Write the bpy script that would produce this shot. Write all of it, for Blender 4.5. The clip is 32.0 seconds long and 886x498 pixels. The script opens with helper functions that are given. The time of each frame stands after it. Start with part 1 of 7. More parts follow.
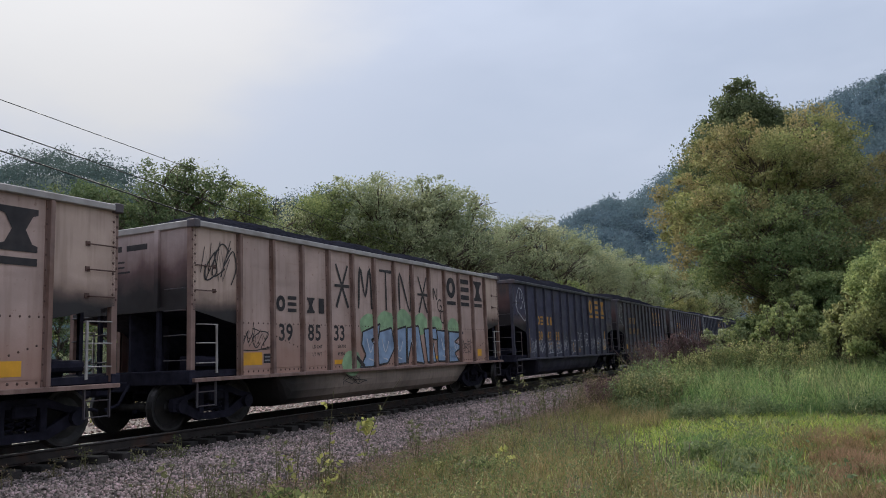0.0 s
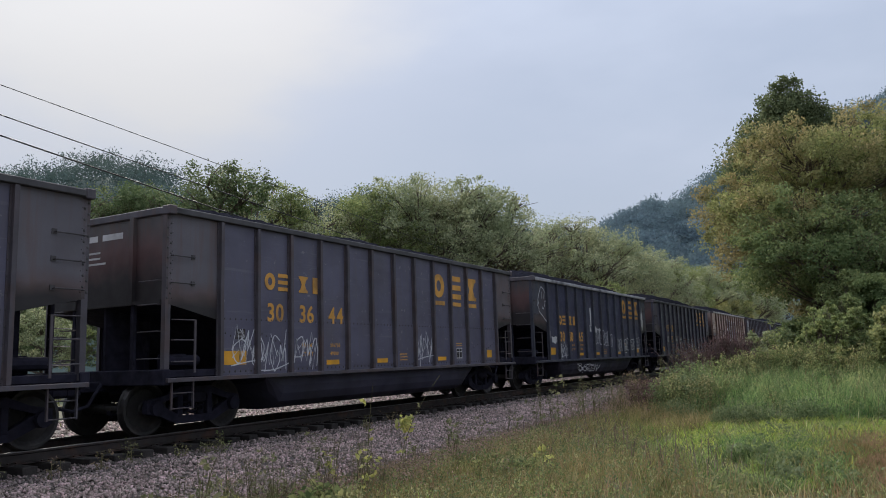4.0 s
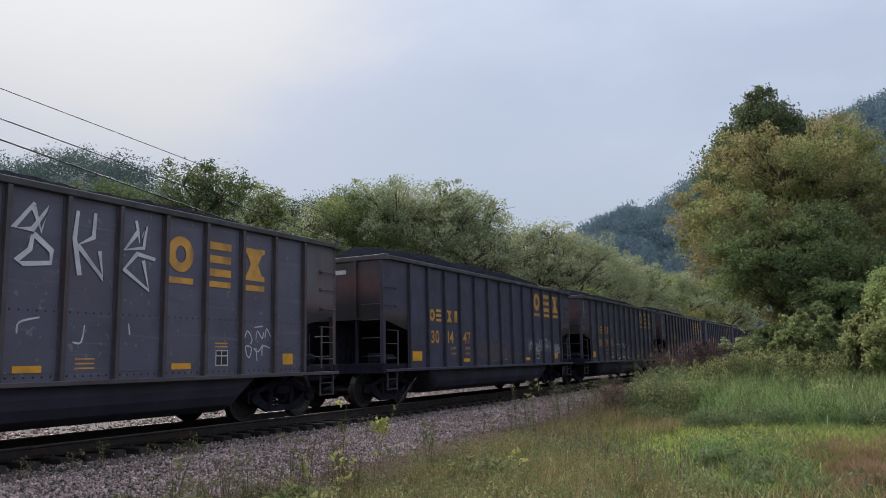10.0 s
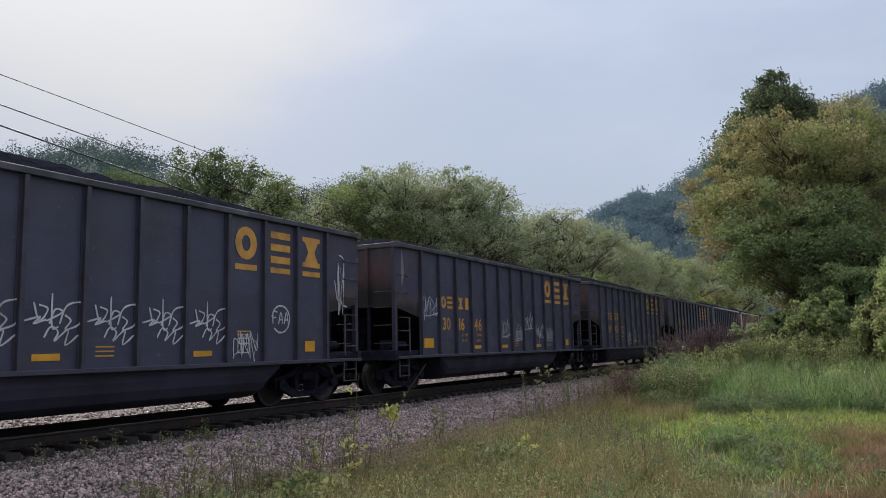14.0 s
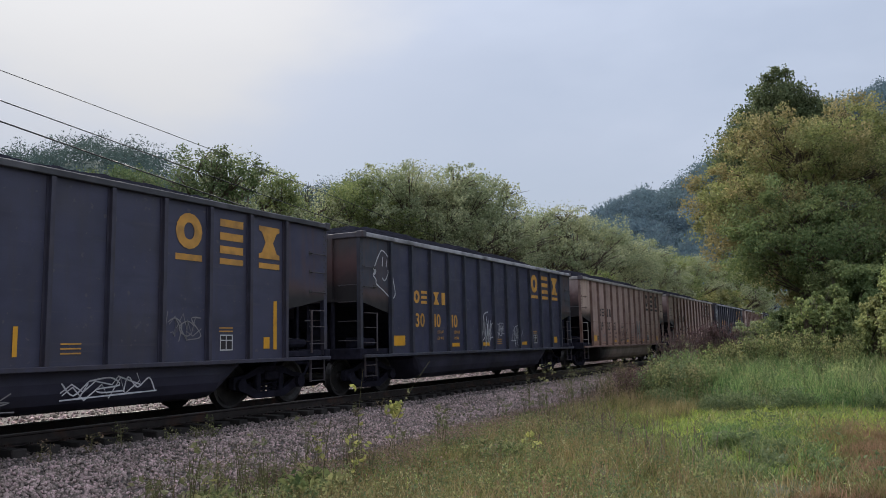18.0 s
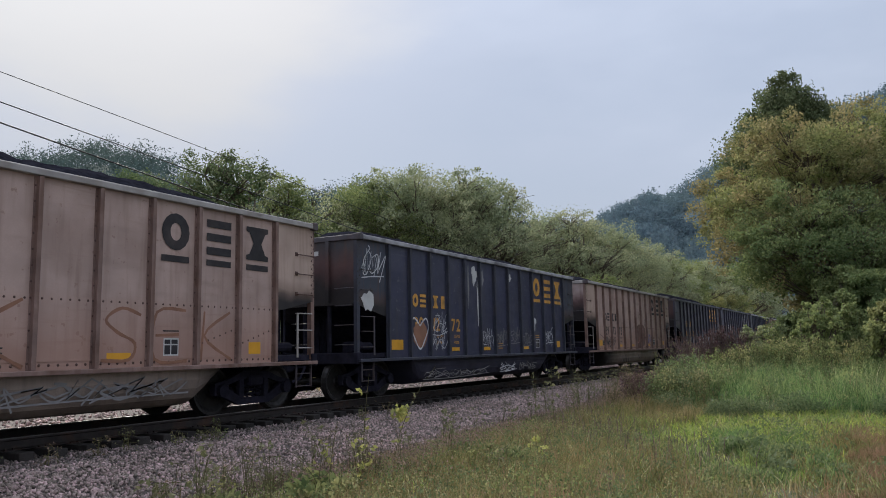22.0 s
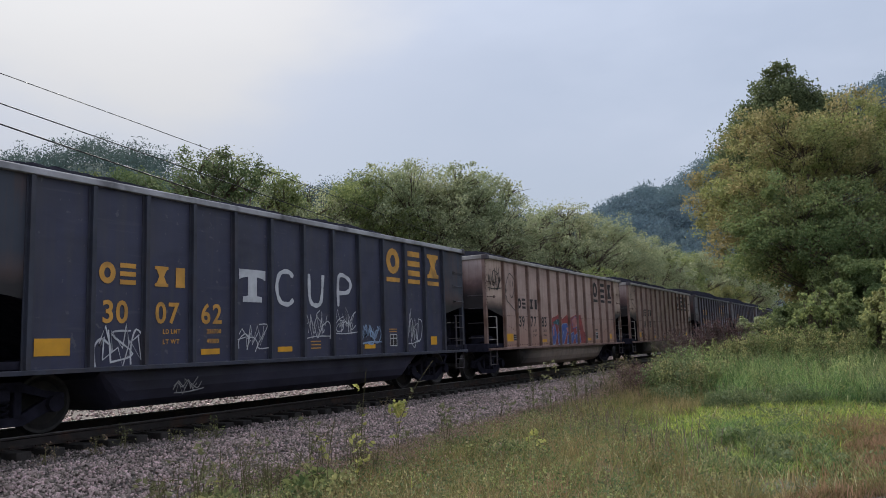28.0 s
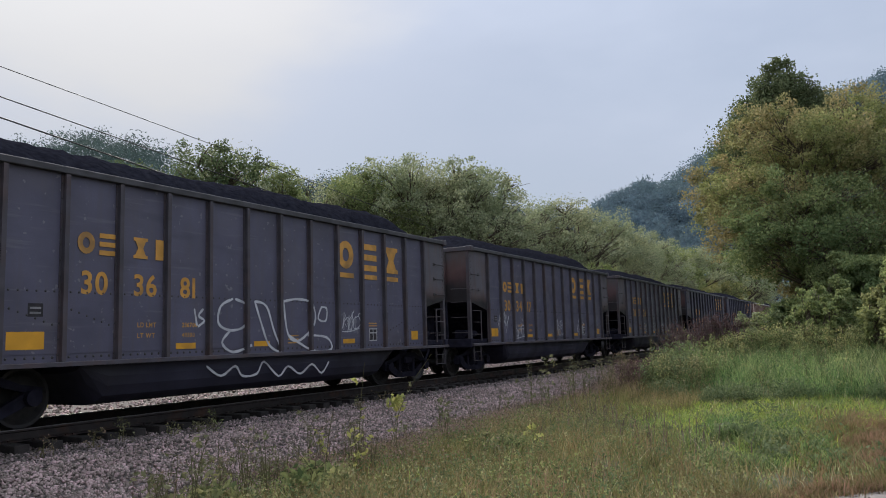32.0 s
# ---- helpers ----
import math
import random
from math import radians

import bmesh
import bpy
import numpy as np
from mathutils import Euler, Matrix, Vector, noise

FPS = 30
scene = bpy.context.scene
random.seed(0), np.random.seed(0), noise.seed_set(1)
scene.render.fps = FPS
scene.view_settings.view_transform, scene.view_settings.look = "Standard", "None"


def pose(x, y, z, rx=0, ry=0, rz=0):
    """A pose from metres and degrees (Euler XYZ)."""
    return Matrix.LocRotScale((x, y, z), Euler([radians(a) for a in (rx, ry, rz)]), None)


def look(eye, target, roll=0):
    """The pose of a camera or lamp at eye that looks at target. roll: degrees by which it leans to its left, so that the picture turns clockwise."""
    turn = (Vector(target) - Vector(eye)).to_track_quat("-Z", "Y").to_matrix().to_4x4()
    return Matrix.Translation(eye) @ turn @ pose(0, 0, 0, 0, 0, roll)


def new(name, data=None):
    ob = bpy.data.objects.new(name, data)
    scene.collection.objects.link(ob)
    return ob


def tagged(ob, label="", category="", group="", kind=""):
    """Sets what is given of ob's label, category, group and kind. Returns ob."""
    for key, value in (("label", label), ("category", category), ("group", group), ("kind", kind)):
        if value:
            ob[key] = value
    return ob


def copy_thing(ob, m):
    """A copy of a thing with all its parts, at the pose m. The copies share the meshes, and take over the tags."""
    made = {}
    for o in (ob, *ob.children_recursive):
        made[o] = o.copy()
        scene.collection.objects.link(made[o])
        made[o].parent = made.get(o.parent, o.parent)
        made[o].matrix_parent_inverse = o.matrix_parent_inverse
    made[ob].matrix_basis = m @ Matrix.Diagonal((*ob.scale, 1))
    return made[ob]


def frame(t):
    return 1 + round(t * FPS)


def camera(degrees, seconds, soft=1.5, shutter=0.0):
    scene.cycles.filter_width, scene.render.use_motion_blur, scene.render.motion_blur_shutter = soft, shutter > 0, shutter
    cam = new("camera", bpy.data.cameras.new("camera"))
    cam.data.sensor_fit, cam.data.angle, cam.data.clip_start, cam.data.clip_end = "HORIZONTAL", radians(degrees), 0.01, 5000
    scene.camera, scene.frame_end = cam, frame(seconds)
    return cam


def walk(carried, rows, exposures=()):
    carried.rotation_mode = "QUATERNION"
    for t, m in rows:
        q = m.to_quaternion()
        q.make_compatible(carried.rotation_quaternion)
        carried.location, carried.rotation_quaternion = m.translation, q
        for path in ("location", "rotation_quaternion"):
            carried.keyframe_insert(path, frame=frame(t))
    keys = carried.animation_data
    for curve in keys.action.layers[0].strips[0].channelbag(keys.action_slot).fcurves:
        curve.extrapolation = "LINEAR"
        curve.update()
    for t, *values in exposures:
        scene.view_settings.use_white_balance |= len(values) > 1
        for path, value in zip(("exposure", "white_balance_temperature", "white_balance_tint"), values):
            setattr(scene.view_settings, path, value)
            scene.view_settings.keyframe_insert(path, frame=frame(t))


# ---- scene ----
EYE = (0.0, 0.0, 1.164)


def aim(yaw, pitch, roll, *sway):
    """The hand-held camera's pose: yaw from the line of the track towards it, pitch up, roll to the left, in degrees, and its sway in metres."""
    a, b = radians(yaw), radians(pitch)
    way = Vector((math.cos(a) * math.cos(b), math.sin(a) * math.cos(b), math.sin(b)))
    eye = Vector(EYE) + Vector(sway)
    return look(eye, eye + way, roll)


cam = camera(59.8, 32.0, soft=0.95)
walk(cam, [(t, aim(*turn)) for t, *turn in (
    (0, 26.358, 7.861, -2.289, 0.029, 0.026, 0.037),
    (0.5, 26.753, 7.890, -2.229, 0.029, 0.028, 0.030),
    (1, 27.052, 8.011, -2.232, 0.034, 0.026, 0.019),
    (1.5, 27.328, 8.053, -2.199, 0.039, 0.017, 0.010),
    (2, 27.704, 8.044, -2.083, 0.037, 0.009, 0.004),
    (2.5, 27.987, 8.046, -2.011, 0.032, 0.006, -0.002),
    (3, 28.493, 8.045, -1.904, 0.029, 0.007, -0.003),
    (3.5, 29.272, 8.008, -1.851, 0.030, 0.010, -0.002),
    (5.5, 29.056, 8.250, -1.529, 0.003, -0.001, 0.000),
    (6, 28.829, 8.266, -1.395, 0.004, -0.001, 0.000),
    (6.5, 28.821, 8.263, -1.367, 0.008, -0.002, -0.000),
    (7, 28.503, 8.253, -1.319, 0.009, -0.002, 0.000),
    (7.5, 28.233, 8.183, -1.358, 0.007, 0.001, 0.001),
    (8, 27.812, 8.179, -1.428, 0.006, 0.005, -0.000),
    (8.5, 27.819, 8.199, -1.324, 0.004, 0.007, -0.003),
    (9, 27.879, 8.188, -1.191, -0.002, 0.004, -0.003),
    (9.5, 27.785, 8.215, -1.188, -0.007, 0.000, -0.003),
    (10, 27.617, 8.212, -1.176, -0.009, 0.000, -0.003),
    (10.5, 27.497, 8.112, -1.142, -0.008, 0.001, -0.002),
    (11, 27.431, 7.963, -1.196, -0.009, 0.000, -0.003),
    (11.5, 27.463, 7.819, -1.215, -0.011, -0.000, -0.004),
    (12, 27.543, 7.714, -1.284, -0.010, 0.001, -0.002),
    (12.5, 27.932, 7.765, -1.224, -0.009, 0.003, -0.001),
    (13, 28.176, 7.602, -1.288, -0.004, 0.006, -0.003),
    (13.5, 28.284, 7.436, -1.285, 0.004, 0.006, -0.006),
    (14, 28.364, 7.284, -1.360, 0.009, 0.003, -0.007),
    (14.5, 28.442, 7.200, -1.363, 0.011, -0.001, -0.008),
    (16.5, 28.598, 7.022, -1.361, -0.008, -0.007, -0.009),
    (17, 28.668, 7.076, -1.365, -0.010, -0.006, -0.010),
    (17.5, 28.675, 7.091, -1.328, -0.011, -0.007, -0.010),
    (18, 28.649, 7.087, -1.311, -0.012, -0.009, -0.009),
    (18.5, 28.682, 7.177, -1.210, -0.010, -0.007, -0.008),
    (19, 28.655, 7.207, -1.140, -0.009, -0.004, -0.009),
    (19.5, 28.601, 7.311, -1.154, -0.010, -0.003, -0.011),
    (20, 28.528, 7.365, -1.221, -0.013, -0.004, -0.012),
    (20.5, 28.471, 7.401, -1.189, -0.013, -0.007, -0.011),
    (21, 28.820, 7.452, -1.133, -0.013, -0.008, -0.011),
    (21.5, 29.072, 7.444, -1.146, -0.015, -0.009, -0.011),
    (22, 29.113, 7.410, -1.202, -0.017, -0.012, -0.011),
    (22.5, 29.405, 7.415, -1.180, -0.024, -0.016, -0.010),
    (23, 29.598, 7.423, -1.295, -0.030, -0.018, -0.009),
    (23.5, 29.721, 7.533, -1.275, -0.032, -0.021, -0.010),
    (24, 29.982, 7.568, -1.291, -0.031, -0.023, -0.010),
    (24.5, 30.135, 7.652, -1.405, -0.027, -0.025, -0.009),
    (25, 30.151, 7.628, -1.558, -0.022, -0.025, -0.008),
    (25.5, 30.383, 7.614, -1.650, -0.018, -0.024, -0.008),
    (27.5, 29.122, 7.141, -1.921, 0.010, -0.015, -0.009),
    (28, 28.852, 7.010, -1.861, 0.008, -0.007, -0.010),
    (28.5, 28.574, 6.866, -1.797, 0.008, -0.003, -0.011),
    (29, 28.305, 6.735, -1.767, 0.007, -0.002, -0.010),
    (29.5, 28.064, 6.622, -1.726, 0.005, -0.001, -0.008),
    (30, 27.802, 6.629, -1.738, 0.004, -0.001, -0.009),
    (30.5, 27.681, 6.664, -1.693, 0.003, -0.001, -0.011),
    (31, 27.865, 6.664, -1.714, 0.003, -0.003, -0.011),
    (31.5, 28.225, 6.586, -1.690, 0.005, -0.006, -0.011),
    (32, 28.761, 6.601, -1.678, 0.010, -0.006, -0.012),
)], exposures=((0.0, 0.0), (32.0, 0.0)))

# ---- world, sun, exposure ----
SUN_AZ, SUN_EL = 50.0, 36.0
world = bpy.data.worlds.new("sky")
scene.world = world
world.use_nodes = True
wn, wl = world.node_tree.nodes, world.node_tree.links
wn.clear()
sky = wn.new("ShaderNodeTexSky")
sky.sky_type = "NISHITA"
sky.sun_disc = False
sky.sun_elevation = radians(SUN_EL)
sky.sun_rotation = radians(90.0 - SUN_AZ)
sky.air_density, sky.dust_density, sky.ozone_density = 1.0, 0.8, 1.5
coord = wn.new("ShaderNodeTexCoord")
stretch = wn.new("ShaderNodeMapping")
stretch.inputs["Scale"].default_value = (1.0, 1.0, 2.6)
clouds = wn.new("ShaderNodeTexNoise")
clouds.inputs["Scale"].default_value = 1.7
clouds.inputs["Detail"].default_value = 5.0
clouds.inputs["Roughness"].default_value = 0.52
veil = wn.new("ShaderNodeMapRange")
veil.inputs["From Min"].default_value, veil.inputs["From Max"].default_value = 0.3, 0.7
veil.inputs["To Min"].default_value, veil.inputs["To Max"].default_value = 0.7, 1.0
# a thin overcast: nearly four times as bright overhead as at the horizon
height = wn.new("ShaderNodeSeparateXYZ")
slope = wn.new("ShaderNodeMath")
slope.operation = "MULTIPLY_ADD"
slope.inputs[1].default_value, slope.inputs[2].default_value = 1.6, 1.2
upper = wn.new("ShaderNodeMath")
upper.operation = "MAXIMUM"
upper.inputs[1].default_value = 0.0
rise = wn.new("ShaderNodeMath")
rise.operation = "MULTIPLY_ADD"
rise.inputs[2].default_value = 0.98
layer = wn.new("ShaderNodeVectorMath")
layer.operation = "SCALE"
cover = wn.new("ShaderNodeMix")
cover.data_type = "RGBA"
back = wn.new("ShaderNodeBackground")
back.inputs["Strength"].default_value = 0.1
wout = wn.new("ShaderNodeOutputWorld")
wl.new(coord.outputs["Generated"], stretch.inputs["Vector"])
wl.new(coord.outputs["Generated"], height.inputs["Vector"])
wl.new(height.outputs["Z"], upper.inputs[0])
wl.new(upper.outputs[0], slope.inputs[0])
wl.new(upper.outputs[0], rise.inputs[0])
wl.new(slope.outputs[0], rise.inputs[1])
wl.new(stretch.outputs["Vector"], clouds.inputs["Vector"])
wl.new(clouds.outputs["Fac"], veil.inputs["Value"])
# the veil thickens and whitens round the sun
sunward = wn.new("ShaderNodeVectorMath")
sunward.operation = "DOT_PRODUCT"
sunward.inputs[1].default_value = (math.cos(radians(SUN_AZ)) * math.cos(radians(SUN_EL)), math.sin(radians(SUN_AZ)) * math.cos(radians(SUN_EL)), math.sin(radians(SUN_EL)))
glow = wn.new("ShaderNodeMapRange")
glow.inputs["From Min"].default_value, glow.inputs["From Max"].default_value = 0.72, 1.0
glow.inputs["To Min"].default_value, glow.inputs["To Max"].default_value = 1.04, 0.90
wisps = wn.new("ShaderNodeMapRange")
wisps.inputs["From Min"].default_value, wisps.inputs["From Max"].default_value = 0.32, 0.68
wisps.inputs["To Min"].default_value, wisps.inputs["To Max"].default_value = 0.90, 1.08
bright = wn.new("ShaderNodeMath")
bright.operation = "MULTIPLY"
bright2 = wn.new("ShaderNodeMath")
bright2.operation = "MULTIPLY"
wl.new(coord.outputs["Generated"], sunward.inputs[0])
wl.new(sunward.outputs["Value"], glow.inputs["Value"])
wl.new(clouds.outputs["Fac"], wisps.inputs["Value"])
wl.new(glow.outputs["Result"], bright.inputs[0])
wl.new(wisps.outputs["Result"], bright.inputs[1])
wl.new(bright.outputs[0], bright2.inputs[0])
wl.new(rise.outputs[0], bright2.inputs[1])
# a whiter bank of cloud before the sun, with a soft ragged edge
ragged = wn.new("ShaderNodeMath")
ragged.operation = "MULTIPLY_ADD"
ragged.inputs[1].default_value = 0.16
cloud_edge = wn.new("ShaderNodeMapRange")
cloud_edge.interpolation_type = "SMOOTHSTEP"
cloud_edge.inputs["From Min"].default_value, cloud_edge.inputs["From Max"].default_value = 0.985, 1.05
cloud_tone = wn.new("ShaderNodeMix")
cloud_tone.data_type = "RGBA"
cloud_tone.inputs[6].default_value = (3.98, 4.40, 5.36, 1.0)
cloud_tone.inputs[7].default_value = (4.98, 5.00, 5.14, 1.0)
wl.new(clouds.outputs["Fac"], ragged.inputs[0])
wl.new(sunward.outputs["Value"], ragged.inputs[2])
wl.new(ragged.outputs[0], cloud_edge.inputs["Value"])
wl.new(cloud_edge.outputs["Result"], cloud_tone.inputs[0])
wl.new(cloud_tone.outputs[2], layer.inputs[0])
wl.new(bright2.outputs[0], layer.inputs["Scale"])
wl.new(veil.outputs["Result"], cover.inputs[0])
wl.new(sky.outputs["Color"], cover.inputs[6])
wl.new(layer.outputs["Vector"], cover.inputs[7])
wl.new(cover.outputs[2], back.inputs["Color"])
wl.new(back.outputs["Background"], wout.inputs["Surface"])

sun_data = bpy.data.lights.new("sun", "SUN")
sun_data.energy, sun_data.angle, sun_data.color = 4.6, radians(26.0), (1.0, 0.95, 0.86)
sun_lamp = new("sun", sun_data)
_a, _e = radians(SUN_AZ), radians(SUN_EL)
sun_lamp.matrix_world = look((40 * math.cos(_a), 40 * math.sin(_a), 60), (40 * math.cos(_a) - math.cos(_a) * math.cos(_e), 40 * math.sin(_a) - math.sin(_a) * math.cos(_e), 60 - math.sin(_e)))

# ---- small tools ----
rng = np.random.default_rng(7)


class Build:
    """Collects vertices and faces of one mesh."""

    def __init__(self):
        self.v, self.f = [], []

    def add(self, verts, faces):
        n = len(self.v)
        self.v.extend(tuple(p) for p in verts)
        self.f.extend(tuple(i + n for i in face) for face in faces)
        return self

    def box(self, x0, x1, y0, y1, z0, z1, b=0.0):
        """A box; b: the width of its worn, chamfered edges."""
        if b <= 0:
            return self.add([(x, y, z) for x in (x0, x1) for y in (y0, y1) for z in (z0, z1)],
                            [(0, 1, 3, 2), (4, 6, 7, 5), (0, 4, 5, 1), (2, 3, 7, 6), (0, 2, 6, 4), (1, 5, 7, 3)])
        bm = bmesh.new()
        bmesh.ops.create_cube(bm, size=1.0)
        for v in bm.verts:
            v.co = Vector(((x0 + x1) / 2 + v.co.x * (x1 - x0), (y0 + y1) / 2 + v.co.y * (y1 - y0), (z0 + z1) / 2 + v.co.z * (z1 - z0)))
        bmesh.ops.bevel(bm, geom=list(bm.edges), offset=b, segments=1, affect="EDGES")
        bm.verts.index_update()
        self.add([v.co[:] for v in bm.verts], [[v.index for v in f.verts] for f in bm.faces])
        bm.free()
        return self

    def tube(self, points, radii, n=8, cap=True):
        """A round tube along points; radii: one or one a point."""
        pts = [Vector(p) for p in points]
        if not hasattr(radii, "__len__"):
            radii = [radii] * len(pts)
        base, side = len(self.v), None
        for i, p in enumerate(pts):
            way = (pts[min(i + 1, len(pts) - 1)] - pts[max(i - 1, 0)]).normalized()
            if side is None:
                side = way.orthogonal().normalized()
            side = (side - way * side.dot(way)).normalized()
            up = way.cross(side)
            for k in range(n):
                a = 2 * math.pi * k / n
                self.v.append(tuple(p + (side * math.cos(a) + up * math.sin(a)) * radii[i]))
        for i in range(len(pts) - 1):
            for k in range(n):
                a, b = base + i * n + k, base + i * n + (k + 1) % n
                self.f.append((a, b, b + n, a + n))
        if cap:
            self.f.append(tuple(base + k for k in reversed(range(n))))
            self.f.append(tuple(base + (len(pts) - 1) * n + k for k in range(n)))
        return self

    def prism(self, outline, y0, y1):
        """An outline of (x, z) points, drawn out from y0 to y1."""
        n = len(outline)
        self.add([(x, y0, z) for x, z in outline] + [(x, y1, z) for x, z in outline],
                 [tuple(range(n)), tuple(reversed(range(n, 2 * n)))] + [(i, i + n, (i + 1) % n + n, (i + 1) % n) for i in range(n)])
        return self

    def bar(self, section, x0, x1):
        """A section of (y, z) points, drawn out from x0 to x1."""
        n = len(section)
        self.add([(x0, y, z) for y, z in section] + [(x1, y, z) for y, z in section],
                 [tuple(reversed(range(n))), tuple(range(n, 2 * n))] + [(i, (i + 1) % n, (i + 1) % n + n, i + n) for i in range(n)])
        return self

    def mesh(self, name, material, smooth=False):
        me = bpy.data.meshes.new(name)
        me.from_pydata(self.v, [], self.f)
        bm = bmesh.new()
        bm.from_mesh(me)
        bmesh.ops.recalc_face_normals(bm, faces=bm.faces)
        bm.to_mesh(me)
        bm.free()
        if smooth:
            me.shade_smooth()
        me.materials.append(material)
        return me


def mesh_of(name, verts, faces, material, smooth=False):
    """A mesh from arrays: verts (n, 3), faces (m, 3 or 4)."""
    me = bpy.data.meshes.new(name)
    verts, faces = np.asarray(verts, np.float32), np.asarray(faces, np.int32)
    m, k = faces.shape
    me.vertices.add(len(verts))
    me.vertices.foreach_set("co", verts.ravel())
    me.loops.add(m * k)
    me.loops.foreach_set("vertex_index", faces.ravel())
    me.polygons.add(m)
    me.polygons.foreach_set("loop_start", np.arange(0, m * k, k, dtype=np.int32))
    me.polygons.foreach_set("loop_total", np.full(m, k, dtype=np.int32))
    me.update(calc_edges=True)
    if smooth:
        me.shade_smooth()
    me.materials.append(material)
    return me


def part(name, mesh, parent, label="", at=None):
    """One mesh under a thing or a part."""
    ob = new(name, mesh)
    ob.parent = parent
    if at is not None:
        ob.location = at
    return tagged(ob, label) if label else ob


def thing(name, label, category, mesh=None, group="", kind="", at=(0, 0, 0)):
    ob = new(name, mesh)
    ob.location = at
    return tagged(ob, label, category, group, kind)


# ---- materials ----
def mat(name, color, rough=0.7, metal=0.0, vary=0.25, scale=6.0, grain=60.0, bump=0.15, bump_size=0.01, dirt=None, dirt_amount=0.0,
        streak=0.0, island=0.0, object_vary=0.0, spec=0.4, tint=None, leaf=0.0, soot=None, chips=None):
    """A weathered surface: two sizes of mottling, relief, and, where given, dirt, runs, a tint by piece, light through leaves."""
    m = bpy.data.materials.new(name)
    m.use_nodes = True
    nodes, links = m.node_tree.nodes, m.node_tree.links
    b = nodes["Principled BSDF"]
    b.inputs["Roughness"].default_value = rough
    b.inputs["Metallic"].default_value = metal
    b.inputs["Specular IOR Level"].default_value = spec if not leaf else 0.08
    tc = nodes.new("ShaderNodeTexCoord")
    info = nodes.new("ShaderNodeObjectInfo")
    shift = nodes.new("ShaderNodeVectorMath")
    shift.operation = "MULTIPLY_ADD"
    shift.inputs[1].default_value = (37.0, 19.0, 53.0)
    links.new(info.outputs["Random"], shift.inputs[0])
    links.new(tc.outputs["Object"], shift.inputs[2])

    def noise(size, detail=4.0, stretch=None):
        n = nodes.new("ShaderNodeTexNoise")
        n.inputs["Scale"].default_value = size
        n.inputs["Detail"].default_value = detail
        src = shift.outputs[0]
        if stretch:
            mp = nodes.new("ShaderNodeMapping")
            mp.inputs["Scale"].default_value = stretch
            links.new(src, mp.inputs["Vector"])
            src = mp.outputs["Vector"]
        links.new(src, n.inputs["Vector"])
        return n.outputs["Fac"]

    def ramp(value, lo, hi, to_lo=0.0, to_hi=1.0):
        r = nodes.new("ShaderNodeMapRange")
        for key, val in (("From Min", lo), ("From Max", hi), ("To Min", to_lo), ("To Max", to_hi)):
            r.inputs[key].default_value = val
        links.new(value, r.inputs["Value"])
        return r.outputs["Result"]

    def mix(fac, a, c, blend="MIX"):
        x = nodes.new("ShaderNodeMix")
        x.data_type, x.blend_type = "RGBA", blend
        for sock, val in ((0, fac), (6, a), (7, c)):
            if hasattr(val, "is_linked"):
                links.new(val, x.inputs[sock])
            elif sock:
                x.inputs[sock].default_value = (*val[:3], 1.0)
            else:
                x.inputs[0].default_value = val
        return x.outputs[2]

    base = tuple(color)
    dark, light = [c * (1 - vary) for c in base], [min(1.0, c * (1 + vary)) for c in base]
    col = mix(ramp(noise(scale, 5.0), 0.3, 0.7), dark, light)
    col = mix(ramp(noise(grain, 3.0), 0.25, 0.75, 0.0, 0.45), col, [c * (1 - 0.7 * vary) for c in base])
    if tint is not None:
        col = mix(ramp(noise(scale * 0.35, 3.0), 0.42, 0.6), col, tint)
    if island:
        geo = nodes.new("ShaderNodeNewGeometry")
        hue = nodes.new("ShaderNodeHueSaturation")
        links.new(ramp(geo.outputs["Random Per Island"], 0.0, 1.0, 1 - island, 1 + island), hue.inputs["Value"])
        links.new(ramp(geo.outputs["Random Per Island"], 0.0, 1.0, 0.5 + 0.06 * island, 0.5 - 0.06 * island), hue.inputs["Hue"])
        links.new(col, hue.inputs["Color"])
        col = hue.outputs["Color"]
    if object_vary:
        hue = nodes.new("ShaderNodeHueSaturation")
        links.new(ramp(info.outputs["Random"], 0.0, 1.0, 1 - object_vary, 1 + object_vary), hue.inputs["Value"])
        links.new(col, hue.inputs["Color"])
        col = hue.outputs["Color"]
    if streak:
        col = mix(ramp(noise(1.0, 4.0, (9.0, 9.0, 0.7)), 0.48, 0.75, 0.0, streak), col, dirt)
    if dirt_amount:
        col = mix(ramp(noise(scale * 0.6, 6.0), 0.5, 0.68, 0.0, dirt_amount), col, dirt)
    if chips is not None:
        # small bare nicks, and scuffs drawn out along the car
        col = mix(ramp(noise(9.0, 6.0), 0.655, 0.69, 0.0, 0.75), col, chips)
        col = mix(ramp(noise(1.6, 7.0, (0.6, 1.0, 2.6)), 0.56, 0.74, 0.0, 0.4), col, [0.55 * c for c in base])
        col = mix(ramp(noise(1.0, 5.0, (0.7, 1.0, 11.0)), 0.62, 0.72, 0.0, 0.3), col, chips)
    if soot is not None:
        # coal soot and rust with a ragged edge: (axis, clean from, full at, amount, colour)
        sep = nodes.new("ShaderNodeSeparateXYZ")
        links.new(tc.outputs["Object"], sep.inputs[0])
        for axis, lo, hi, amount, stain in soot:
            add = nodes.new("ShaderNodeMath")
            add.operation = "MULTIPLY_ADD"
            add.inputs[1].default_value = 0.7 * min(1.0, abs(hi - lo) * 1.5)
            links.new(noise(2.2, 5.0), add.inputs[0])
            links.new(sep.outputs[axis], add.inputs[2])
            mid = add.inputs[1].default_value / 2
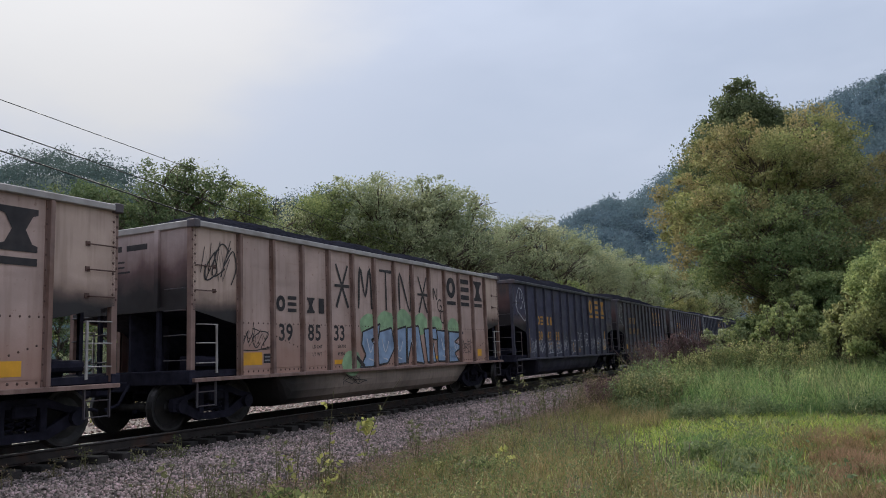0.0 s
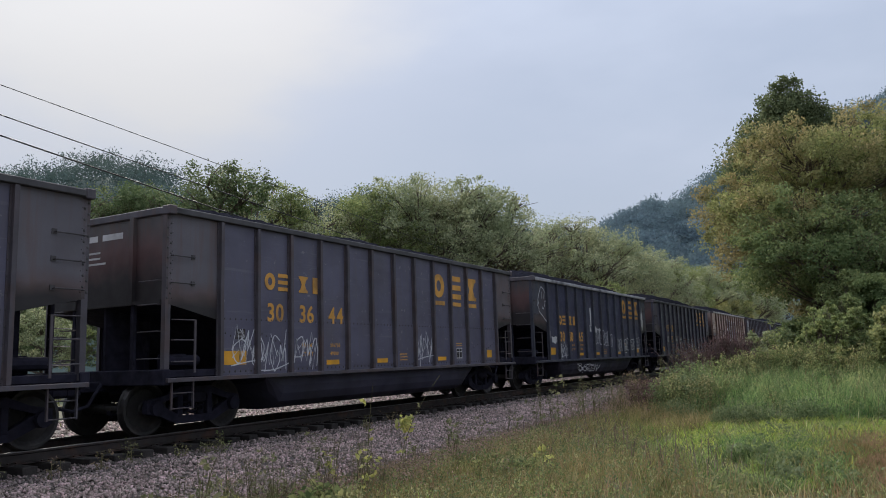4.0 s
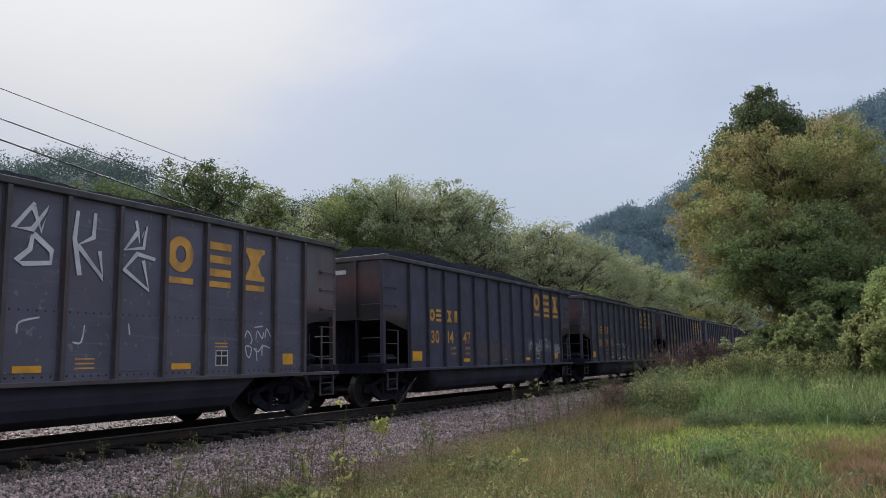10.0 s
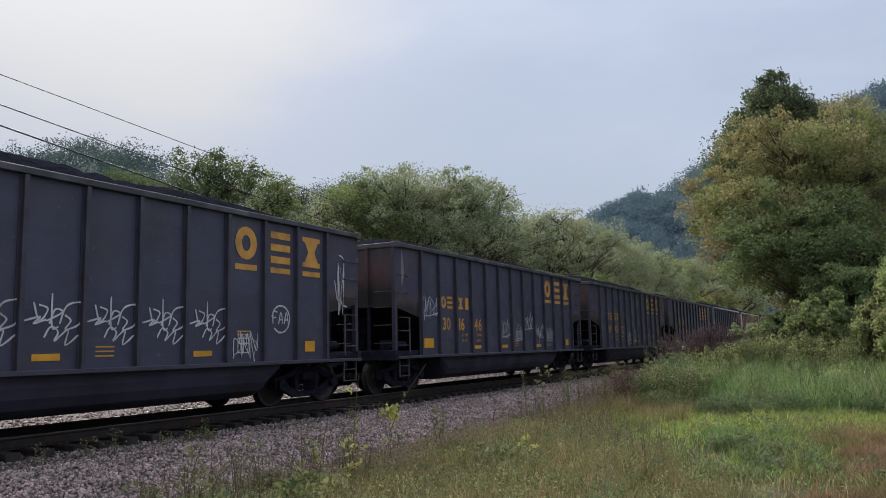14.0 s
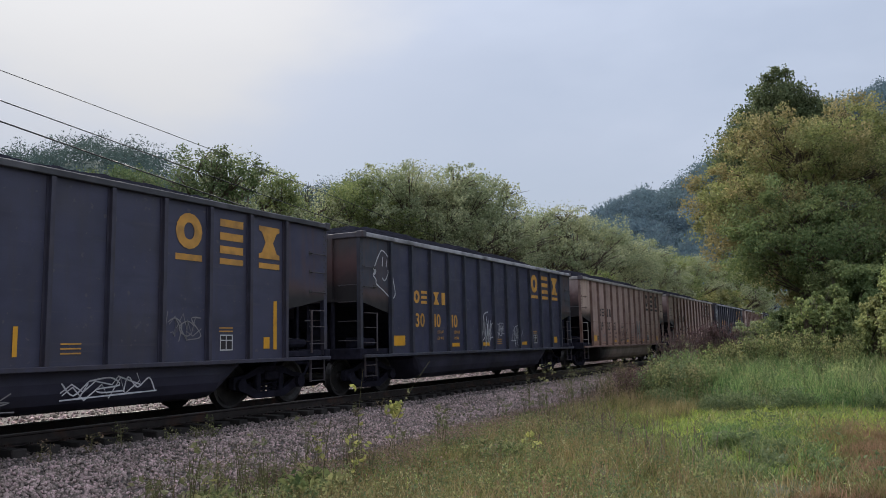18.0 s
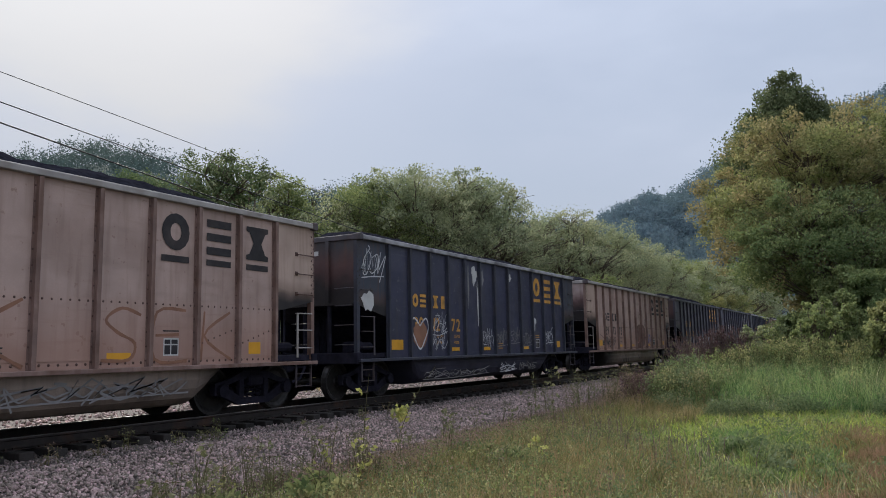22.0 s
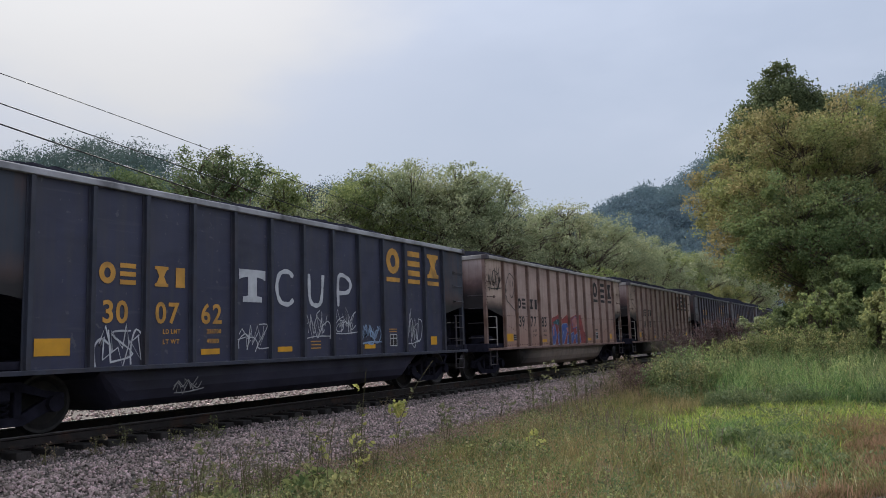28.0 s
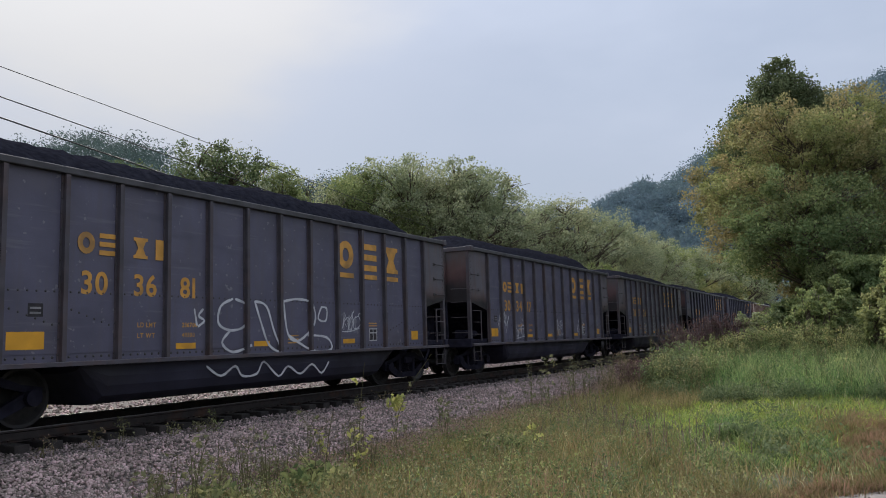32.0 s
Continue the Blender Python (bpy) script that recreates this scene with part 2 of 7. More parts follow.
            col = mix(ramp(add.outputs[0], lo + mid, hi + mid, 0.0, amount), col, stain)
    links.new(col, b.inputs["Base Color"])
    if bump:
        bp = nodes.new("ShaderNodeBump")
        bp.inputs["Strength"].default_value = bump
        bp.inputs["Distance"].default_value = bump_size
        links.new(noise(grain, 5.0), bp.inputs["Height"])
        links.new(bp.outputs["Normal"], b.inputs["Normal"])
    links.new(ramp(noise(scale * 1.7, 4.0), 0.3, 0.7, max(0.05, rough - 0.12), min(1.0, rough + 0.12)), b.inputs["Roughness"])
    if leaf:
        through_leaf = nodes.new("ShaderNodeBsdfTranslucent")
        links.new(col, through_leaf.inputs["Color"])
        both = nodes.new("ShaderNodeMixShader")
        both.inputs[0].default_value = leaf
        links.new(b.outputs["BSDF"], both.inputs[1])
        links.new(through_leaf.outputs["BSDF"], both.inputs[2])
        links.new(both.outputs[0], nodes["Material Output"].inputs["Surface"])
    return m


RUST, SOOT = (0.10, 0.045, 0.025), (0.015, 0.014, 0.014)
PAINT = {
    "tan": mat("beige_car_paint", (0.405, 0.29, 0.25), 0.6, 0.0, 0.18, 1.3, 45.0, 0.12, 0.006, RUST, 0.3, 0.3, soot=(("Z", 2.15, 1.3, 0.6, (0.30, 0.155, 0.11)),), chips=(0.25, 0.155, 0.125)),
    "grey": mat("faded_charcoal_car_paint", (0.084, 0.079, 0.116), 0.5, 0.0, 0.22, 1.3, 45.0, 0.12, 0.006, (0.085, 0.072, 0.075), 0.35, 0.35, chips=(0.17, 0.16, 0.175)),
    "black": mat("black_car_paint", (0.047, 0.047, 0.080), 0.55, 0.0, 0.25, 1.3, 45.0, 0.12, 0.006, (0.05, 0.042, 0.04), 0.35, 0.3, chips=(0.085, 0.078, 0.085)),
    "navy": mat("blue_black_car_paint", (0.034, 0.035, 0.066), 0.52, 0.0, 0.22, 1.3, 45.0, 0.12, 0.006, (0.06, 0.053, 0.052), 0.25, 0.4, chips=(0.085, 0.085, 0.10)),
}
RIB = {
    "tan": mat("rust_stained_rib", (0.20, 0.128, 0.108), 0.7, 0.0, 0.35, 3.0, 50.0, 0.2, 0.006, RUST, 0.6, 0.6),
    "grey": mat("charcoal_rib", (0.062, 0.055, 0.064), 0.6, 0.0, 0.3, 3.0, 50.0, 0.2, 0.006, RUST, 0.25, 0.3),
    "black": mat("black_rib", (0.042, 0.040, 0.060), 0.55, 0.0, 0.3, 3.0, 50.0, 0.2, 0.006, (0.05, 0.034, 0.028), 0.3, 0.4),
    "navy": mat("blue_black_rib", (0.036, 0.039, 0.056), 0.6, 0.0, 0.3, 3.0, 50.0, 0.2, 0.006, (0.05, 0.034, 0.028), 0.3, 0.4),
}
CHORD = {
    "tan": mat("worn_pale_chord", (0.32, 0.295, 0.28), 0.6, 0.1, 0.25, 3.0, 40.0, 0.2, 0.006, (0.16, 0.13, 0.11), 0.6),
    "grey": mat("dusty_charcoal_chord", (0.055, 0.052, 0.055), 0.7, 0.0, 0.3, 3.0, 40.0, 0.2, 0.006, SOOT, 0.5),
    "black": mat("scraped_dark_chord", (0.045, 0.044, 0.05), 0.6, 0.1, 0.3, 2.5, 40.0, 0.25, 0.008, (0.22, 0.21, 0.22), 0.3),
    "navy": mat("scraped_grey_chord", (0.33, 0.32, 0.335), 0.6, 0.1, 0.3, 2.5, 40.0, 0.25, 0.008, (0.05, 0.047, 0.052), 0.85),
}
RIVET = {
    "tan": mat("rusty_rivet", (0.085, 0.045, 0.036), 0.75, 0.0, 0.3, 6.0, 50.0, 0.1, 0.003),
    "grey": mat("sooty_rivet", (0.05, 0.045, 0.046), 0.7, 0.0, 0.3, 6.0, 50.0, 0.1, 0.003),
}
RIVET["black"] = RIVET["navy"] = RIVET["long"] = RIVET["grey"]
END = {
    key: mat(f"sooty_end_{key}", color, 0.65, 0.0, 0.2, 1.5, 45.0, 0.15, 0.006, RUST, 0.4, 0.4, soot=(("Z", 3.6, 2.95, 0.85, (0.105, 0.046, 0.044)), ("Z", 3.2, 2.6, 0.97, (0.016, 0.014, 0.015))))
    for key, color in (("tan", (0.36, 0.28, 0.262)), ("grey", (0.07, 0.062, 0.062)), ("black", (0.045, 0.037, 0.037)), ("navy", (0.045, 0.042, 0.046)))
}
TUB = {
    "tan": mat("sooty_beige_tub", (0.30, 0.235, 0.195), 0.7, 0.0, 0.25, 1.0, 40.0, 0.2, 0.008, SOOT, 0.3, 0.3, soot=(("X", 4.9, 3.2, 0.96, (0.013, 0.012, 0.012)), ("X", 11.0, 12.0, 0.96, (0.013, 0.012, 0.012)))),
    "grey": mat("dark_tub", (0.031, 0.030, 0.050), 0.7, 0.0, 0.35, 1.0, 40.0, 0.2, 0.008, SOOT, 0.6),
}
TUB["black"] = TUB["navy"] = TUB["grey"]
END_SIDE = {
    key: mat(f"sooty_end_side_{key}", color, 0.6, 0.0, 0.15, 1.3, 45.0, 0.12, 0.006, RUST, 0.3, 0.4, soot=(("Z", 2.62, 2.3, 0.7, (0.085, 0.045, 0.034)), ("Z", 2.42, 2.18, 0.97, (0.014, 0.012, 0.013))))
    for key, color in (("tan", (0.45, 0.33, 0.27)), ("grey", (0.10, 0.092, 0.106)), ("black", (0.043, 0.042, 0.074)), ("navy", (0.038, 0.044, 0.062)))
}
for table in (PAINT, RIB, CHORD, END, TUB, END_SIDE):
    table["long"] = table["black"]
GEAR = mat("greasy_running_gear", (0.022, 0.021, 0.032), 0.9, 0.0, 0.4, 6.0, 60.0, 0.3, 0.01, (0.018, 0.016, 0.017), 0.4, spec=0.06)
TREAD = mat("bare_wheel_steel", (0.022, 0.02, 0.019), 0.6, 0.3, 0.25, 8.0, 60.0, 0.1, 0.003, (0.05, 0.04, 0.035), 0.5)
COAL = mat("coal", (0.017, 0.0175, 0.024), 0.95, 0.0, 0.5, 9.0, 40.0, 0.8, 0.03, (0.028, 0.028, 0.034), 0.4, spec=0.0)
RIM = mat("bare_wheel_rim", (0.03, 0.028, 0.028), 0.5, 0.3, 0.25, 8.0, 60.0, 0.1, 0.003, (0.05, 0.04, 0.035), 0.5)
YELLOW = mat("yellow_reflective_panel", (0.62, 0.30, 0.02), 0.5, 0.0, 0.12, 4.0, 40.0, 0.05, 0.003, (0.2, 0.11, 0.03), 0.4)
LETTER_YELLOW = mat("worn_yellow_lettering", (0.53, 0.265, 0.05), 0.6, 0.0, 0.2, 4.0, 50.0, 0.1, 0.003, (0.10, 0.07, 0.045), 0.55)
LETTER_BLACK = mat("worn_black_lettering", (0.020, 0.017, 0.019), 0.7, 0.0, 0.2, 4.0, 50.0, 0.1, 0.003, (0.12, 0.085, 0.075), 0.25)
LETTER_WHITE = mat("chalky_white_lettering", (0.48, 0.47, 0.46), 0.7, 0.0, 0.15, 4.0, 50.0, 0.1, 0.003, (0.12, 0.11, 0.11), 0.4)
SPRAY_WHITE = mat("white_spray_paint", (0.50, 0.50, 0.52), 0.6, 0.0, 0.15, 5.0, 50.0, 0.05, 0.002, (0.16, 0.16, 0.17), 0.5)
SPRAY_BLACK = mat("black_spray_paint", (0.025, 0.022, 0.022), 0.6, 0.0, 0.2, 5.0, 50.0, 0.05, 0.002, (0.12, 0.09, 0.08), 0.3)
SPRAY_BLUE = mat("pale_blue_spray_paint", (0.22, 0.30, 0.42), 0.6, 0.0, 0.25, 4.0, 50.0, 0.05, 0.002, (0.10, 0.13, 0.2), 0.6)
SPRAY_DEEP = mat("deep_blue_spray_paint", (0.05, 0.09, 0.28), 0.6, 0.0, 0.25, 4.0, 50.0, 0.05, 0.002, (0.12, 0.1, 0.2), 0.5)
SPRAY_RED = mat("dull_red_spray_paint", (0.26, 0.05, 0.045), 0.6, 0.0, 0.3, 4.0, 50.0, 0.05, 0.002, (0.14, 0.04, 0.05), 0.5)
BUFF = mat("buffed_brown_paint", (0.07, 0.056, 0.066), 0.65, 0.0, 0.3, 3.0, 50.0, 0.05, 0.002, (0.05, 0.045, 0.06), 0.6)
SPRAY_RUST = mat("rust_brown_spray_paint", (0.125, 0.062, 0.045), 0.65, 0.0, 0.3, 4.0, 50.0, 0.05, 0.002, (0.06, 0.035, 0.03), 0.4)
SPRAY_PLUM = mat("dark_plum_spray_paint", (0.10, 0.045, 0.055), 0.6, 0.0, 0.3, 4.0, 50.0, 0.05, 0.002, (0.04, 0.03, 0.035), 0.5)
SPRAY_TEAL = mat("dark_teal_spray_paint", (0.035, 0.10, 0.115), 0.6, 0.0, 0.3, 4.0, 50.0, 0.05, 0.002, (0.12, 0.11, 0.10), 0.5)
SPRAY_PINK = mat("salmon_spray_paint", (0.42, 0.17, 0.155), 0.6, 0.0, 0.3, 4.0, 50.0, 0.05, 0.002, (0.2, 0.08, 0.12), 0.5)
SPRAY_GREEN = mat("pale_green_spray_paint", (0.24, 0.36, 0.20), 0.6, 0.0, 0.3, 4.0, 50.0, 0.05, 0.002, (0.12, 0.18, 0.12), 0.5)
SPRAY_GREY = mat("grey_buff_paint", (0.20, 0.19, 0.19), 0.65, 0.0, 0.25, 3.0, 50.0, 0.05, 0.002, (0.1, 0.1, 0.1), 0.5)
SPRAY_ORANGE = mat("faded_orange_spray_paint", (0.24, 0.115, 0.07), 0.65, 0.0, 0.25, 3.0, 50.0, 0.05, 0.002, (0.2, 0.1, 0.07), 0.5)
RAIL = mat("rusty_rail_steel", (0.036, 0.029, 0.027), 0.6, 0.4, 0.3, 5.0, 60.0, 0.2, 0.004, RUST, 0.5)
RAIL_HEAD = mat("worn_rail_head", (0.12, 0.11, 0.105), 0.5, 0.7, 0.15, 5.0, 60.0, 0.05, 0.002)
TIE = mat("creosoted_tie", (0.022, 0.018, 0.016), 0.9, 0.0, 0.4, 5.0, 40.0, 0.6, 0.01, (0.045, 0.038, 0.032), 0.4, 0.0, 0.0, 0.3)
BALLAST = mat("limestone_ballast", (0.325, 0.248, 0.218), 0.9, 0.0, 0.3, 3.0, 25.0, 0.6, 0.02, (0.11, 0.08, 0.066), 0.55, island=0.65)
# darker copy of the ballast: the train's shadow put into the stone colour
BALLAST_SHADED = mat("train_shaded_ballast", (0.22, 0.175, 0.158), 0.9, 0.0, 0.35, 3.0, 25.0, 0.6, 0.02, (0.06, 0.048, 0.045), 0.6, island=0.8)
BALLAST_BED = mat("ballast_bed", (0.11, 0.09, 0.08), 0.95, 0.0, 0.5, 18.0, 30.0, 1.0, 0.04, (0.08, 0.06, 0.05), 0.5)
SOIL = mat("weedy_soil", (0.062, 0.058, 0.03), 0.95, 0.0, 0.4, 0.6, 14.0, 0.8, 0.05, (0.10, 0.075, 0.045), 0.6, tint=(0.05, 0.065, 0.024))
PATH = mat("gravel_path", (0.24, 0.21, 0.19), 0.95, 0.0, 0.3, 5.0, 60.0, 0.6, 0.015, (0.18, 0.16, 0.11), 0.5, island=0.3)
GRASS_TALL = mat("tall_grass", (0.155, 0.25, 0.09), 0.7, 0.0, 0.45, 1.6, 9.0, 0.0, island=0.65, leaf=0.5, tint=(0.19, 0.23, 0.105))
GRASS_MOWN = mat("fresh_short_grass", (0.26, 0.37, 0.09), 0.65, 0.0, 0.45, 1.8, 9.0, 0.0, island=0.65, leaf=0.5, tint=(0.165, 0.24, 0.075))
GRASS_OLIVE = mat("olive_weedy_grass", (0.245, 0.21, 0.10), 0.75, 0.0, 0.4, 1.7, 9.0, 0.0, island=0.55, leaf=0.5, tint=(0.16, 0.158, 0.062))
GRASS_LUSH = mat("lush_yellow_green_grass", (0.37, 0.44, 0.085), 0.65, 0.0, 0.35, 1.8, 9.0, 0.0, island=0.55, leaf=0.5, tint=(0.29, 0.37, 0.075))
GRASS_DRY = mat("dry_brown_grass", (0.275, 0.185, 0.115), 0.8, 0.0, 0.4, 1.6, 9.0, 0.0, island=0.55, leaf=0.4, tint=(0.205, 0.15, 0.07))
# pale colour paints the sparkle of sunlit blades into the grass
GRASS_SUNLIT = mat("sunlit_pale_grass", (0.46, 0.45, 0.26), 0.7, 0.0, 0.3, 1.6, 9.0, 0.0, island=0.4, leaf=0.5)
STALK = mat("dead_brown_stalks", (0.15, 0.105, 0.09), 0.85, 0.0, 0.35, 3.0, 20.0, 0.0, island=0.4)
STEM = mat("weed_stem", (0.10, 0.09, 0.035), 0.8, 0.0, 0.3, 3.0, 20.0, 0.0)
LEAF_YELLOW = mat("yellowing_weed_leaves", (0.36, 0.36, 0.12), 0.6, 0.0, 0.25, 3.0, 20.0, 0.0, island=0.35, leaf=0.5)
LEAF_WEED = mat("dull_green_weed_leaves", (0.19, 0.19, 0.10), 0.65, 0.0, 0.25, 3.0, 20.0, 0.0, island=0.35, leaf=0.4)
WEED_PLUM = mat("purplish_dry_weeds", (0.27, 0.19, 0.165), 0.8, 0.0, 0.35, 3.0, 20.0, 0.0, island=0.5, leaf=0.3, tint=(0.21, 0.17, 0.09))
WEED_OLIVE = mat("small_olive_weed_leaves", (0.25, 0.245, 0.115), 0.7, 0.0, 0.3, 1.5, 20.0, 0.0, island=0.6, leaf=0.5, tint=(0.17, 0.21, 0.085))
SEED_DARK = mat("dark_reddish_seed_heads", (0.105, 0.062, 0.06), 0.85, 0.0, 0.35, 3.0, 20.0, 0.0, island=0.5, leaf=0.2)
BARK = mat("grey_brown_bark", (0.11, 0.085, 0.065), 0.9, 0.0, 0.35, 4.0, 30.0, 0.8, 0.03)
LEAVES = {
    "deep": mat("deep_green_leaves", (0.21, 0.25, 0.105), 0.6, 0.0, 0.3, 0.9, 3.0, 0.0, island=0.35, leaf=0.45, tint=(0.15, 0.2, 0.085)),
    "lime": mat("yellow_olive_leaves", (0.37, 0.355, 0.15), 0.6, 0.0, 0.3, 0.9, 3.0, 0.0, island=0.35, leaf=0.45, tint=(0.30, 0.31, 0.13)),
    # distance haze is painted in: leaf colour greyed towards blue
    "hill": mat("haze_tinted_wood_leaves", (0.085, 0.118, 0.108), 0.8, 0.0, 0.25, 0.08, 0.6, 0.0, island=0.2, leaf=0.35, tint=(0.08, 0.12, 0.115)),
    "olive": mat("olive_brown_autumn_leaves", (0.305, 0.265, 0.125), 0.65, 0.0, 0.3, 1.1, 3.0, 0.0, island=0.38, leaf=0.5, tint=(0.25, 0.275, 0.11)),
    "green": mat("fresh_green_leaves", (0.235, 0.275, 0.11), 0.6, 0.0, 0.3, 0.9, 3.0, 0.0, island=0.38, leaf=0.5, tint=(0.18, 0.22, 0.09)),
    "bright": mat("bright_green_shrub_leaves", (0.235, 0.295, 0.115), 0.6, 0.0, 0.3, 0.9, 3.0, 0.0, island=0.385, leaf=0.5, tint=(0.26, 0.27, 0.12)),
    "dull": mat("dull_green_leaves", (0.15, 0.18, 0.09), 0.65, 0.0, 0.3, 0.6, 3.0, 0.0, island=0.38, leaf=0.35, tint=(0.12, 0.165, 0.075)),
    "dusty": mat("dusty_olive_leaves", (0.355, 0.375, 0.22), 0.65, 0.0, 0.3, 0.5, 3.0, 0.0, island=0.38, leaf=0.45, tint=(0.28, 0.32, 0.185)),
    # blue of the far haze mixed straight into this leaf colour
    "far": mat("haze_blue_far_leaves", (0.125, 0.18, 0.215), 0.8, 0.0, 0.3, 0.05, 0.6, 0.0, island=0.2, leaf=0.35, tint=(0.135, 0.19, 0.205)),
}
CABLE = mat("black_cable", (0.02, 0.02, 0.022), 0.6, 0.0, 0.2)

# ---- ground, track ----
TRACK_Y, RAIL_IN = 11.914, 0.7175


def bumps(x, y, size, seed=0.0):
    return noise.noise(Vector((x / size, y / size, seed)))


def ground_z(x, y):
    """The lie of the land: trackbed, ditch side, the mown verge and the bank behind it."""
    near = TRACK_Y - y
    if -2.6 < near < 2.3:
        z = -0.33
    elif near >= 2.3:
        z = -0.33 - 0.23 * min(1.0, (near - 2.3) / 2.9)
    else:
        z = -0.33 + 0.02 * min(60.0, -near - 2.6) / 2
    if near > 4:
        z += 0.10 * min(1.0, (near - 4) / 2.5) * (1 + bumps(x, y, 2.5))
        bank = max(0.0, min(1.0, (x - 17.2 - 0.5 * max(0.0, 1.8 - y) - 1.2 * max(0.0, y - 4.5)) / 8.0))
        z += 0.72 * bank * max(0.0, min(1.0, (near - 4) / 2))
    return z + 0.03 * bumps(x, y, 1.1, 4.0)


def axis(stops):
    """Grid lines: (from, to, step) stretches end to end."""
    out = []
    for a, b, s in stops:
        out += list(np.arange(a, b, s))
    return out + [stops[-1][1]]


gx = axis([(-1500, -200, 260), (-200, -40, 20), (-40, -12, 4), (-12, 50, 0.5), (50, 160, 4), (160, 400, 30), (400, 2200, 200)])
gy = axis([(-1500, -200, 260), (-200, -20, 18), (-20, -8, 2), (-8, 20, 0.4), (20, 60, 4), (60, 400, 34), (400, 2200, 200)])
gv = [(x, y, ground_z(x, y)) for x in gx for y in gy]
ny = len(gy)
gf = [(i * ny + j, (i + 1) * ny + j, (i + 1) * ny + j + 1, i * ny + j + 1) for i in range(len(gx) - 1) for j in range(ny - 1)]
thing("ground", "uneven weedy ground of soil and sparse grass beside the railway", "ground", mesh_of("ground", gv, gf, SOIL, True), kind="structure")


def ribbon(name, label, category, outline, material, lift, step=0.5):
    """A strip of ground cover lying on the land; outline: x from, x to, functions of the y edges."""
    x0, x1, lo, hi = outline
    xs, n = np.arange(x0, x1 + 1e-6, step), 14
    v = []
    for x in xs:
        a, b = lo(x), hi(x)
        for j in range(n + 1):
            y = a + (b - a) * j / n
            v.append((x, y, ground_z(x, y) + lift * (math.sin(math.pi * j / n) ** 0.5 if 0 < j < n else -0.5)))
    f = [(i * (n + 1) + j, (i + 1) * (n + 1) + j, (i + 1) * (n + 1) + j + 1, i * (n + 1) + j + 1) for i in range(len(xs) - 1) for j in range(n)]
    return thing(name, label, category, mesh_of(name, v, f, material, True), kind="structure")


def toe(x):
    """The ragged edge where weeds meet the ballast."""
    return 6.35 + 0.055 * max(0.0, x - 8) + 0.25 * bumps(x, 0, 1.7, 9.0)


ribbon("ballast_bed", "bed of grey crushed limestone under the railway track", "ballast", (-60, 220, lambda x: toe(min(x, 45)) - 0.2, lambda x: 20.0 + 0.6 * bumps(x, 0, 4, 2.0)), BALLAST_BED, 0.035, 1.0)


def stones(n, xr, yfun, size, seed):
    """Loose broken stones lying on the ground: many small eight-sided lumps."""
    r = np.random.default_rng(seed)
    x = r.uniform(*xr, n) if not callable(xr) else xr(r, n)
    y = yfun(r, x)
    z = np.array([ground_z(a, b) for a, b in zip(x, y)]) + 0.045
    s = size * r.uniform(0.5, 1.35, n)
    lump = np.array([(1, 0.2, 0), (-0.1, 1, 0.2), (-1, 0, -0.2), (0.2, -1, 0), (0, 0.1, 0.9), (0.1, 0, -0.9)], float) * 1.25
    tri = np.array([(0, 1, 4), (1, 2, 4), (2, 3, 4), (3, 0, 4), (1, 0, 5), (2, 1, 5), (3, 2, 5), (0, 3, 5)])
    v = lump[None] * r.uniform(0.6, 1.15, (n, 6, 1)) + r.normal(0, 0.15, (n, 6, 3))
    v = v * (s[:, None, None] * r.uniform(0.6, 1.1, (n, 1, 3)))
    q = r.normal(size=(n, 4))
    q /= np.linalg.norm(q, axis=1, keepdims=True)
    w, a, b, c = q.T
    rot = np.stack([np.stack([1 - 2 * (b * b + c * c), 2 * (a * b - c * w), 2 * (a * c + b * w)], -1),
                    np.stack([2 * (a * b + c * w), 1 - 2 * (a * a + c * c), 2 * (b * c - a * w)], -1),
                    np.stack([2 * (a * c - b * w), 2 * (b * c + a * w), 1 - 2 * (a * a + b * b)], -1)], -2)
    v = np.einsum("nij,nkj->nki", rot, v) + np.stack([x, y, z], -1)[:, None]
    f = (tri[None] + 6 * np.arange(n)[:, None, None]).reshape(-1, 3)
    return v.reshape(-1, 3), f


def spread_x(r, n):
    return 3.0 + 47.0 * r.uniform(0, 1, n) ** 1.7


def slope(r, x):
    low = np.array([toe(a) - 0.5 for a in x])
    return low + (9.75 - low) * r.uniform(0, 1, len(x)) ** 0.9


sv, sf = stones(56000, spread_x, slope, 0.025, 3)
thing("crushed_stones", "loose grey and buff crushed limestone along the track", "gravel", mesh_of("crushed_stones", sv, sf, BALLAST), kind="stuff")
sv, sf = stones(16000, spread_x, lambda r, x: 11.05 - 1.75 * r.uniform(0, 1, len(x)) ** 1.25, 0.025, 4)
thing("crushed_stones", "crushed limestone beside the tie ends, darkened for the train's shadow", "gravel", mesh_of("crushed_stones", sv, sf, BALLAST_SHADED), kind="stuff")
sv, sf = stones(9000, lambda r, n: r.uniform(4, 60, n), lambda r, x: r.uniform(14.5, 19.8, len(x)), 0.05, 5)
thing("crushed_stones", "pale crushed limestone on the far side of the track", "gravel", mesh_of("crushed_stones", sv, sf, BALLAST), kind="stuff")

sv, sf = stones(14000, lambda r, n: r.uniform(-14, 3.2, n), lambda r, x: np.array([toe(a) - 0.3 for a in x]) + r.uniform(0, 1, len(x)) * 4.7, 0.03, 8)
thing("crushed_stones", "loose crushed limestone along the track behind the viewer", "gravel", mesh_of("crushed_stones", sv, sf, BALLAST), kind="stuff")

track = thing("railway_track", "single railway track of rusty steel rails on dark wooden ties", "railway track", kind="structure", at=(0, TRACK_Y, 0))
for side in (-1, 1):
